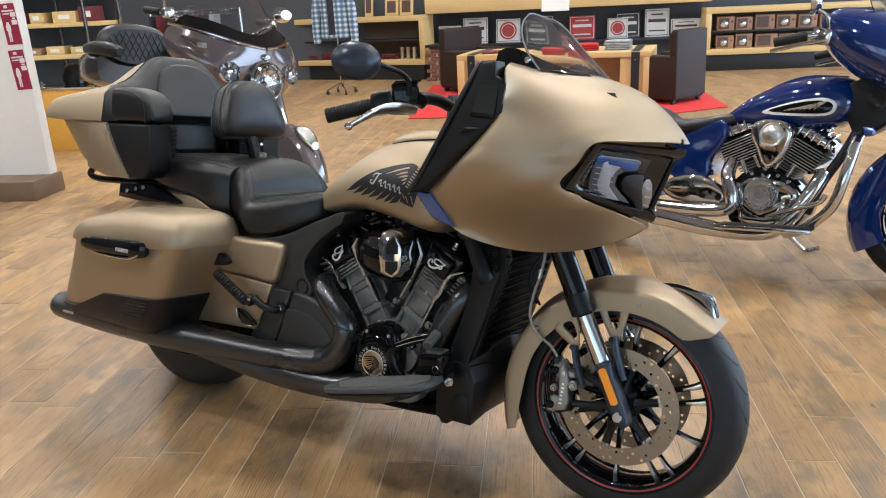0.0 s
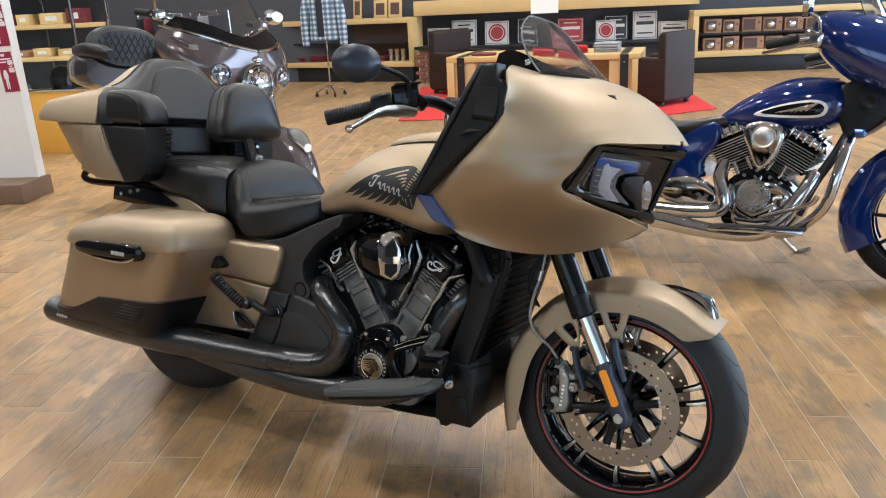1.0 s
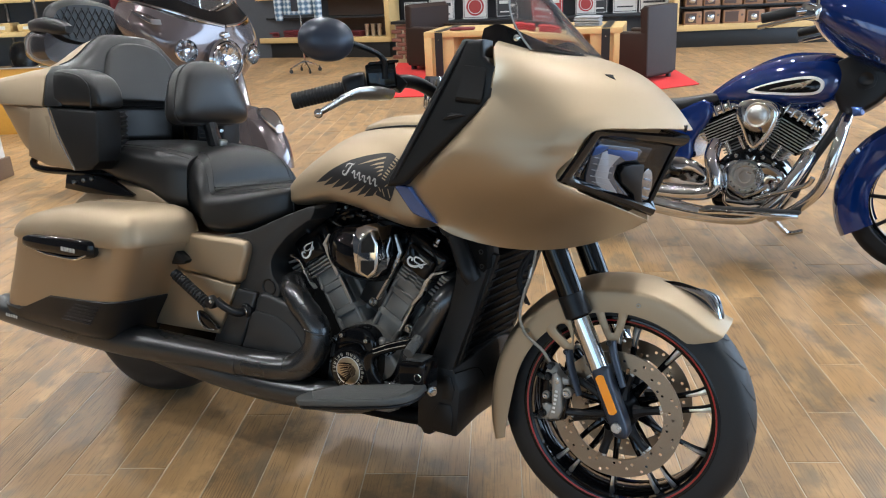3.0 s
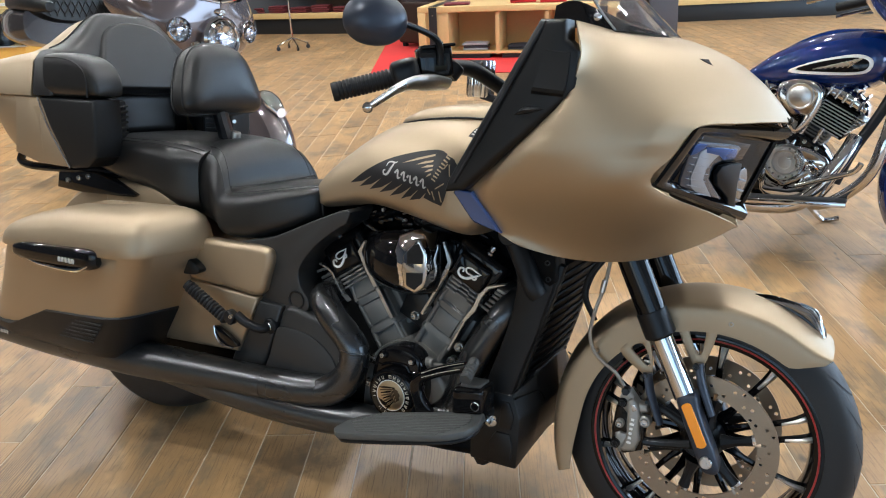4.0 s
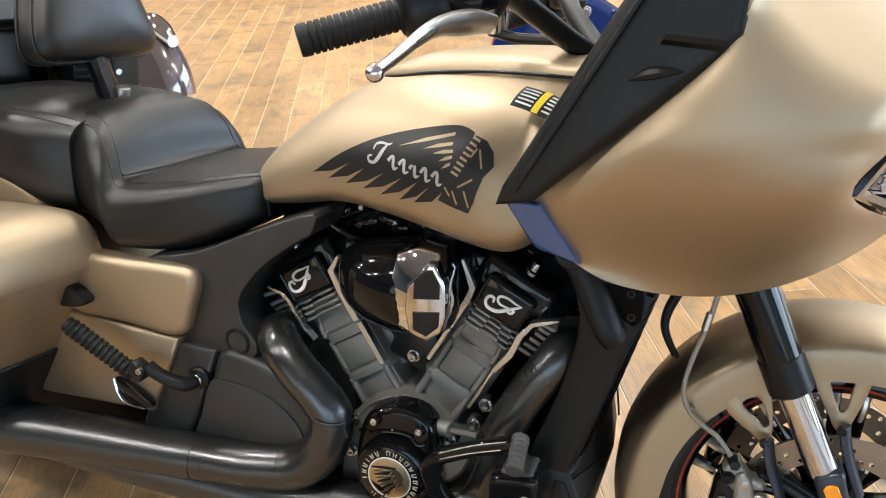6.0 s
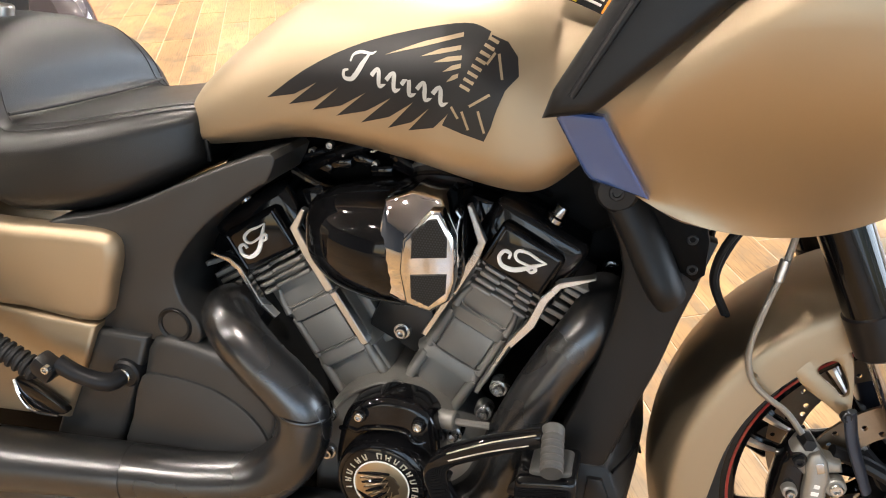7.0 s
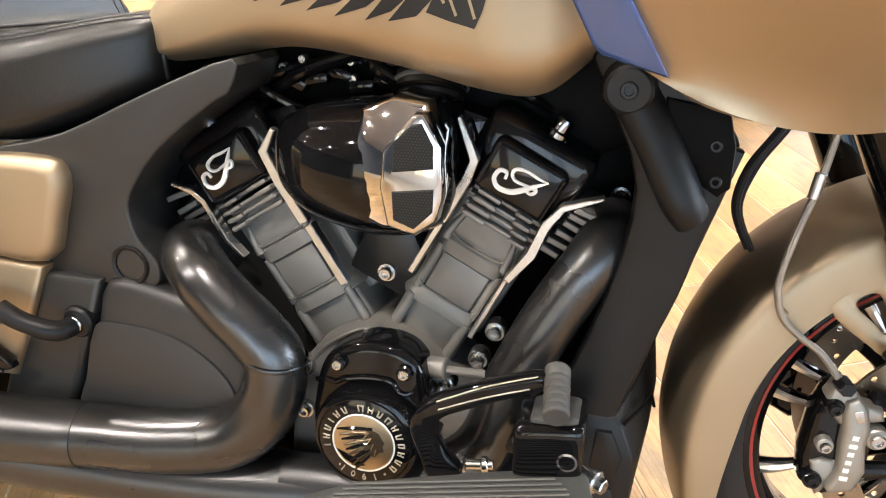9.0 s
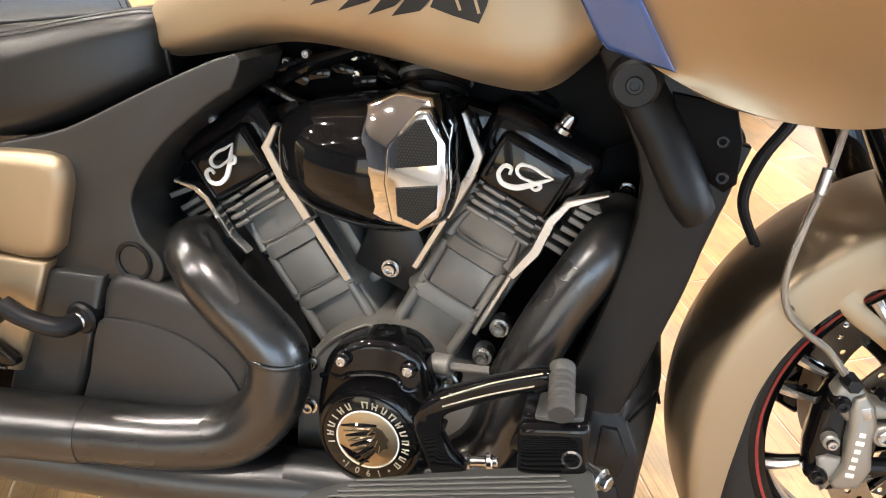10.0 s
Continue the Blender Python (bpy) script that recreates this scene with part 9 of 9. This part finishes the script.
hel = thing("helmet", D.matrix_basis @ pose(0.72, -0.12, 0.666, 0, 0, 20), "gloss black open helmet on the counter", "helmet")
part("shell", lathe([(0.11, 0), (0.125, 0.05), (0.125, 0.11), (0.10, 0.18), (0.06, 0.215), (0, 0.225)], 32), M["gloss_black"], hel)
for k in range(4):
    j = thing("chrome_fitting", D.matrix_basis @ pose(-0.6 + 0.33 * k, -0.22, 0.666), "small chrome fitting on the counter", "fitting", "chrome fittings")
    part("body", lathe([(0, 0), (0.035, 0), (0.04, 0.02), (0.02, 0.035), (0.025, 0.055), (0, 0.06)], 18), M["chrome"], j)

# rail of hanging clothes
H = thing("clothes_rail", pose(-6.3, 5.6, 0, 0, 0, 15), "chrome clothes rail with dark garments", "clothes rail")
part("bar", rod((-0.7, 0, 1.35), (0.7, 0, 1.35), 0.014, 0.014, 12), M["chrome"], H)
for sx in (-1, 1):
    part("upright", rod((sx * 0.7, 0, 0), (sx * 0.7, 0, 1.37), 0.014, 0.014, 12), M["chrome"], H)
    part("foot", rod((sx * 0.7, -0.25, 0.02), (sx * 0.7, 0.25, 0.02), 0.014, 0.014, 12), M["chrome"], H)
for k in range(9):
    t = thing("hanging_garment", H.matrix_basis @ pose(-0.55 + 0.135 * k, 0, 0.55, 0, 0, 80 + 9 * math.sin(5 * k)), "dark garment on the chrome rail", "clothing", "garments on the rail")
    part("cloth", loft([[((0.20 + 0.04 * (1 - v)) * math.cos(a), 0.03 * math.sin(a) * (1 + 0.4 * math.sin(6 * a + k)), 0.75 * v) for a in (2 * math.pi * j / 20 for j in range(20))] for v in (0, 0.3, 0.6, 0.85, 1.0)]), MAT[("cloth_dark", "cloth_maroon", "cloth_dark", "cloth_grey")[k % 4]], t)
    part("hook", tube([(0, 0, 0.75), (0, 0, 0.79), (0.012, 0, 0.805), (0.0, 0, 0.815)], 0.003, 6, 3), M["chrome"], t)

# ---- floor planks, last ----
PW, PL, GAP = 0.1525, 0.915, 0.003
PD = Vector((math.cos(radians(-64.5)), math.sin(radians(-64.5)), 0))
PN = Vector((math.sin(radians(64.5)), math.cos(radians(64.5)), 0))
ground = bpy.data.objects["floor"]


def plank_mesh(length, width):
    hl, hw, e, t = length / 2 - GAP / 2, width / 2 - GAP / 2, 0.0015, 0.004
    top = [(-hl + e, -hw + e, 0), (hl - e, -hw + e, 0), (hl - e, hw - e, 0), (-hl + e, hw - e, 0)]
    low = [(-hl, -hw, -e), (hl, -hw, -e), (hl, hw, -e), (-hl, hw, -e)]
    bot = [(x, y, -t) for x, y, _ in low]
    faces = [(0, 1, 2, 3)]
    for a in (0, 4):
        for k in range(4):
            faces.append((a + k, a + 4 + k, a + 4 + (k + 1) % 4, a + (k + 1) % 4))
    return top + low + bot, faces


pv, pf = plank_mesh(PL, PW)
pm = bpy.data.meshes.new("plank")
pm.from_pydata(pv, [], pf)
pm.materials.append(MAT["plank"])
random.seed(12)
rest_v, rest_f = [], []
near = 0
turn = Matrix.Rotation(radians(-64.5), 4, "Z")
for i in range(-88, 70):
    c = 0.297 + PW * (i + 0.5)
    off = random.choice((0.0, 0.33, 0.66)) * PL + random.uniform(-0.05, 0.05)
    for j in range(-15, 15):
        p = PN * c + PD * (off + PL * j)
        if abs(p.x + 1.5) > 9.5 or p.y < -5.5 or p.y > 14:
            continue
        m = Matrix.Translation(p) @ turn
        if -1.5 < p.x < 3.1 and -1.6 < p.y < 2.6 and near < 300:
            o = new("plank", pm)
            o.parent = ground
            o.matrix_basis = m
            near += 1
        else:
            k = len(rest_v)
            rest_v += [tuple(m @ Vector(v)) for v in pv]
            rest_f += [tuple(k + q for q in f) for f in pf]
rm = bpy.data.meshes.new("planks")
rm.from_pydata(rest_v, [], rest_f)
rm.materials.append(MAT["plank_far"])
ro = new("planks", rm)
ro.parent = ground
tagged(ro, kind="stuff")
